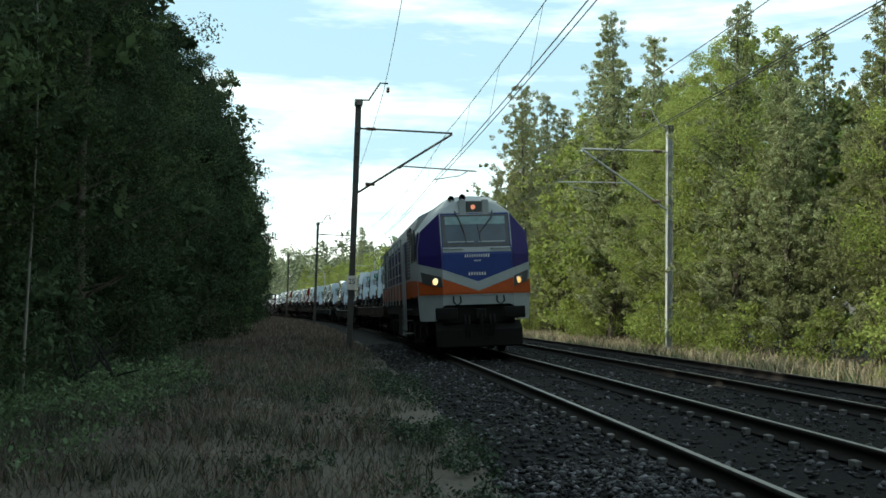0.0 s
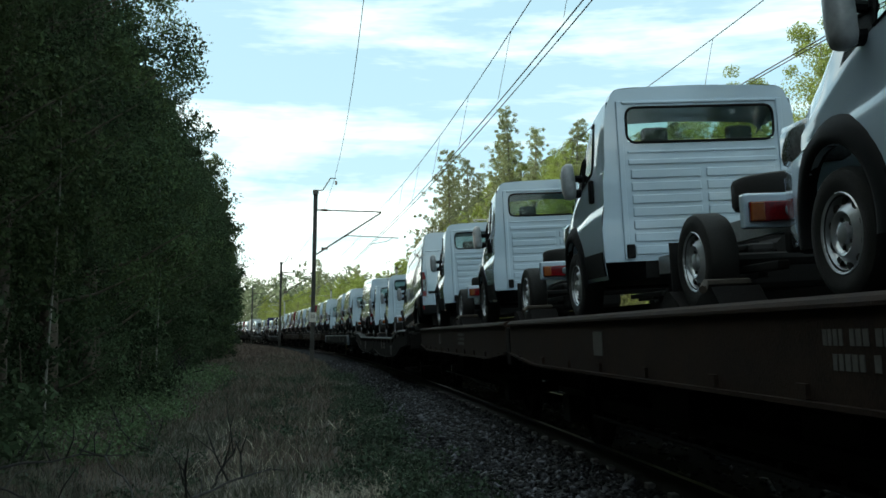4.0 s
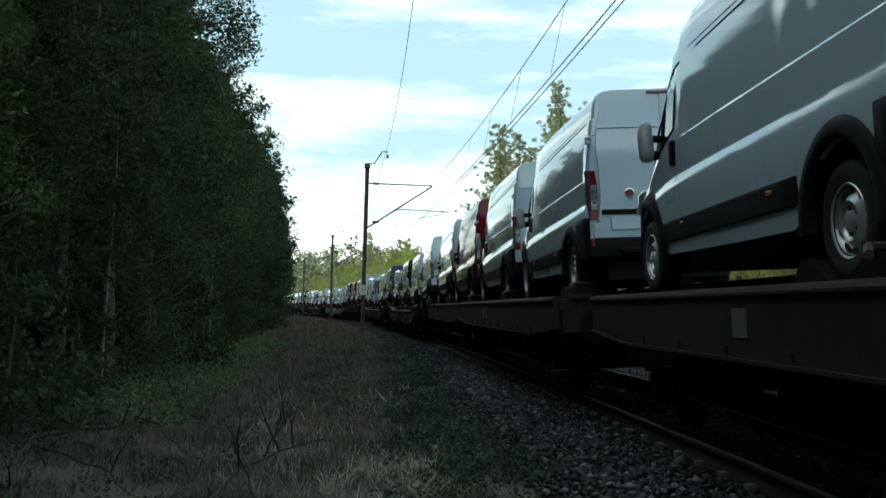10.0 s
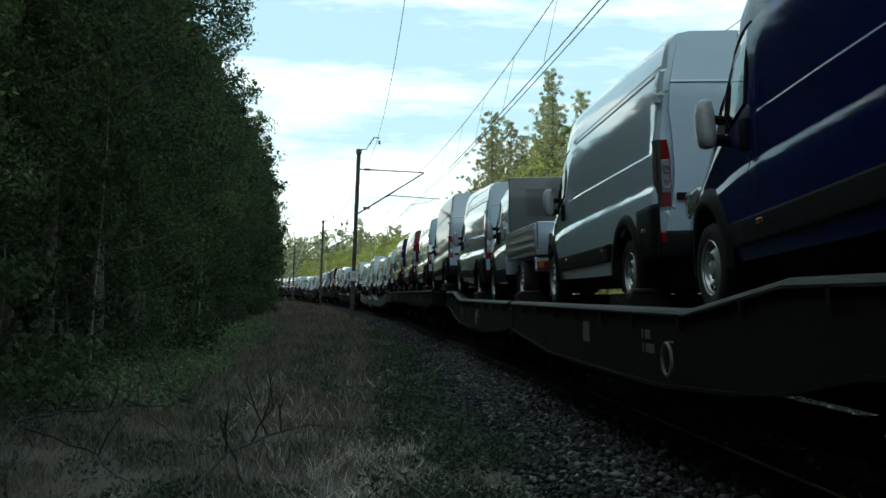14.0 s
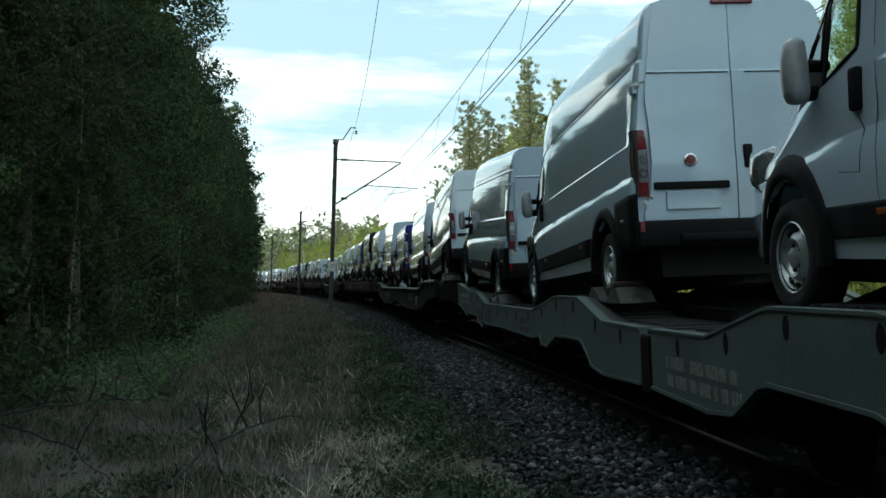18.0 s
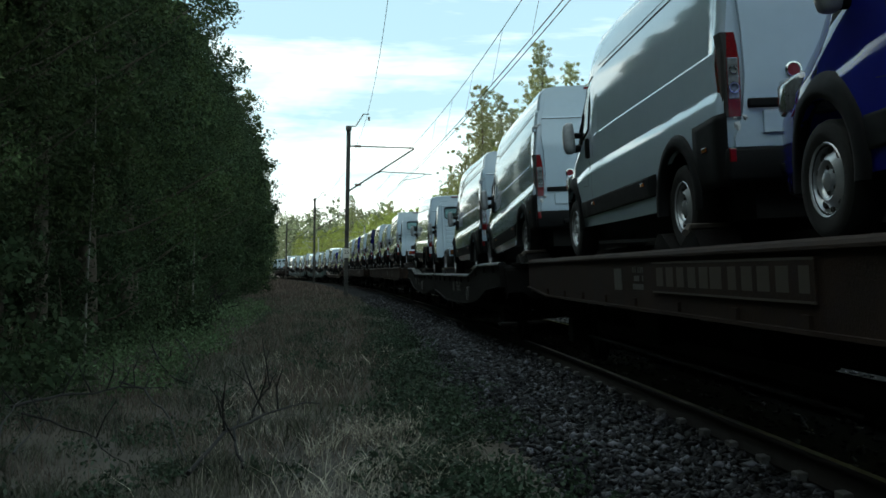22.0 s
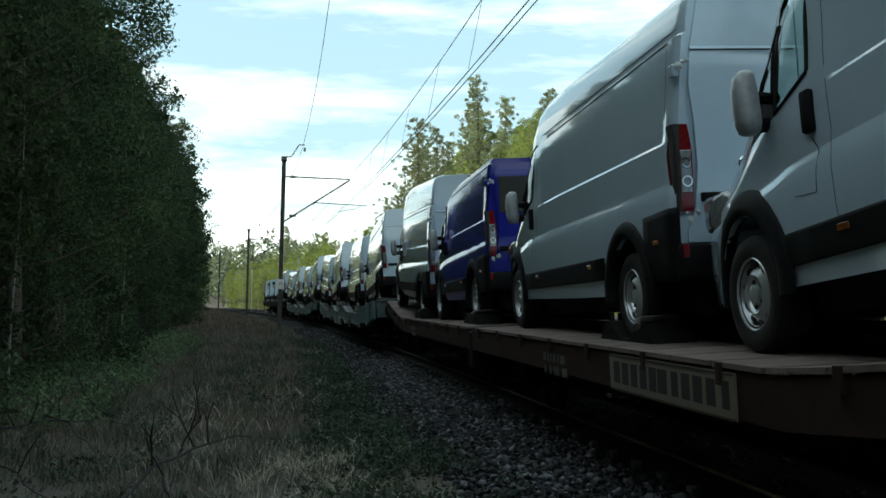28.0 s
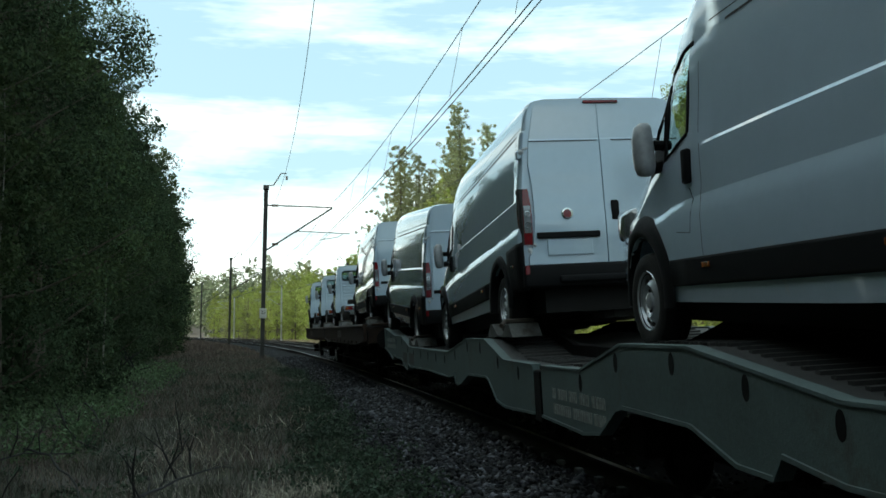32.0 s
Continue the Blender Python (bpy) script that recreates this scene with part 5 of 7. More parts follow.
def tail_light(top, s, w, z0, z1, y0=-0.024):
    """A tall lamp wrapped round the rear corner, leaning in at its head: red, clear with two bulbs, red."""
    h = z1 - z0

    def slab(fa, fb, grow, inner=0.0):
        bm = bmesh.new()
        rings = []
        for f in np.linspace(fa, fb, 7):
            wide = float(np.interp(f, [0, 0.3, 0.72, 1.0], [0.118, 0.125, 0.122, 0.085]))
            wrap = float(np.interp(f, [0, 0.3, 0.72, 0.93, 1.0], [0.075, 0.095, 0.145, 0.095, 0.04]))
            x1 = w + 0.014 - 0.030 * max(0.0, f - 0.6) + grow
            x0 = x1 - wide - grow + inner
            z = z0 + f * h
            rings.append([bm.verts.new(p) for p in ((s * x0, y0 - grow, z), (s * (x1 - 0.030), y0 - grow, z), (s * x1, y0 + 0.035, z), (s * x1, max(wrap - 0.5 * inner, y0 + 0.04), z), (s * x0, 0.10, z))])
        for a, b in zip(rings, rings[1:]):
            for k in range(5):
                bm.faces.new((a[k], a[(k + 1) % 5], b[(k + 1) % 5], b[k]))
        bm.faces.new(rings[0])
        bm.faces.new(rings[-1])
        bmesh.ops.recalc_face_normals(bm, faces=bm.faces)
        return bm

    lamp = part("tail_light", slab(0.0, 1.0, 0.0), M_REDLENS, top, "red and clear tail light")
    part("clear_lens", boxes((min(s * (w - 0.020), s * (w - 0.100)), max(s * (w - 0.020), s * (w - 0.100)), y0 - 0.008, y0 + 0.02, z0 + 0.21 * h, z0 + 0.70 * h), bevel=0.006), M_CLEARLENS, lamp)
    if s < 0:
        part("lamp_edge", slab(0.0, 1.0, 0.002, 0.108), M_SEAM, lamp)
        for f, r in ((0.34, 0.040), (0.55, 0.034)):
            bulb = lathe(bmesh.new(), [(y0 - 0.018, r), (y0 - 0.018, r * 0.72), (y0 - 0.004, r * 0.62)], 14, "y", (s * (w - 0.060), 0, z0 + f * h))
            part("lens_ring", bulb, M_CHROME, lamp)


def scrap(seed, x, y, z, size):
    """A torn scrap of wrapping film left on the body."""
    rng = random.Random(seed)
    bm = bmesh.new()
    for k in range(4):
        a = rng.uniform(0, 6.28)
        c = Vector((x + rng.uniform(-0.5, 0.5) * size, y - 0.004, z + rng.uniform(-0.5, 0.5) * size))
        r = size * rng.uniform(0.25, 0.5)
        ring = [bm.verts.new(c + Vector((math.cos(a + i * 1.257) * r * rng.uniform(0.4, 1.2), -rng.uniform(0.0, 0.02), math.sin(a + i * 1.257) * r * rng.uniform(0.4, 1.2)))) for i in range(5)]
        tip = bm.verts.new(c + Vector((0, -0.02, 0)))
        for i in range(5):
            bm.faces.new((ring[i], ring[(i + 1) % 5], tip))
    return bm


def panel_van(L, H, wb, ro, paint, film, colour, glazed=False):
    top = new("panel_van")
    axles = (ro, ro + wb)
    body, cut, screen, surf, place, roof = van_shell(L, H, axles)
    # rear wall
    zs = [z for z in van_levels(H)]
    pts = [place(0.0, k) for k in range(len(zs))]
    vs = [body.verts.new((w, 0.003, z)) for w, z in pts] + [body.verts.new((-w, 0.003, z)) for w, z in pts[-2::-1]]
    body.faces.new(vs)
    body.normal_update()
    crisp(body, min(GUTTER, H - 0.13) + 0.06)
    b = part("body", body, paint, top)
    part("windscreen", screen, M_GLASS, top, smooth=True)
    part("bulkhead", boxes((-0.86, 0.86, L - 2.42, L - 2.38, 0.5, min(H - 0.4, 2.0))), M_PLASTIC, top)
    part("underbody", boxes((-0.74, 0.74, 0.12, L - 0.35, 0.20, 0.56)), M_UNDER, top)
    part("fuel_tank", boxes((0.10, 0.76, L - 2.75, L - 1.75, 0.13, 0.30), bevel=0.04), M_UNDER, top)
    sw = lathe(bmesh.new(), [(0.10, 0.001), (0.10, 0.22), (0.12, 0.33), (0.21, 0.345), (0.26, 0.30)], 18, "z", (0.1, 0.52, 0))
    part("spare_tyre", sw, M_TYRE, top)
    ex = tube(bmesh.new(), [(0.45, ro - 0.1, 0.22), (0.45, ro + 0.5, 0.20), (0.30, L - 2.9, 0.20)], 0.055, 8)
    part("exhaust_pipe", ex, M_UNDER, top)
    part("silencer", boxes((0.18, 0.62, ro + 0.7, ro + 1.45, 0.12, 0.28), bevel=0.06), M_UNDER, top)
    ax = tube(bmesh.new(), [(-0.8, ro, 0.20), (0.8, ro, 0.20)], 0.06, 8)
    part("rear_axle", ax, M_UNDER, top)
    part("sill_member", boxes((0.70, 0.86, ro + 0.5, ro + wb - 0.5, 0.17, 0.34), bevel=0.02), M_UNDER, top)
    cab_fittings(top, L, H, surf, film, cut)
    mid = [ro + 0.575 + (wb - 1.13) * i / 10 for i in range(11)]

    def strip_z(y):
        lo, hi = 0.515 - 0.016 * y, 0.708 - 0.020 * y
        return [lo + (hi - lo) * f for f in (0, 0.1, 0.5, 0.9, 1.0)]

    for s in (-1, 1):
        st = part("side_strip", side_patch(surf, s, mid, strip_z, 0.016), M_PLASTIC, top, smooth=True) if s < 0 else None
        for f in (0.14, 0.80) if s < 0 else ():
            y = mid[0] + (mid[-1] - mid[0]) * f
            z = strip_z(y)[3] - 0.055
            x = s * (surf(y, z) + 0.02)
            part("marker_lamp", boxes((x - 0.008, x + 0.008, y - 0.050, y + 0.050, z, z + 0.036), bevel=0.005), M_AMBER, st)
        for i, ya in enumerate(axles if s < 0 else ()):
            part("wheel_arch_trim", arch_flare(surf, s, ya, front=i == 1), M_PLASTIC, top, smooth=True)
        corner = [-0.012 + (ro - 0.44) * i / 6 for i in range(7)]
        part("corner_trim", side_patch(surf, s, corner, lambda y: [0.44 + f * (0.955 - 0.44 - 0.055 * y) for f in (0, 0.12, 0.35, 0.6, 0.9, 1)], 0.018), M_PLASTIC, top, smooth=True)
        tail_light(top, s, surf(0.04, 1.25) - 0.004, 0.925, 1.53)
        # rear door leaf, following the tapering flank
        bm = bmesh.new()
        cols = []
        dz = [0.71, 0.78, 0.95, 1.22, 1.30, 1.55, 1.80, 2.0, 2.06, 2.075, H - 0.24, H - 0.12, H - 0.07]
        dz = sorted(z for z in dz if z < H - 0.06)
        for z in dz:
            x1 = max(half_width(z, H) * 0.975 - float(np.interp(z, [0.9, 0.95, 1.5, 1.6], [0.07, 0.125, 0.125, 0.05])), 0.3)
            mid_x = -0.05
            x0 = mid_x + s * 0.006
            x1 = s * x1
            cols.append([(x0, z), (x0 + (x1 - x0) * 0.5, z), (x1, z)])

        def door_y(z):
            return -0.014 - 0.018 * math.sin(math.pi * min(1, max(0, (z - 0.5) / 1.9))) - (0.010 if z < 1.25 else 0.0) + (0.008 if z > 2.065 else 0.0)

        grid = [[bm.verts.new((x, door_y(z), z)) for x, z in c] for c in cols]
        for a, c in zip(grid, grid[1:]):
            for k in range(2):
                bm.faces.new((a[k], a[k + 1], c[k + 1], c[k]))
        for e in [e for e in bm.edges if e.is_boundary]:
            v0, v1 = e.verts
            w0, w1 = (bm.verts.new((v.co.x, 0.002, v.co.z)) for v in (v0, v1))
            bm.faces.new((v0, v1, w1, w0))
        bmesh.ops.recalc_face_normals(bm, faces=bm.faces)
        door = part("rear_door", bm, paint, top)
        shade_sharp(door.data, 22)
        wz = half_width(1.9, H)
        if glazed:
            up = boxes((min(s * 0.08, s * (wz - 0.12)), max(s * 0.08, s * (wz - 0.12)), -0.044, -0.02, 1.50, H - 0.26), bevel=0.012)
            part("rear_window", up, M_SEAM, door)
        else:
            # the pressed crease's shade, laid on as a thin dark strip
            up = boxes((min(s * 0.08, s * (wz - 0.09)), max(s * 0.08, s * (wz - 0.09)), -0.034, -0.02, 2.045, 2.052))
            part("pressed_crease", up, M_SEAM, door)
        hg = boxes((min(s * wz, s * (wz + 0.05)), max(s * wz, s * (wz + 0.05)), -0.03, 0.06, 1.86, 1.95), bevel=0.012)
        part("hinge", hg, paint, door)
        if film and s < 0:
            part("film_scrap", scrap(int(L * 10) + s, s * (wz - 0.01), -0.034, 1.93, 0.085), M_BAG, door, "torn scrap of clear film")
            part("film_scrap", scrap(int(L * 7) + s, s * 0.90, -0.058, 0.885, 0.085), M_BAG, door)
        if s > 0:
            part("door_latch", boxes((0.02, 0.11, -0.055, -0.02, 1.16, 1.38), bevel=0.02), M_PLASTIC, door, smooth=True)
        if s < 0:
            part("reflector", boxes((-0.985, -0.935, -0.066, -0.04, 0.60, 0.70), bevel=0.008), M_REDLENS, top)
            x = -(surf(0.30, 0.72) + 0.022)
            part("corner_marker", boxes((x - 0.006, x + 0.006, 0.26, 0.36, 0.71, 0.745), bevel=0.004), M_AMBER, top)
    part("plate_lip", boxes((-0.83, -0.13, -0.072, -0.030, 0.985, 1.05), bevel=0.012), M_PLASTIC, top)
    part("plate_recess", boxes((-0.72, -0.22, -0.052, -0.03, 0.80, 0.965), bevel=0.006), paint, top)
    bd = bmesh.new()
    lathe(bd, [(-0.028, 0.060), (-0.056, 0.060), (-0.056, 0.047)], 20, "y", (-0.48, 0, 1.245))
    ring = part("badge", bd, M_CHROME, top, "round chrome-ringed badge", smooth=True)
    bd = bmesh.new()
    lathe(bd, [(-0.052, 0.047), (-0.054, 0.001)], 20, "y", (-0.48, 0, 1.245))
    part("badge_centre", bd, M_BADGE, ring)
    part("rear_bumper", boxes((-1.0, 1.0, -0.06, 0.10, 0.46, 0.705), bevel=0.03), M_PLASTIC, top, smooth=True)
    part("bumper_step", boxes((-0.62, 0.62, -0.095, -0.05, 0.50, 0.58), bevel=0.02), M_PLASTIC, top, smooth=True)
    part("brake_light", boxes((-0.20, 0.20, -0.03, 0.05, H - 0.075, H - 0.040), bevel=0.01), M_REDLENS, top)

    def upright_gap(y0, y1, z0, z1):
        gap = bmesh.new()
        zz = [z0 + (z1 - z0) * i / 8 for i in range(9)]
        yy = [y0 + (y1 - y0) * i / 8 for i in range(9)]
        rows = [[gap.verts.new((-(surf(y, z) + 0.003), y + d, z)) for y, z in zip(yy, zz)] for d in (-0.0035, 0.0035)]
        for k in range(8):
            gap.faces.new((rows[0][k], rows[1][k], rows[1][k + 1], rows[0][k + 1]))
        return gap

    def level_gap(z0, z1, y0, y1, half=0.005):
        gap = bmesh.new()
        n = 10
        rows = []
        for d in (-half, half):
            rows.append([gap.verts.new((-(surf(y0 + (y1 - y0) * i / n, z0 + (z1 - z0) * i / n + d) + 0.003), y0 + (y1 - y0) * i / n, z0 + (z1 - z0) * i / n + d)) for i in range(n + 1)])
        for k in range(n):
            gap.faces.new((rows[0][k], rows[1][k], rows[1][k + 1], rows[0][k + 1]))
        return gap

    gz = min(GUTTER, H - 0.13)
    part("door_gap", upright_gap(L - 2.04, L - 1.91, 0.50, gz - 0.07), M_SEAM, top)
    # shade of a pressed panel edge, drawn as a dark line
    part("panel_joint", upright_gap(0.20, 0.20, 1.60, gz - 0.01), M_SEAM, top)
    part("gutter_groove", level_gap(gz + 0.035, gz - 0.085, 0.20, L - 1.95, 0.009), M_SEAM, top)
    part("roof_joint", level_gap(gz + 0.115, gz - 0.005, 0.10, L - 2.0, 0.004), M_SEAM, top)
    flap = bmesh.new()
    loop = [Vector((0, y, z)) for y, z in ((L - 1.63, 0.80), (L - 1.74, 0.79), (L - 1.85, 0.785), (L - 1.855, 0.90), (L - 1.86, 1.0), (L - 1.80, 1.07))]
    for v in loop:
        v.x = -(surf(v.y, v.z) + 0.001)
    tube(flap, loop, 0.003, 4, cap=False)
    part("fuel_flap_gap", flap, M_SEAM, top)
    for s in (-1, 1):
        for ya in axles:
            add_wheel(top, s * 0.885, ya, s)
    return tagged(top, colour, "van")


def cab_wall(H, yc, place_w):
    """The flat rear wall of a chassis cab, with its window opening."""
    bm = bmesh.new()
    zs = [0.50, 0.80, 1.04, 1.25, 1.45, 1.63, 1.71, 1.79, 1.87, 1.95, H - 0.14, H - 0.11, H - 0.07, H - 0.03, H - 0.01, H]
    xs = [-1, -0.72, -0.3, 0.3, 0.72, 1]
    grid = []
    for z in zs:
        w = max(place_w(z), 0.02)
        grid.append([bm.verts.new((w if x == 1 else -w if x == -1 else x * min(1, w / 0.92), yc, z)) for x in xs])
    for j in range(len(zs) - 1):
        for i in range(5):
            if 1.63 <= zs[j] < 1.95 and 1 <= i <= 3:
                continue
            bm.faces.new((grid[j][i], grid[j][i + 1], grid[j + 1][i + 1], grid[j + 1][i]))
    bmesh.ops.remove_doubles(bm, verts=bm.verts, dist=0.001)
    return bm


def chassis_cab(H=2.19, wb=4.035, ro=0.9, fo=0.95, film=True, crew=False):
    L = ro + wb + fo
    back = 1.22 if not crew else 1.85
    yc = ro + wb - back
    top = new("crew_cab_dropside" if crew else "chassis_cab")
    axles = (ro, ro + wb)
    body, cut, screen, surf, place, roof = van_shell(L, H, (ro + wb,), rear_cut=yc)
    paint = M_WHITE_SHADED
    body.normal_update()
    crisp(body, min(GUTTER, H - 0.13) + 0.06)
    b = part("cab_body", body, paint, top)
    wall = part("cab_rear_wall", cab_wall(roof(yc), yc, lambda z: surf(yc, z)), paint, top)
    ribs = boxes(*[(x, x + 0.68, yc - 0.012, yc + 0.002, z, z + 0.085) for z in (0.56, 0.68, 0.80, 0.92, 1.04, 1.16, 1.28) for x in (-0.71, 0.03)], (-0.73, 0.73, yc - 0.016, yc + 0.002, 1.41, 1.46), (-0.73, 0.73, yc - 0.010, yc + 0.002, 1.52, 1.545), bevel=0.008)
    rim = boxes((-0.82, -0.765, yc - 0.018, yc + 0.002, 0.52, H - 0.17), (0.765, 0.82, yc - 0.018, yc + 0.002, 0.52, H - 0.17), (-0.765, 0.765, yc - 0.018, yc + 0.002, H - 0.20, H - 0.17), bevel=0.008)
    part("pressed_rim", rim, paint, wall)
    part("pressed_ribs", ribs, paint, wall)
    part("rear_window", boxes((-0.715, 0.715, yc - 0.006, yc + 0.002, 1.645, 1.945), bevel=0.002), M_GLASS, top)
    seal = bmesh.new()
    loop = []
    for cx, cz, a0 in ((0.645, 1.875, 0), (-0.645, 1.875, 90), (-0.645, 1.705, 180), (0.645, 1.705, 270)):
        loop += [Vector((cx + 0.082 * math.cos(radians(a0 + d)), yc - 0.004, cz + 0.082 * math.sin(radians(a0 + d)))) for d in (0, 30, 60, 90)]
    tube(seal, loop + loop[:1], 0.013, 6, cap=False)
    part("window_seal", seal, M_PLASTIC, top)
    part("windscreen", screen, M_GLASS, top, smooth=True)
    part("cab_floor", boxes((-0.62, 0.62, yc + 0.01, L - 0.35, 0.34, 0.56)), M_UNDER, top)
    cab_fittings(top, L, H, surf, film, cut, 0.27 if not crew else 0.1)
    for s in (-1, 1):
        part("wheel_arch_trim", arch_flare(surf, s, ro + wb, front=True), M_PLASTIC, top, smooth=True)
        ys = [yc + 0.04, yc + 0.2, ro + wb - 0.53]
        part("sill_trim", side_patch(surf, s, ys, [0.375, 0.45, 0.55, 0.60], 0.016), M_PLASTIC, top)
        part("air_vent", boxes((min(s * 0.72, s * 0.80), max(s * 0.72, s * 0.80), yc - 0.035, yc + 0.001, 0.53, 0.66), bevel=0.01), M_PLASTIC, top)
        x = s * 0.46
        rail = beam(bmesh.new(), x - 0.035, x + 0.035, [(0.05, 0.68), (ro + 0.7, 0.66), (yc - 0.4, 0.53), (yc + 0.2, 0.53)], [(0.05, 0.52), (ro + 0.7, 0.50), (yc - 0.4, 0.37), (yc + 0.2, 0.37)])
        part("frame_rail", rail, M_GALV if not crew else M_UNDER, top, "pale grey chassis rail")
        lamp = part("tail_lamp", boxes((s * 0.81 - 0.165, s * 0.81 + 0.165, -0.060, -0.02, 0.525, 0.655), bevel=0.010), M_REDLENS, top, "red, amber and clear tail lamp")
        part("amber_lens", boxes((s * 0.925 - 0.045, s * 0.925 + 0.045, -0.066, -0.04, 0.53, 0.65), bevel=0.008), M_AMBER, lamp)
        bm = lathe(bmesh.new(), [(-0.066, 0.042), (-0.070, 0.036), (-0.070, 0.001)], 14, "y", (s * 0.71, 0, 0.59))
        part("reversing_lens", bm, M_CLEARLENS, lamp)
        add_wheel(top, s * 0.885, axles[1], s)
        add_wheel(top, s * 0.90, axles[0], s)
    part("rear_crossmember", boxes((-1.0, 1.0, -0.02, 0.06, 0.49, 0.71), bevel=0.015), paint, top, "white rear crossmember with lamp recesses")
    for y in (0.9, 1.7, 2.5):
        if y < yc:
            part("crossmember", boxes((-0.43, 0.43, y, y + 0.09, 0.52, 0.62), bevel=0.008), M_UNDER, top)
    bm = bmesh.new()
    tube(bm, [(-0.88, ro, WR), (0.88, ro, WR)], 0.05)
    part("rear_axle", bm, M_UNDER, top)
    bm = bmesh.new()
    tube(bm, [(-0.1, 1.3, 0.45), (-0.1, yc, 0.45)], 0.09, 10)
    part("exhaust_pipe", bm, M_UNDER, top)
    part("fuel_tank", boxes((-0.40, 0.40, ro + 0.45, yc + 0.1, 0.14, 0.50), bevel=0.05), M_UNDER, top)
    part("tow_beam", boxes((-0.62, 0.62, 0.16, 0.26, 0.34, 0.48), bevel=0.02), M_UNDER, top)
    for s in (-1, 1):
        part("leaf_spring", boxes((s * 0.62 - 0.04, s * 0.62 + 0.04, ro - 0.62, ro + 0.62, 0.24, 0.30), (s * 0.62 - 0.04, s * 0.62 + 0.04, ro - 0.3, ro + 0.3, 0.20, 0.24), bevel=0.01), M_UNDER, top)
        part("mud_flap", boxes((s * 0.90 - 0.13, s * 0.90 + 0.13, ro + 0.40, ro + 0.42, 0.14, 0.52)), M_UNDER, top)
    if not crew:
        sp = new("spare_wheel", wheel_meshes()["tyre"])
        sp.parent = top
        sp.matrix_local = pose(-0.50, 0.46, 0.765, 0, 90, 0)
        c = new("rim", wheel_meshes()["rim"])
        c.parent = sp
    else:
        bed = part("load_bed", boxes((-1.0, 1.0, -0.10, yc - 0.12, 0.74, 0.82), bevel=0.01), M_GALV, top)
        for s in (-1, 1):
            side = part("drop_side", boxes((s * 1.0 - 0.02, s * 1.0 + 0.02, -0.10, yc - 0.14, 0.82, 1.22), bevel=0.008), M_SILVER, top, "ribbed silver drop side")
            part("side_rib", boxes(*[(s * 1.02 - 0.012, s * 1.02 + 0.012, -0.10, yc - 0.14, z, z + 0.05) for z in (0.86, 0.98, 1.12)], bevel=0.005), M_SILVER, side)
        part("tailboard", boxes((-0.98, 0.98, -0.14, -0.10, 0.82, 1.24), bevel=0.01), M_SILVER, top)
        part("headboard", boxes((-0.94, 0.94, yc - 0.12, yc - 0.06, 0.82, 2.24), bevel=0.015), M_DARKGREY, top, "dark steel headboard with a mesh")
        mesh = boxes(*[(-0.62, 0.62, yc - 0.135, yc - 0.12, z, z + 0.012) for z in np.arange(1.55, 2.05, 0.05)])
        part("headboard_mesh", mesh, M_SEAM, top)
    colour = "white crew cab pickup with a silver drop-side bed" if crew else "white chassis cab with bare frame rails and a spare wheel"
    return tagged(top, colour, "truck" if crew else "chassis cab"), L


# ---- the wagons: local y runs from the end that leads, away from the camera ----
DECK = 1.33


def deck_profile(kind, n):
    """(y, z) breaks of the deck along a wagon n metres long."""
    if kind == "high":
        return [(0, DECK), (n, DECK)]
    if kind == "flat":
        return [(0, 1.18), (n, 1.18)]
    if kind == "dipped":
        return [(0, 1.28), (2.8, 1.27), (4.5, 1.08), (n - 4.5, 1.08), (n - 2.8, 1.27), (n, 1.28)]
    if kind == "wood":
        return [(0, 1.26), (0.6, 1.24), (2.3, 1.02), (3.9, 0.87), (n - 3.9, 0.87), (n - 2.3, 1.02), (n - 0.6, 1.24), (n, 1.26)]
    h = n / 2
    half = [(0, 1.26), (0.6, 1.25), (2.6, 1.09), (3.8, 1.09), (5.1, 0.89), (h - 5.2, 0.89), (h - 3.6, 1.09), (h - 2.4, 1.09), (h - 1.4, 0.88), (h - 0.1, 0.87)]
    return half + [(n - y, z) for y, z in half[::-1]]


def deck_height(kind, n, y):
    p = deck_profile(kind, n)
    return float(np.interp(y, [a for a, _ in p], [b for _, b in p]))


def beam(bm, x0, x1, tops, bots):
    """A side beam with given top and bottom lines (same y breaks)."""
    rings = []
    for (y, zt), (_, zb) in zip(tops, bots):
        rings.append([bm.verts.new((x0, y, zb)), bm.verts.new((x1, y, zb)), bm.verts.new((x1, y, zt)), bm.verts.new((x0, y, zt))])
    for a, b in zip(rings, rings[1:]):
        for k in range(4):
            bm.faces.new((a[k], a[(k + 1) % 4], b[(k + 1) % 4], b[k]))
    bm.faces.new(rings[0][::-1])
    bm.faces.new(rings[-1])
    bmesh.ops.recalc_face_normals(bm, faces=bm.faces)
    return bm


def kerb(bm, s, X, line, h=0.105):
    """A rounded kerb that runs along the edge of a deck."""
    section = [(X - 0.07, 0.0), (X - 0.07, 0.8 * h), (X - 0.045, h), (X + 0.005, h), (X + 0.050, 0.7 * h), (X + 0.066, 0.33 * h), (X + 0.066, 0.001)]
    rings = [[bm.verts.new((s * x, y, z + dz)) for x, dz in section] for y, z in line]
    n = len(section)
    for a, b in zip(rings, rings[1:]):
        for k in range(n):
            bm.faces.new((a[k], a[(k + 1) % n], b[(k + 1) % n], b[k]))
    bm.faces.new(rings[0])
    bm.faces.new(rings[-1][::-1])
    bmesh.ops.recalc_face_normals(bm, faces=bm.faces)
    return bm


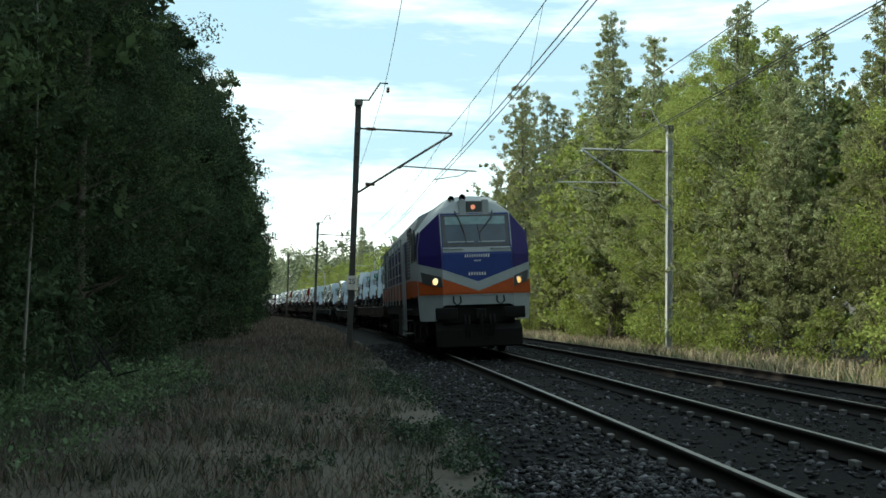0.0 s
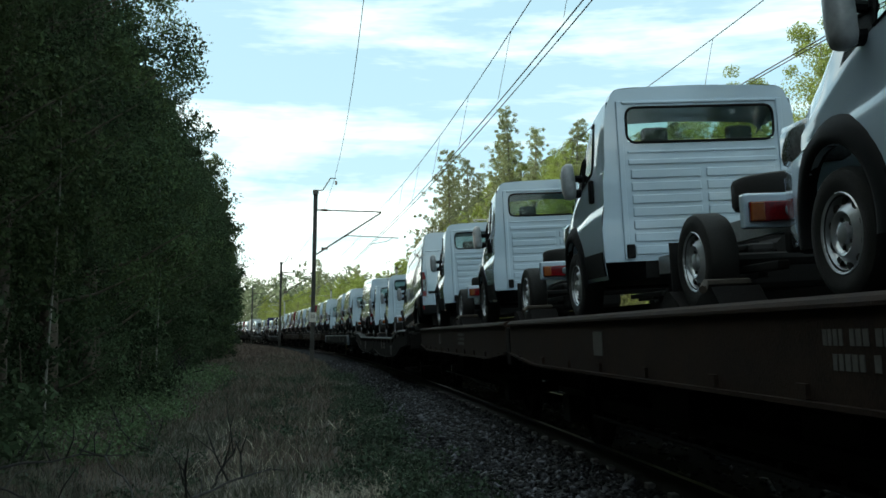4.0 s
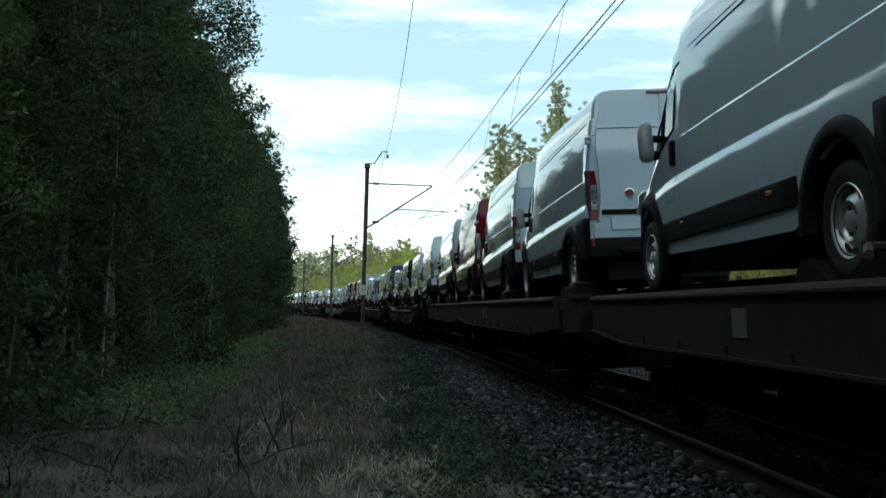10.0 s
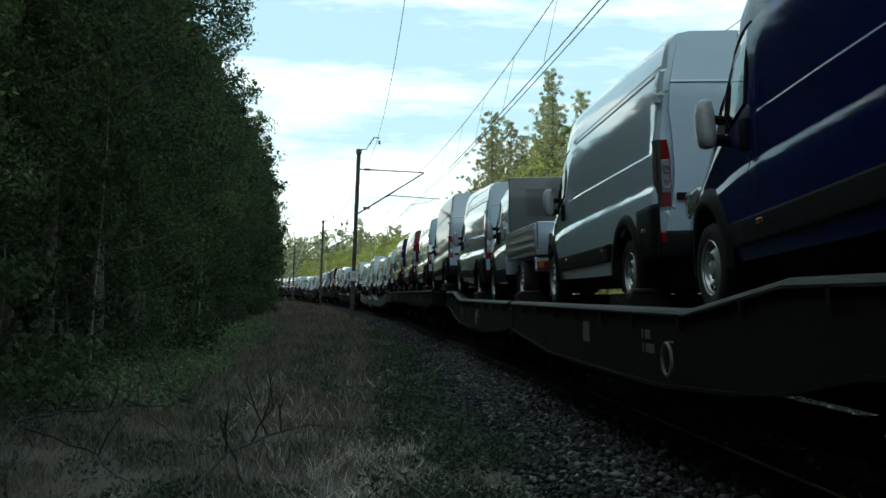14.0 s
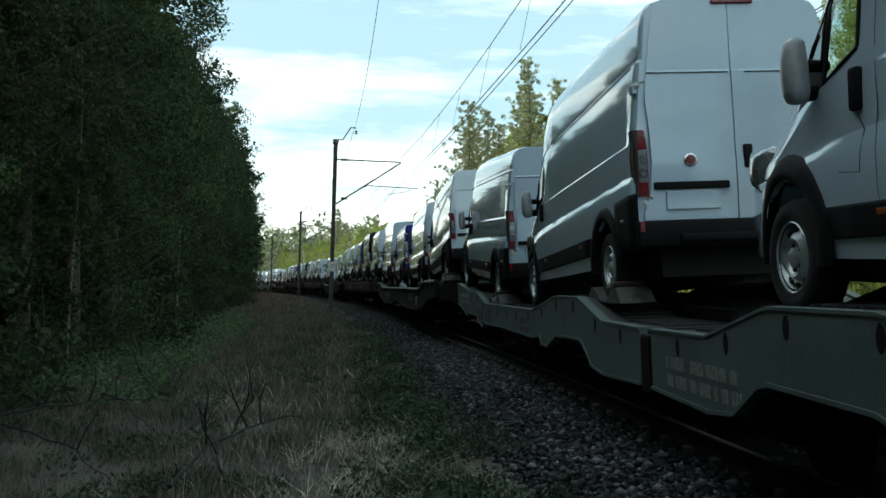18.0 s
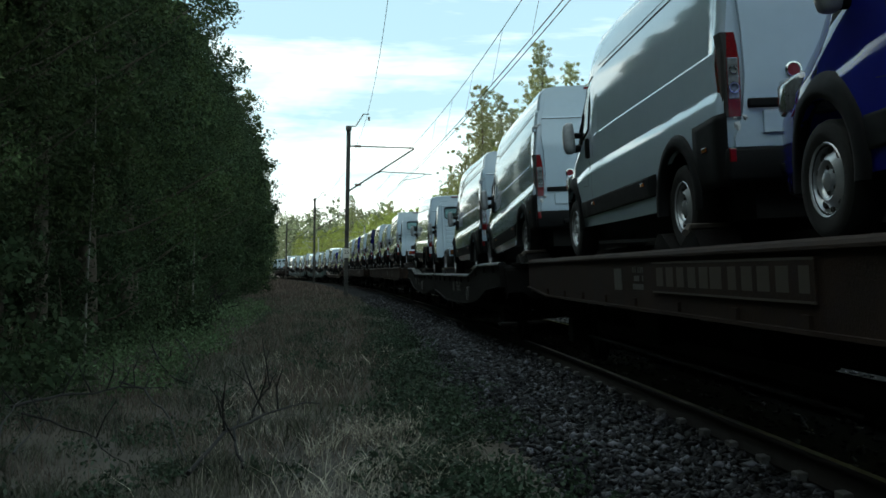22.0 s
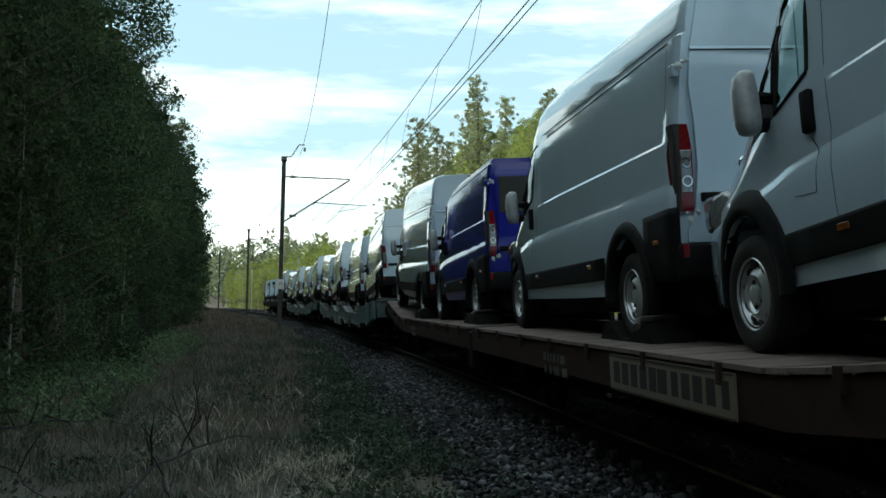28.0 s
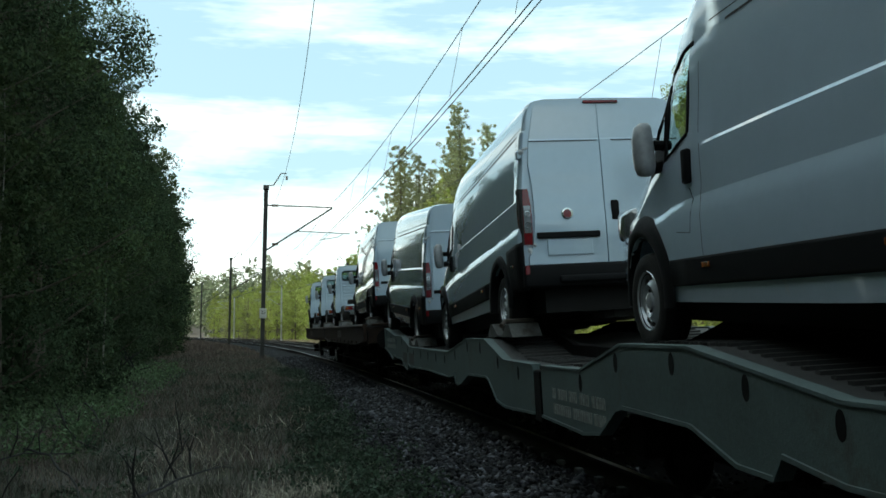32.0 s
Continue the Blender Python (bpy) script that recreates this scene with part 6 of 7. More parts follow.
def rail_wheelset(top, y, r=0.42):
    bm = bmesh.new()
    for s in (-1, 1):
        lathe(bm, [(s * 0.70, r + 0.03), (s * 0.72, r + 0.03), (s * 0.73, r), (s * 0.83, r - 0.006), (s * 0.83, r - 0.07), (s * 0.78, r - 0.09), (s * 0.78, 0.12), (s * 0.83, 0.1), (s * 0.83, 0.001)], 24)
    tube(bm, [(-0.72, 0, 0), (0.72, 0, 0)], 0.08)
    w = part("wheelset", bm, M_BLACKSTEEL, top, "steel wheelset with shiny treads")
    w.location = (0, y, r)
    shade_sharp(w.data, 40)
    return w


def bars(x, y0, y1, z0, z1, rows, rng, fill=0.72):
    """Stencilled writing, as plain bars on the flank at x."""
    bm = bmesh.new()
    h = (z1 - z0) / (rows * 1.5)
    for r in range(rows):
        z = z1 - (r + 0.75) * (z1 - z0) / rows
        y = y0
        while y < y1 - h * 0.3:
            w = h * rng.uniform(0.35, 0.65)
            if rng.random() < fill:
                box(bm, x - 0.002, x + 0.003, y, min(y + w, y1), z - h / 2, z + h / 2)
            y += w + h * 0.22
    return bm


def wagon(kind, n, steel, deckmat, label, seed, sign=False):
    rng = random.Random(seed)
    top = new("car_transport_wagon")
    g = 0.32
    prof = deck_profile(kind, n)
    X = 1.36
    units = [(g, n / 2 - 0.16), (n / 2 + 0.16, n - g)]
    for ua, ub in units:
        brk = sorted({ua, ub, *[y for y, _ in prof if ua < y < ub], *np.linspace(ua, ub, 9), *[q for e in (1.2, 1.7, 2.1, 3.4, 4.0, 4.4, 4.5) for q in (ua + e, ub - e) if kind == "green"]})
        tops = [(y, deck_height(kind, n, y)) for y in brk]
        um = (ua + ub) / 2
        bots = []
        for y, zt in tops:
            f = abs(y - um) / ((ub - ua) / 2)
            if kind in ("high", "flat"):
                d = 0.44 if f < 0.93 else 0.34
            elif kind == "dipped":
                outer = min(y, n - y)
                d = zt - max(float(np.interp(outer, [0, 1.6, 3.07, 5.4], [1.0, 0.95, 0.69, 0.56])), float(np.interp(abs(y - n / 2), [0, 1.6, 3.0], [0.74, 0.66, 0.56])))
            elif kind == "wood":
                d = 0.26
            else:
                d = float(np.interp(min(y - ua, ub - y), [0, 1.2, 1.7, 2.1, 3.4, 4.0, 4.4, 4.5, 7.0], [0.42, 0.46, 0.52, 0.40, 0.42, 0.50, 0.46, 0.33, 0.30]))
            bots.append((y, zt - d))
        for s in (-1, 1):
            bm = bmesh.new()
            lift = {"green": 0.0, "dipped": 0.015}.get(kind, -0.012)
            beam(bm, s * X - 0.035, s * X + 0.035, [(y, z + lift) for y, z in tops], bots)
            sill = part("side_beam", bm, steel, top)
            if kind != "wood":
                bm = bmesh.new()
                if kind == "green":
                    beam(bm, min(s * (X - 0.05), s * (X + 0.045)), max(s * (X - 0.05), s * (X + 0.045)), [(y, z + lift + 0.02) for y, z in tops], [(y, z + lift + 0.001) for y, z in tops])
                    part("top_flange", bm, steel, sill)
                else:
                    kerb(bm, s, X, [(y, z + lift) for y, z in tops], 0.06)
                    part("kerb", bm, steel if kind == "high" else M_KERB, sill, "worn steel kerb along the deck")
                bm = bmesh.new()
                w = 0.05 if kind == "green" else 0.07
                beam(bm, min(s * (X - 0.05), s * (X + w)), max(s * (X - 0.05), s * (X + w)), [(y, z + 0.0) for y, z in bots], [(y, z - 0.025) for y, z in bots])
                part("bottom_flange", bm, steel, sill)
            step = 0.95 if kind == "green" else 1.2
            y = ua + 0.6
            rb = bmesh.new()
            while y < ub - 0.3 and s < 0:
                zt = deck_height(kind, n, y)
                if kind == "green":
                    # dark oval lashing slots in the upper edge
                    ring = [(s * (X + 0.037), y + 0.042 * math.cos(a), zt - 0.09 + 0.07 * math.sin(a)) for a in np.linspace(0, 2 * math.pi, 13)[:-1]]
                    lip = [rb.verts.new(p) for p in ring]
                    mid = [rb.verts.new((s * (X + 0.030), p[1], p[2])) for p in ring]
                    rb.faces.new(lip)
                    for k in range(12):
                        rb.faces.new((lip[k], lip[(k + 1) % 12], mid[(k + 1) % 12], mid[k]))
                elif kind in ("high", "flat"):
                    box(rb, s * (X + 0.03) - 0.03, s * (X + 0.03) + 0.03, y, y + 0.11, zt - 0.43, zt - 0.36)
                else:
                    box(rb, s * (X + 0.04) - 0.03, s * (X + 0.04) + 0.03, y, y + 0.05, zt - 0.09, zt + 0.03)
                y += step * rng.uniform(0.9, 1.1)
            if s < 0:
                ob = part("slotting", rb, M_BLACKSTEEL, sill) if kind == "green" else part("stiffening", rb, steel, sill)
                tagged(ob, "dark oval lashing slots" if kind == "green" else "small steel stiffeners", kind="stuff")
            else:
                rb.free()
        # deck
        bm = bmesh.new()
        beam(bm, -X + 0.06, X - 0.06, tops, [(y, z - 0.07) for y, z in tops])
        part("deck", bm, deckmat, top)
        if kind in ("green", "dipped", "high", "flat"):
            for s in (-1, 1):
                bm = bmesh.new()
                y = ua + 0.1
                while y < ub - 0.2:
                    z = deck_height(kind, n, y)
                    box(bm, s * 0.88 - 0.26, s * 0.88 + 0.26, y, y + 0.045, z, z + 0.022)
                    y += 0.14
                tagged(part("grip_strip", bm, M_DECKSTEEL, top), "ribbed steel wheel track", kind="stuff")
        else:
            for i, y in enumerate(np.arange(ua + 0.05, ub - 0.3, 0.62)):
                za, zb = deck_height(kind, n, y), deck_height(kind, n, y + 0.58)
                bm = bmesh.new()
                beam(bm, -X - 0.05, X + 0.05, [(y, za + 0.03), (y + 0.58, zb + 0.03)], [(y, za + 0.001), (y + 0.58, zb + 0.001)])
                part("plank", bm, M_DECKWOOD, top)
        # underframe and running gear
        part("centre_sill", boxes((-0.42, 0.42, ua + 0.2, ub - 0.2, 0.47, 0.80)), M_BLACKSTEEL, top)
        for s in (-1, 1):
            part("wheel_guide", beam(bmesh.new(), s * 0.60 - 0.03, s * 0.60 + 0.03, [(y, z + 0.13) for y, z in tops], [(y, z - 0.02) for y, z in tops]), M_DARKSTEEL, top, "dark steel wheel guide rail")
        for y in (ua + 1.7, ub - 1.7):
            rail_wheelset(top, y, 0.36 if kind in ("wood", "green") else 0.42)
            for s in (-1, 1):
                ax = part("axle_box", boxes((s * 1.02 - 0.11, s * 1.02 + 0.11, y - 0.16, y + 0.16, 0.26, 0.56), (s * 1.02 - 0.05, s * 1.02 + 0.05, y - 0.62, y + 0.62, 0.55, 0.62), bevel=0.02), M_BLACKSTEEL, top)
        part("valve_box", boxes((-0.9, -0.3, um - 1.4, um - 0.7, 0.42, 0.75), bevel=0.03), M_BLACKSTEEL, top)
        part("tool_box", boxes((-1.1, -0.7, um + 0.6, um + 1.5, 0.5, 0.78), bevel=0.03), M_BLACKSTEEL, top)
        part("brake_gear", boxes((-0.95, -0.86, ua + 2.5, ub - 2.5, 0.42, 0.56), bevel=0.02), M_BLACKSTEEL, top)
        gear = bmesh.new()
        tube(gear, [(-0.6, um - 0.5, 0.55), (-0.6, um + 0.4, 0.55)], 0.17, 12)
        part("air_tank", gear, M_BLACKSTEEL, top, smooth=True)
        bm = bmesh.new()
        tube(bm, [(-1.15, ua + 3.0, 0.42), (-1.15, ub - 3.0, 0.42)], 0.018)
        part("brake_rod", bm, M_DARKSTEEL, top)
        # plates and stencils
        zc = deck_height(kind, n, um)
        xf = -X - 0.038
        for k in range(1):
            y = um + rng.uniform(-3.0, 2.0)
            w = rng.choice([0.35, 0.5, 0.8])
            z = deck_height(kind, n, y) - 0.16
            tagged(part("stencil", bars(xf, y, y + w, z - 0.12, z + 0.10, rng.choice([2, 3]), rng), M_LABEL_DIM, top), kind="stuff")
            tagged(top.children[-1], "faded stencilled lettering", kind="stuff")
        y = um + rng.uniform(0.5, 2.2)
        if kind != "wood":
            part("data_plate", boxes((xf - 0.006, xf + 0.004, y, y + 0.28, zc - 0.30, zc - 0.10)), M_LABEL_DIM, top)
        if kind == "dipped":
            bm = bmesh.new()
            loop = [(xf - 0.05, um - 1.9 + 0.12 * math.cos(2 * math.pi * k / 16), zc - 0.30 + 0.12 * math.sin(2 * math.pi * k / 16)) for k in range(17)]
            tube(bm, loop, 0.014, 6, cap=False)
            tube(bm, [(xf - 0.05, um - 1.9, zc - 0.18), (xf + 0.03, um - 1.9, zc - 0.18)], 0.014, 6)
            part("brake_wheel", bm, M_CLIP, top, "pale round brake hand wheel")
    if sign:
        y = n / 4 - 3.2 if seed != 50 else 0.75 * n - 3.6
        z = deck_height(kind, n, y) - 0.17
        if kind == "wood":
            y = 4.4
            z = deck_height(kind, n, y) - 0.14
        LB = 2.1 if kind == "wood" else 3.1
        bd = part("lettered_board", boxes((-X - 0.055, -X - 0.038, y, y + LB, z - 0.13, z + 0.12)), M_SIGN if kind == "wood" else M_BROWN, top, "lettered board with a row of plain bars")
        for k, q in enumerate((0.5, 0.66, 0.7, 0.66, 0.56, 0.86, 0.7, 0.66, 0.66, 0.7, 0.7)):
            ya = y + 0.06 + k * (LB - 0.1) / 11
            part("letter_bar", boxes((-X - 0.058, -X - 0.053, ya, ya + q * (LB - 0.1) / 11, z - 0.075, z + 0.075)), M_SEAM if kind == "wood" else M_CREAM, bd)
        part("board_rim", boxes((-X - 0.058, -X - 0.05, y, y + LB, z + 0.105, z + 0.12), (-X - 0.058, -X - 0.05, y, y + LB, z - 0.13, z - 0.115)), M_CREAM, bd)
    # ends: headstock, buffers, coupling, corner posts with a handle
    for y, d in ((0, -1), (n, 1)):
        ye = g if y == 0 else n - g
        ze = deck_height(kind, n, ye)
        part("headstock", boxes((-1.32, 1.32, min(ye, ye - d * 0.12), max(ye, ye - d * 0.12), ze - 0.42, ze - 0.02), bevel=0.015), steel, top)
        for s in (-1, 1):
            bm = lathe(bmesh.new(), [(ye, 0.10), (ye + d * 0.22, 0.10), (ye + d * 0.22, 0.22), (ye + d * 0.27, 0.24), (ye + d * 0.28, 0.001)], 16, "y", (s * 0.875, 0, 1.0))
            part("buffer", bm, M_BLACKSTEEL, top)
            bm = bmesh.new()
            x = s * 1.30
            tube(bm, [(x, ye, ze - 0.5), (x, ye + d * 0.06, ze - 0.5), (x, ye + d * 0.06, ze - 0.12), (x, ye, ze - 0.12)], 0.013, 6)
            part("grab_handle", bm, M_DARKSTEEL, top)
            part("step", boxes((x - 0.14, x + 0.14, ye - 0.15, ye + 0.15, ze - 0.90, ze - 0.87)), M_DARKSTEEL, top)
        part("end_flap", boxes((-1.2, 1.2, ye - 0.05, ye + 0.05, ze, ze + 0.05), bevel=0.01), steel, top, "folded loading flap")
    if kind == "flat":
        for y0, y1 in ((g + 0.01, 1.55), (n - 1.55, n - g - 0.01)):
            ep = part("end_plate", boxes((-X - 0.075, -X - 0.038, y0, y1, 0.74, 1.19), bevel=0.01), M_ENDPLATE, top, "blue-grey end plate")
            part("data_plate", boxes((-X - 0.082, -X - 0.076, y0 + 0.3, y0 + 0.85, 1.00, 1.13)), M_LABEL_DIM, ep)
        bm = bmesh.new()
        tube(bm, [(-X - 0.09, 1.72, 0.80), (-X - 0.11, 1.74, 0.62), (-X - 0.05, 1.76, 0.52), (-X + 0.02, 1.76, 0.56)], 0.026, 7)
        part("release_handle", bm, M_YELLOWPLATE, top, "dull yellow release handle")
    if kind == "green":
        y = n / 2 - 6.9
        yp = part("lettered_plate", boxes((-X - 0.062, -X - 0.040, y, y + 0.75, 0.42, 0.80), bevel=0.006), M_YELLOWPLATE, top, "dull yellow plate with dark lettering bars")
        part("lettering", bars(-X - 0.064, y + 0.08, y + 0.68, 0.44, 0.80, 1, rng, 1.0), M_SEAM, yp)
        for ya, yb in ((n - 2.6, n - 0.9), (n / 2 - 2.0, n / 2 - 0.5)):
            z = deck_height(kind, n, yb) - 0.24
            st = tagged(part("stencil", bars(-X - 0.038, ya, yb, z - 0.13, z + 0.13, 2, rng, 0.8), M_STENCIL, top), kind="stuff")
            tagged(st, "faded stencilled lettering", kind="stuff")
        for ya in (n - 4.6, n - 5.6):
            part("data_plate", boxes((-X - 0.044, -X - 0.034, ya, ya + 0.6, 0.60, 0.80)), M_LABEL_DIM, top)
        if seed == 55:
            part("end_panel", boxes((-X - 0.060, -X - 0.037, 1.0, 2.15, 0.70, 1.17), bevel=0.008), M_TEAL, top, "teal painted end panel")
    part("middle_post", boxes((-1.40, -1.26, n / 2 - 0.13, n / 2 + 0.13, deck_height(kind, n, n / 2) - 0.5, deck_height(kind, n, n / 2) - 0.03), bevel=0.02), M_DARKSTEEL, top)
    return tagged(top, label, "wagon", group="wagons of the train")


def chock(kind):
    """A wheel chock: a steel wedge tray with a wooden bar, or a plain wedge."""
    top = new("wheel_chock")
    bm = bmesh.new()
    prof = [(-0.62, 0.0), (-0.46, 0.15), (-0.36, 0.15), (-0.12, 0.02), (0.12, 0.02), (0.36, 0.15), (0.46, 0.15), (0.62, 0.0)]
    vs = [[bm.verts.new((x, y, z)) for y, z in prof] for x in (-0.17, 0.17)]
    for k in range(len(prof) - 1):
        bm.faces.new((vs[0][k], vs[0][k + 1], vs[1][k + 1], vs[1][k]))
    bm.faces.new(vs[0])
    bm.faces.new(vs[1][::-1])
    part("tray", bm, M_TRAY if kind else M_DARKSTEEL, top, "folded steel wheel tray")
    bm = bmesh.new()
    tube(bm, [(-0.28, -0.60, 0.13), (-0.20, -0.44, 0.175), (0.15, -0.34, 0.175)], 0.028, 6)
    part("bar", bm, M_WOOD, top, "weathered wooden securing bar")
    return tagged(top, "steel wheel chock tray with a dark wooden bar under a tyre", "wheel chock", group="chocks on the wagon decks")


# ---- the locomotive: its leading face at y = 0 ----
def locomotive():
    top = new("diesel_locomotive")
    W, LEN = 1.40, 17.4

    def face_y(z):
        return float(np.interp(z, [0.5, 1.5, 2.4, 3.45, 3.8], [0.12, 0.0, 0.05, 0.40, 0.75]))

    def facet(x, z):
        """The nose: a flat middle and two corners swept back."""
        return face_y(z) + max(0.0, abs(x) - 0.85) * 1.35

    def plate(name, pts, mat, out, label="", parent=top, thick=0.03):
        bm = bmesh.new()
        bm.faces.new([bm.verts.new((x, 0, z)) for x, z in pts])
        # fold it along the nose's own edges
        for co, no in [((0, 0, z), (0, 0, 1)) for z in (1.5, 2.05, 2.4, 2.6, 3.02, 3.44)] + [((x, 0, 0), (1, 0, 0)) for x in (-0.85, 0.85)]:
            bmesh.ops.bisect_plane(bm, geom=bm.verts[:] + bm.edges[:] + bm.faces[:], plane_co=co, plane_no=no, dist=0.0005)
        rim = [e for e in bm.edges if e.is_boundary]
        for v in bm.verts:
            v.co.y = facet(v.co.x, v.co.z) - out
        for e in rim:
            v0, v1 = e.verts
            w0, w1 = (bm.verts.new((v.co.x, v.co.y + thick, v.co.z)) for v in (v0, v1))
            bm.faces.new((v0, v1, w1, w0))
        bmesh.ops.recalc_face_normals(bm, faces=bm.faces)
        return part(name, bm, mat, parent, label)

    # cab shell: half outlines (x, z) at the nose and behind it
    def outline(w, zt):
        return [(w, 1.42), (w, 2.05), (w, 2.60), (w * 0.965, 3.02), (0.86, zt - 0.30), (0.50, zt - 0.04), (0, zt)]

    nose = [(1.38, 1.42), (1.38, 2.05), (1.375, 2.60), (1.30, 3.02), (0.85, 3.44), (0.50, 3.72), (0, 3.76)]
    back = outline(1.42, 3.98)
    bm = bmesh.new()
    rings = []
    mids = [(0.85, 1.42), (0.85, 2.05), (0.85, 2.60), (0.85, 3.02)]
    for sgn in (1, -1):
        front = [[bm.verts.new((sgn * x, facet(x, z), z)) for x, z in nose],
                 [bm.verts.new((sgn * (0.98 * x + 0.02 * q[0]), max(facet(x, z) + 0.55, 1.25), z + 0.75 * (q[1] - z))) for (x, z), q in zip(nose, back)],
                 [bm.verts.new((sgn * x, 2.68, z)) for x, z in back]]
        for a, b in zip(front, front[1:]):
            for k in range(len(a) - 1):
                bm.faces.new((a[k], b[k], b[k + 1], a[k + 1]))
        mv = [bm.verts.new((sgn * x, facet(x, z), z)) for x, z in mids]
        for k in range(3):
            bm.faces.new((front[0][k], front[0][k + 1], mv[k + 1], mv[k]))
        bm.faces.new((front[0][3], front[0][4], mv[3]))
        cv = [bm.verts.new((0, facet(0, z), z)) for z in (1.42, 2.05, 2.60, 3.02, 3.44)]
        for k in range(3):
            bm.faces.new((mv[k], mv[k + 1], cv[k + 1], cv[k]))
        bm.faces.new((mv[3], front[0][4], cv[4], cv[3]))
        bm.faces.new((front[0][4], front[0][5], front[0][6], cv[4]))
    bmesh.ops.remove_doubles(bm, verts=bm.verts, dist=0.001)
    bmesh.ops.recalc_face_normals(bm, faces=bm.faces)
    cab = part("cab", bm, M_LGREY, top, "pale grey cab shell")
    shade_sharp(cab.data, 18)
    # livery on the face
    plate("blue_face", [(-0.85, 2.06), (0, 1.75), (0.85, 2.06), (0.83, 3.42), (-0.83, 3.42)], M_LBLUE, 0.012, "deep blue face panel")
    for s in (-1, 1):
        plate("violet_flank", [(s * 0.86, 2.06), (s * 1.37, 2.22), (s * 1.365, 2.60), (s * 1.29, 3.02), (s * 0.86, 3.42)], M_LDBLUE, 0.02, "violet-blue corner panel")
        plate("grey_edge", [(s * 0.835, 2.62), (s * 0.868, 2.62), (s * 0.868, 3.40), (s * 0.835, 3.40)], M_LGREY, 0.02)
        plate("orange_band", [(0.0, 1.45), (s * 0.85, 1.45), (s * 0.85, 1.83), (0.0, 1.52)], M_LORANGE, 0.008, "orange band")
        plate("orange_corner", [(s * 0.855, 1.45), (s * 1.375, 1.45), (s * 1.375, 1.80), (s * 0.855, 1.66)], M_LORANGE, 0.008, "orange corner band")
        plate("grey_chevron", [(0.0, 1.525), (s * 0.85, 1.84), (s * 0.85, 2.055), (0.0, 1.745)], M_LGREY, 0.014, "grey chevron")
        plate("grey_chevron_corner", [(s * 0.855, 1.84), (s * 1.37, 2.02), (s * 1.37, 2.215), (s * 0.855, 2.055)], M_LGREY, 0.012)
        pod = plate("headlight_pod", [(s * 0.86, 1.62), (s * 1.29, 1.74), (s * 1.32, 2.02), (s * 0.88, 1.87)], M_LDARK, 0.03, "black headlight surround", thick=0.05)
        x, z, r = s * 1.0, 1.765, 0.078
        ang = radians(-53.5) if s < 0 else radians(53.5)
        mat = M_LAMP if s < 0 else M_LAMP_WARM
        for nm, prof, mt in (("lamp_rim", [(0.0, r + 0.016), (-0.03, r + 0.016), (-0.03, r)], M_CHROME), ("lamp_lens", [(-0.012, r), (-0.03, r * 0.6), (-0.034, 0.001)], mat)):
            bm = lathe(bmesh.new(), prof, 20, "y")
            bm.transform(pose(x, facet(x, z) - 0.032, z, 0, 0, math.degrees(ang) * 0.6))
            part(nm, bm, mt, pod, "lit headlamp" if nm == "lamp_lens" else "", smooth=True)
        # side of the cab
        bm = bmesh.new()
        q = [[bm.verts.new((s * (x + 0.006), y, z)) for z in zz] for x, y, zz in ((1.385, 0.80, (1.43, 1.80)), (1.40, 1.5, (1.43, 1.83)), (1.424, 2.66, (1.43, 1.86)))]
        for a, b in zip(q, q[1:]):
            bm.faces.new((a[0], b[0], b[1], a[1]))
        part("side_orange", bm, M_LORANGE, top, "faded orange cab side")
        bm = bmesh.new()
        v = [bm.verts.new((s * (x + 0.007), y, z)) for x, y, z in ((1.383, 0.80, 2.22), (1.386, 0.98, 2.36), (1.40, 1.15, 2.60), (1.35, 0.95, 3.0), (1.31, 0.90, 3.02))]
        bm.faces.new(v)
        part("side_violet", bm, M_LDBLUE, top)
        win = part("cab_side_window", boxes((s * 1.40 - 0.02, s * 1.40 + 0.02, 1.32, 2.05, 2.36, 3.05), bevel=0.015), M_SEAM, top, "dark cab side window")
        for ya in (1.25, 2.05):
            part("window_frame", boxes((s * 1.415 - 0.015, s * 1.415 + 0.015, ya, ya + 0.07, 2.30, 3.10), bevel=0.006), M_LDARK, win)
        # deep corner skirt
        plate("corner_skirt", [(s * 0.855, 1.42), (s * 1.37, 1.42), (s * 1.33, 0.82), (s * 0.99, 0.82), (s * 0.90, 1.05), (s * 0.855, 1.16)], M_LGREY, -0.02, "pale grey corner skirt", thick=0.35)
        plate("skirt_panel", [(0.0, 1.42), (s * 0.85, 1.42), (s * 0.85, 1.17), (s * 0.78, 1.20), (0.0, 1.20)], M_LGREY, -0.02, thick=0.12)
    # windscreen with frame, wipers and grab bars
    plate("windscreen_frame", [(-0.80, 2.60), (0.80, 2.60), (0.81, 3.38), (-0.81, 3.38)], M_LDARK, 0.022)
    # opaque pane; the reflected sky is put into its colour
    ws = plate("windscreen", [(-0.73, 2.66), (0.73, 2.66), (0.74, 3.34), (-0.74, 3.34)], material("windscreen_glass", (0.040, 0.062, 0.090), 0.12, vary=0.35, scale=1.5, spec=0.3), 0.030, "tinted one-piece windscreen", thick=0.008)
    plate("sun_blind", [(-0.725, 3.14), (0.725, 3.14), (0.735, 3.335), (-0.735, 3.335)], material("blind_strip", (0.12, 0.2, 0.22), 0.3, spec=0.3), 0.034, "pale green sun strip", ws, 0.003)
    for k in range(2):
        plate("dash_edge", [(-0.69 + k * 0.75, 2.70), (-0.05 + k * 0.75, 2.70), (-0.05 + k * 0.75, 2.725), (-0.69 + k * 0.75, 2.725)], M_LGREY, 0.034, "", ws, 0.003)
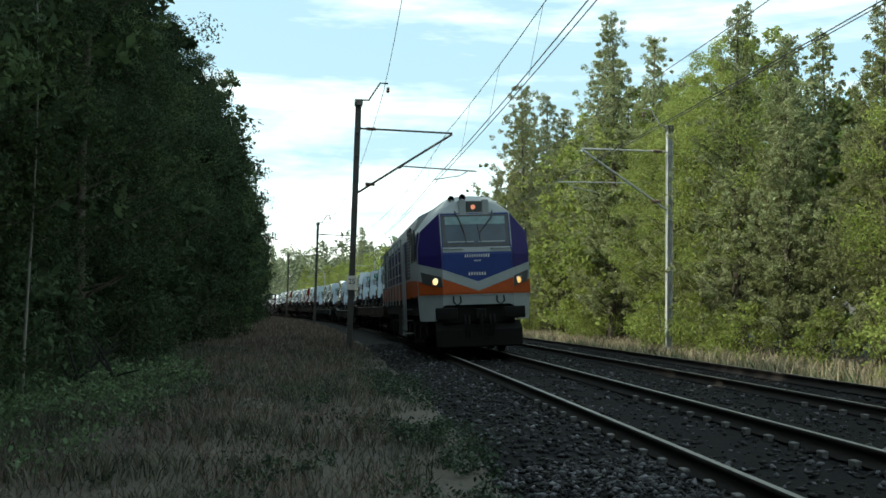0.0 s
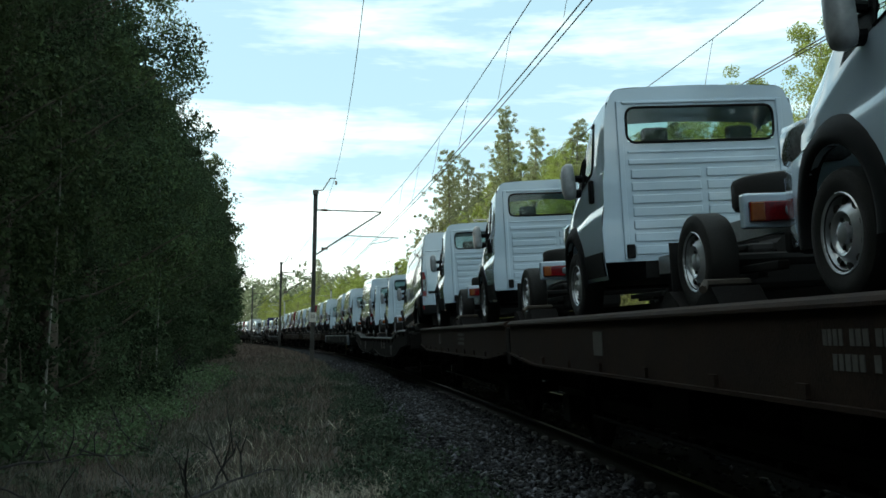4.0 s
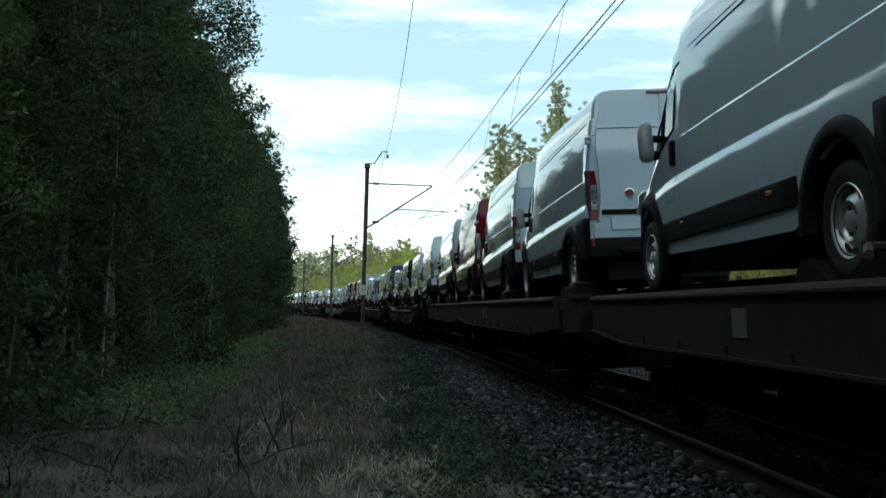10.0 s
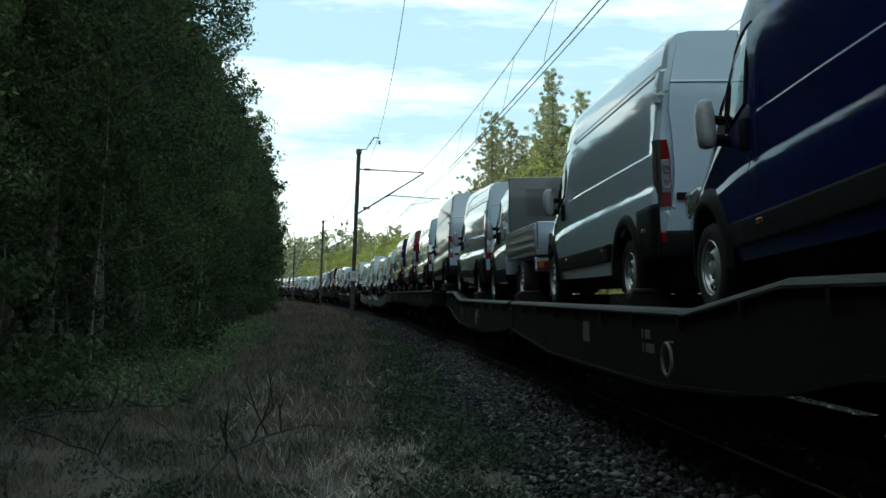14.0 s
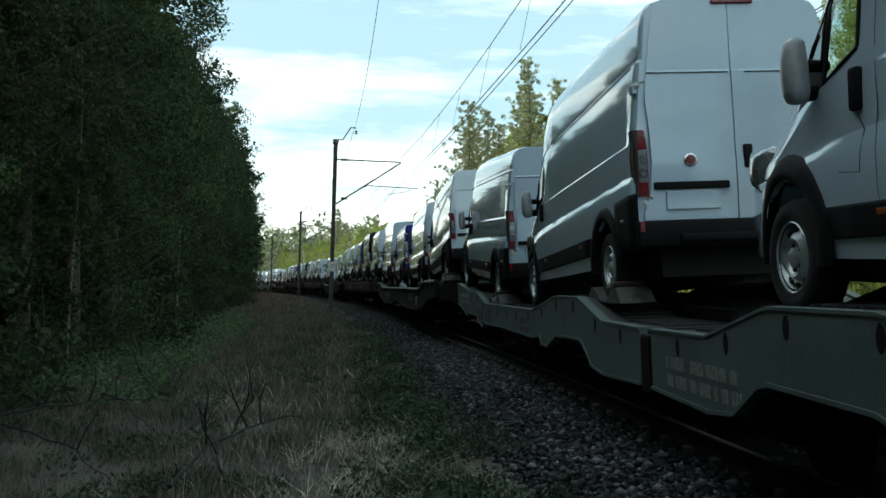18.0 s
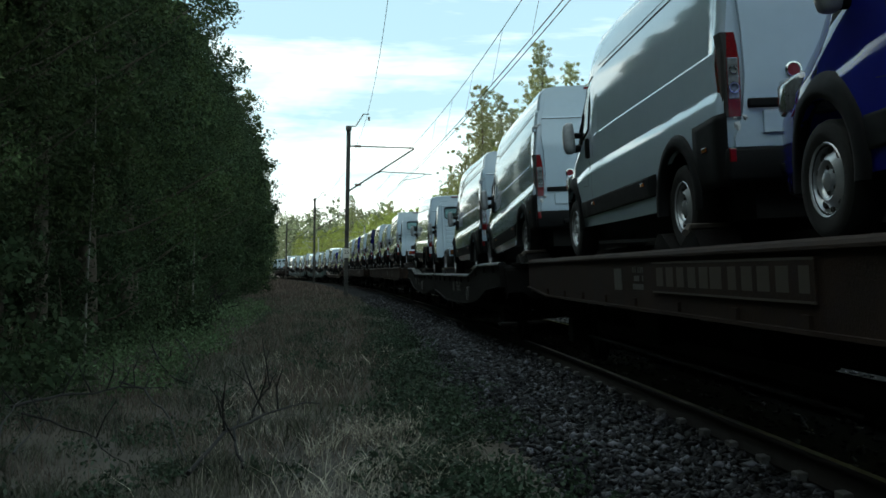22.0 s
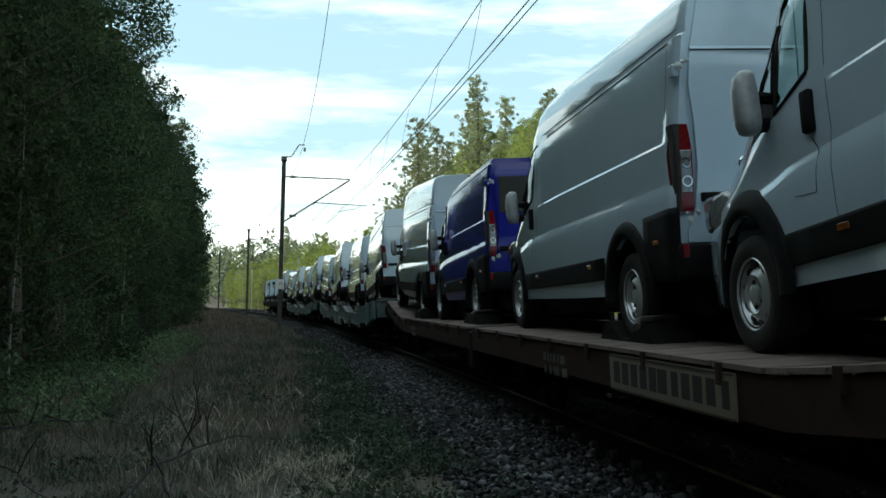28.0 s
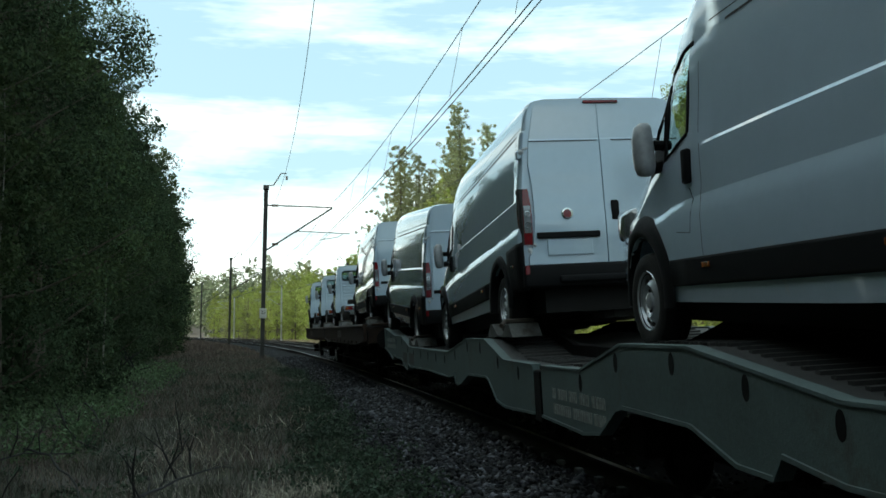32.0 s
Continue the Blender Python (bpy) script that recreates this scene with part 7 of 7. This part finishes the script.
    for s in (-1, 1):
        bm = bmesh.new()
        tube(bm, [(s * 0.46 - 0.02, face_y(3.48) - 0.05, 3.48), (s * 0.40, face_y(3.3) - 0.07, 3.30), (s * 0.18 - 0.10, face_y(2.95) - 0.07, 2.95)], 0.017, 6)
        tube(bm, [(s * 0.18 - 0.13, face_y(3.15) - 0.06, 3.15), (s * 0.18 - 0.07, face_y(2.70) - 0.05, 2.70)], 0.013, 6)
        part("wiper", bm, M_LDARK, top)
        bm = bmesh.new()
        tube(bm, [(s * 0.34, face_y(2.53) - 0.02, 2.53), (s * 0.36, face_y(2.53) - 0.07, 2.54), (s * 0.78, face_y(2.53) - 0.07, 2.54), (s * 0.80, face_y(2.53) - 0.02, 2.53)], 0.018, 6)
        part("grab_bar", bm, M_LGREY, top)
    plate("sill_band", [(-0.82, 2.46), (0.82, 2.46), (0.82, 2.585), (-0.82, 2.585)], M_LGREY, 0.016)
    for x0, w, h, z in ((-0.30, 0.62, 0.075, 2.33), (-0.08, 0.17, 0.035, 2.235), (-0.22, 0.44, 0.075, 1.90)):
        n = max(3, int(w / (h * 0.75)))
        for i in range(n):
            xa = x0 + w * i / n
            plate("number_bar", [(xa, z), (xa + w / n * 0.45, z), (xa + w / n * 0.45, z + h), (xa, z + h)], M_LABEL, 0.016, thick=0.006)
    # top light between roof cowls
    pod = part("top_light_box", boxes((-0.19, 0.19, 0.40, 1.1, 3.42, 3.72), bevel=0.02), M_LDARK, top)
    bm = lathe(bmesh.new(), [(0.40, 0.055), (0.385, 0.055), (0.385, 0.001)], 20, "y", (-0.02, 0, 3.57))
    part("lamp_lens", bm, M_LAMP_TOP, pod, "lit red-orange top lamp")
    for s in (-1, 1):
        part("light_cowl", boxes((s * 0.28 - 0.085, s * 0.28 + 0.085, 0.37, 1.2, 3.38, 3.755), bevel=0.02), M_LGREY, top)
        bm = lathe(bmesh.new(), [(0.85, 0.085), (0.92, 0.05), (1.25, 0.035), (1.3, 0.001)], 14, "y", (-0.36 + s * 0.14, 0, 3.83 + 0.02 * s))
        part("horn", bm, M_BLACKSTEEL, top, smooth=True)
    part("roof_lip", boxes((-0.45, 0.45, 0.36, 0.42, 3.365, 3.40), bevel=0.01), M_LGREY, top)
    # long body behind the cab
    hood = bmesh.new()
    hw = 1.34
    secs = [(hw, 1.40), (hw, 3.05), (hw * 0.86, 3.55), (hw * 0.45, 3.82), (0, 3.88)]
    rg = []
    for y in (2.7, 6, 10, LEN - 1.6):
        rg.append([hood.verts.new((x, y, z)) for x, z in secs] + [hood.verts.new((-x, y, z)) for x, z in secs[-2::-1]])
    for a, b in zip(rg, rg[1:]):
        for k in range(len(a) - 1):
            hood.faces.new((a[k], b[k], b[k + 1], a[k + 1]))
    hood.faces.new(rg[-1])
    hood.faces.new(rg[0][::-1])
    bmesh.ops.recalc_face_normals(hood, faces=hood.faces)
    h = part("engine_hood", hood, M_LGREY, top, "grey engine hood")
    shade_sharp(h.data, 25)
    part("rear_cab", boxes((-1.36, 1.36, LEN - 1.6, LEN, 1.2, 3.35), bevel=0.12), M_LDARK, top)
    for s in (-1, 1):
        part("sill_orange", boxes((s * 1.40 - 0.03, s * 1.40 + 0.03, 2.69, LEN - 0.1, 1.40, 1.86), bevel=0.01), M_LORANGE, top, "faded orange side sill")
        fr = part("louvre_frame", boxes((s * 1.38 - 0.03, s * 1.38 + 0.03, 2.75, 3.75, 1.95, 3.25), bevel=0.01), M_LDARK, top)
        for z in np.arange(2.0, 3.2, 0.085):
            part("louvre", boxes((s * 1.41 - 0.02, s * 1.41 + 0.02, 2.80, 3.70, z, z + 0.028)), M_LGREY, fr)
        for y in np.arange(4.2, LEN - 2.4, 1.35):
            dr = part("hood_door", boxes((s * 1.345 - 0.014, s * 1.345 + 0.014, y, y + 1.2, 1.95, 3.02), bevel=0.01), M_LDBLUE, top, "dark blue engine door")
            part("door_louvres", boxes(*[(s * 1.362 - 0.01, s * 1.362 + 0.01, y + 0.2, y + 1.0, z, z + 0.03) for z in (2.3, 2.38, 2.46, 2.54, 2.62)]), M_LDARK, dr)
        rl = new("hand_rail")
        rl.parent = top
        bm = bmesh.new()
        for z in (2.1, 2.45, 2.8, 3.1):
            tube(bm, [(s * 1.50, 5.0, z), (s * 1.50, LEN - 0.6, z)], 0.018, 6)
        bpy.data.objects.remove(rl)
        part("hand_rail", bm, M_LGREY, top)
        for y in np.arange(5.0, LEN - 0.5, 1.65):
            bm = bmesh.new()
            tube(bm, [(s * 1.48, y, 1.25), (s * 1.50, y, 3.1)], 0.02, 6)
            part("rail_post", bm, M_LGREY, top)
        for y in (3.85, 4.6):
            bm = bmesh.new()
            tube(bm, [(s * 1.48, y, 0.55), (s * 1.50, y, 2.9)], 0.022, 6)
            part("grab_pole", bm, M_LGREY, top)
        part("step_treads", boxes(*[(s * 1.40 - 0.12, s * 1.40 + 0.12, 3.9, 4.55, z, z + 0.03) for z in (0.45, 0.8, 1.1)]), M_CLIP, top)
        for z in (0.35, 0.55, 0.75, 0.95, 1.12):
            part("ladder_rung", boxes((s * 1.34 - 0.02, s * 1.34 + 0.02, 6.645, 7.455, z, z + 0.03)), M_CLIP, top)
        part("ladder_rails", boxes((s * 1.34 - 0.02, s * 1.34 + 0.02, 6.6, 6.64, 0.35, 1.15), (s * 1.34 - 0.02, s * 1.34 + 0.02, 7.46, 7.5, 0.35, 1.15)), M_CLIP, top)
        bm = lathe(bmesh.new(), [(0.20, 0.11), (-0.22, 0.11), (-0.22, 0.001)], 20, "y", (s * 0.80, 0, 1.0))
        box(bm, s * 0.81 - 0.26, s * 0.81 + 0.26, -0.28, -0.215, 0.86, 1.14, 0.03)
        part("buffer", bm, M_BLACKSTEEL, top, smooth=True)
        bm = bmesh.new()
        tube(bm, [(s * 0.52 - 0.08, 0.0, 1.40), (s * 0.52 - 0.09, -0.05, 1.27), (s * 0.52, -0.07, 1.19), (s * 0.52 + 0.09, -0.05, 1.27), (s * 0.52 + 0.08, 0.0, 1.40)], 0.018, 6)
        part("coupling_ring", bm, M_BLACKSTEEL, top)
    part("buffer_beam", boxes((-0.88, 0.88, 0.15, 0.5, 0.75, 1.25), bevel=0.03), M_BLACKSTEEL, top)
    plow = bmesh.new()
    beam(plow, -1.02, 1.02, [(-0.05, 0.60), (0.3, 0.80)], [(-0.05, 0.22), (0.3, 0.18)])
    part("plough", plow, M_BLACKSTEEL, top)
    part("coupler", boxes((-0.12, 0.12, -0.30, 0.1, 0.86, 1.10), bevel=0.03), M_BLACKSTEEL, top)
    cp = bmesh.new()
    tube(cp, [(0, -0.3, 0.98), (0, -0.34, 0.70), (0, -0.30, 0.5)], 0.04)
    part("hanging_link", cp, M_BLACKSTEEL, top)
    for x in (-0.35, -0.25, 0.25, 0.35):
        cp = bmesh.new()
        tube(cp, [(x, 0.0, 0.95), (x, -0.16, 0.75), (x * 0.9, -0.08, 0.45)], 0.025, 6)
        part("brake_hose", cp, M_BLACKSTEEL, top)
    part("underframe", boxes((-1.30, 1.30, 1.0, LEN - 0.2, 0.95, 1.41), bevel=0.02), M_BLACKSTEEL, top)
    part("fuel_tank", boxes((-1.25, 1.25, 7.0, 11.2, 0.25, 0.96), bevel=0.06), M_BLACKSTEEL, top)
    wheels = []
    for yb in (3.6, LEN - 3.6):
        part("bogie_frame", boxes((-1.15, -0.95, yb - 2.6, yb + 2.6, 0.45, 0.75), (0.95, 1.15, yb - 2.6, yb + 2.6, 0.45, 0.75), (-0.95, 0.95, yb - 0.3, yb + 0.3, 0.5, 0.9), bevel=0.03), M_BLACKSTEEL, top)
        for dy in (-1.85, 0, 1.85):
            wheels.append(rail_wheelset(top, yb + dy, 0.52))
            for s in (-1, 1):
                part("axle_box", boxes((s * 1.19 - 0.09, s * 1.19 + 0.09, yb + dy - 0.2, yb + dy + 0.2, 0.36, 0.70), bevel=0.03), M_BLACKSTEEL, top)
    return tagged(top, "blue, grey and orange diesel locomotive with lit headlamps", "locomotive"), wheels


LOCO, LOCO_WHEELS = locomotive()
LOCO.scale = (1.12, 1.0, 1.115)
MOVING = [(LOCO, 42.85, 0.0, 0.0)]
ROLLING = [(w, 0.52) for w in LOCO_WHEELS]

# wagon ends along the line at the start, and what each wagon is
WAGONS = [
    (60.9, 86.1, "high", "brown"), (86.1, 111.5, "dipped", "dark"), (111.5, 137.3, "flat", "green"), (137.3, 164.3, "high", "brown"),
    (164.3, 191.5, "high", "brown"), (191.5, 215.3, "dipped", "dark"), (215.3, 242.0, "dipped", "dark"), (242.0, 266.4, "high", "green"),
    (266.4, 296.5, "green", "grey"), (296.5, 323.0, "dipped", "dark"), (323.0, 349.8, "high", "brown"), (349.8, 374.5, "dipped", "dark"),
    (374.5, 401.0, "high", "brown"), (401.0, 426.2, "high", "brown"), (426.2, 451.4, "wood", "oxide"), (451.4, 480.7, "green", "grey"),
    (480.7, 510.3, "green", "grey"), (510.3, 538.6, "high", "brown")]
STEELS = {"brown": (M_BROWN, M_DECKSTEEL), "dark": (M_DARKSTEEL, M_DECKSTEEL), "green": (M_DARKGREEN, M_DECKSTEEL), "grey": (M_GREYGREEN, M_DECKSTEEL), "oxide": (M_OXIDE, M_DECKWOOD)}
WAGON_LABELS = {
    "brown": "rusty brown two-part car transport wagon with a high deck", "dark": "dark steel car transport wagon with a dipped deck",
    "green": "dark green car transport wagon with a high deck", "grey": "grey-green car transport wagon with a wavy low deck",
    "oxide": "red-brown low wagon with a worn plank deck"}


def train():
    for i, (a, b, kind, col) in enumerate(WAGONS):
        w = wagon(kind, b - a, *STEELS[col], WAGON_LABELS[col], 40 + i, sign=kind == "wood" or i in (3, 10, 13))
        MOVING.append((w, a, 0.0, 0.0))
    L3, L2 = 6.0, 5.41
    protos = {}

    def deck_at(s):
        for a, b, kind, col in WAGONS:
            if a <= s < b:
                return deck_height(kind, b - a, s - a) + (0.03 if kind == "wood" else 0.024)
        return DECK

    def proto(kind, paint):
        key = (kind, paint)
        if key not in protos:
            mats = {"white": (M_WHITE_SHADED, "white"), "silver": (M_SILVER, "silver grey"), "grey": (M_DARKGREY, "dark grey"), "black": (M_BLACKPAINT, "black"), "navy": (M_NAVY, "navy blue"), "blue": (M_BLUE, "bright dark blue"), "red": (M_RED, "deep red")}
            if kind == "cab":
                ob, L = chassis_cab()
                ax = (0.9, 4.935)
            elif kind == "cabS":
                ob, L = chassis_cab(wb=3.45)
                ax = (0.9, 4.35)
            elif kind == "cabX":
                ob, L = chassis_cab(wb=3.1)
                ax = (0.9, 4.0)
            elif kind == "crew":
                ob, L = chassis_cab(wb=3.5, ro=1.25, crew=True)
                ax = (1.25, 4.75)
            else:
                m, word = mats[paint]
                H = {"H1": 2.25, "H2": 2.54, "H3": 2.76}[kind[2:]]
                if kind[:2] == "L2":
                    L, wb, ro = L2, 3.45, 1.01
                else:
                    L, wb, ro = L3, 4.035, 1.015
                film = paint not in ("silver", "grey")
                text = {"H1": "low-roofed", "H2": "high-roofed", "H3": "extra high-roofed"}[kind[2:]]
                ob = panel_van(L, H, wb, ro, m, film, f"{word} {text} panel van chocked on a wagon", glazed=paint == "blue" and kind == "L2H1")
                ax = (ro, ro + wb)
            ob["group"] = "vans on the train"
            protos[key] = [ob, ax, False]
        return protos[key]

    W, H2, H3 = "white", "L3H2", "L3H3"
    load = [(61.4, "cabS", W), (66.9, "cabS", W), (72.85, "cabS", W), (78.75, "cabS", W), (86.05, H2, W, -0.12), (92.7, "cabS", W), (98.55, "cabX", W), (104.0, H2, W),
            (111.2, "cabS", W), (116.8, H2, W), (123.05, H2, W), (129.7, "cabS", W), (137.05, H2, W), (143.5, H2, W), (150.2, H2, "red"), (156.5, H2, W),
            (164.2, H2, W), (170.4, H2, W), (176.5, H2, "red"), (182.3, H2, W), (189.95, H2, W), (196.3, H2, W), (202.8, H2, "black"), (208.9, "L2H1", W),
            (215.4, H2, "navy"), (221.75, H2, W), (228.1, "crew", W), (233.95, H2, W), (241.3, H3, "silver"), (247.9, H2, W), (254.6, H2, "red"), (260.9, H2, "navy"),
            (268.0, H2, W), (274.4, H2, W), (282.5, H3, W), (289.5, H2, W), (296.85, H2, W), (303.0, H2, W), (309.6, "L2H1", "blue"), (315.45, H3, W),
            (322.9, H2, W), (329.5, H3, "black"), (335.5, "L2H2", "blue"), (341.45, H2, W), (348.9, H2, W), (355.0, H2, W), (361.15, "cabS", W), (367.0, H2, W),
            (375.0, "cabS", W), (380.85, H2, W), (387.3, "L2H1", W), (392.95, H2, W), (400.1, H2, "navy"), (406.6, H2, W), (412.7, H2, "blue"), (419.1, H2, W),
            (426.17, H2, W), (432.3, H2, W), (439.0, "L2H1", "blue"), (444.55, H3, W), (452.65, H2, W), (459.35, H2, W), (467.4, H2, W), (474.2, H2, W),
            (481.6, H2, W), (488.38, H2, W), (496.9, H2, W), (503.9, H2, W), (511.4, H2, W), (519.6, "cabS", W), (526.0, "cabS", W), (531.9, "cabS", W)]
    ch = [chock(0), chock(1)]
    used = [False, False]
    for s, kind, paint, *low in load:
        p = proto(kind, paint)
        ob, ax = p[0], p[1]
        if p[2]:
            ob = copy_thing(ob, Matrix.Identity(4))
        p[2] = True
        za, zb = deck_at(s + ax[0]), deck_at(s + ax[1])
        pitch = math.degrees(math.atan2(zb - za, ax[1] - ax[0]))
        z0 = za - (zb - za) / (ax[1] - ax[0]) * ax[0]
        MOVING.append((ob, s, z0 + (low[0] if low else 0.0), pitch))
        for sx in (-1,):
            k = 1 if 268 < s < 300 or s > 450 else 0
            c = ch[k]
            if used[k]:
                c = copy_thing(c, Matrix.Identity(4))
            used[k] = True
            MOVING.append((c, s + ax[0], za, 0.0, sx * 0.90))

    # a crumpled bag caught on a deck
    bm = bmesh.new()
    bmesh.ops.create_icosphere(bm, subdivisions=4, radius=0.115)
    for v in bm.verts:
        v.co *= 0.9 + 0.55 * noise.noise(v.co * 9.0) + 0.20 * noise.noise(v.co * 24.0)
        v.co.z = v.co.z * 1.05 + 0.11
    bag = part("plastic_bag", bm, M_BAG)
    tagged(bag, "crumpled white plastic bag caught on the wagon deck", "bag")
    MOVING.append((bag, 308.75, deck_at(308.75) - 0.02, 0.0, -1.15))


train()


def motions():
    """The train runs past at a steady speed along the curve."""
    times = [2.0 * i for i in range(17)]
    for ob, s, z, pitch, *x in MOVING:
        side = x[0] if x else 0.0
        walk(ob, [(t, canted(s - SPEED * t) @ pose(side, 0, z, pitch)) for t in times])
    # the locomotive's wheels roll
    for w, r in ROLLING:
        y = w.location.y
        rows = [(i / FPS, pose(0, y, r, math.degrees(SPEED * i / FPS / r))) for i in range(130)]
        rows.append((32.0, rows[-1][1]))
        walk(w, rows)


tracks()
motions()
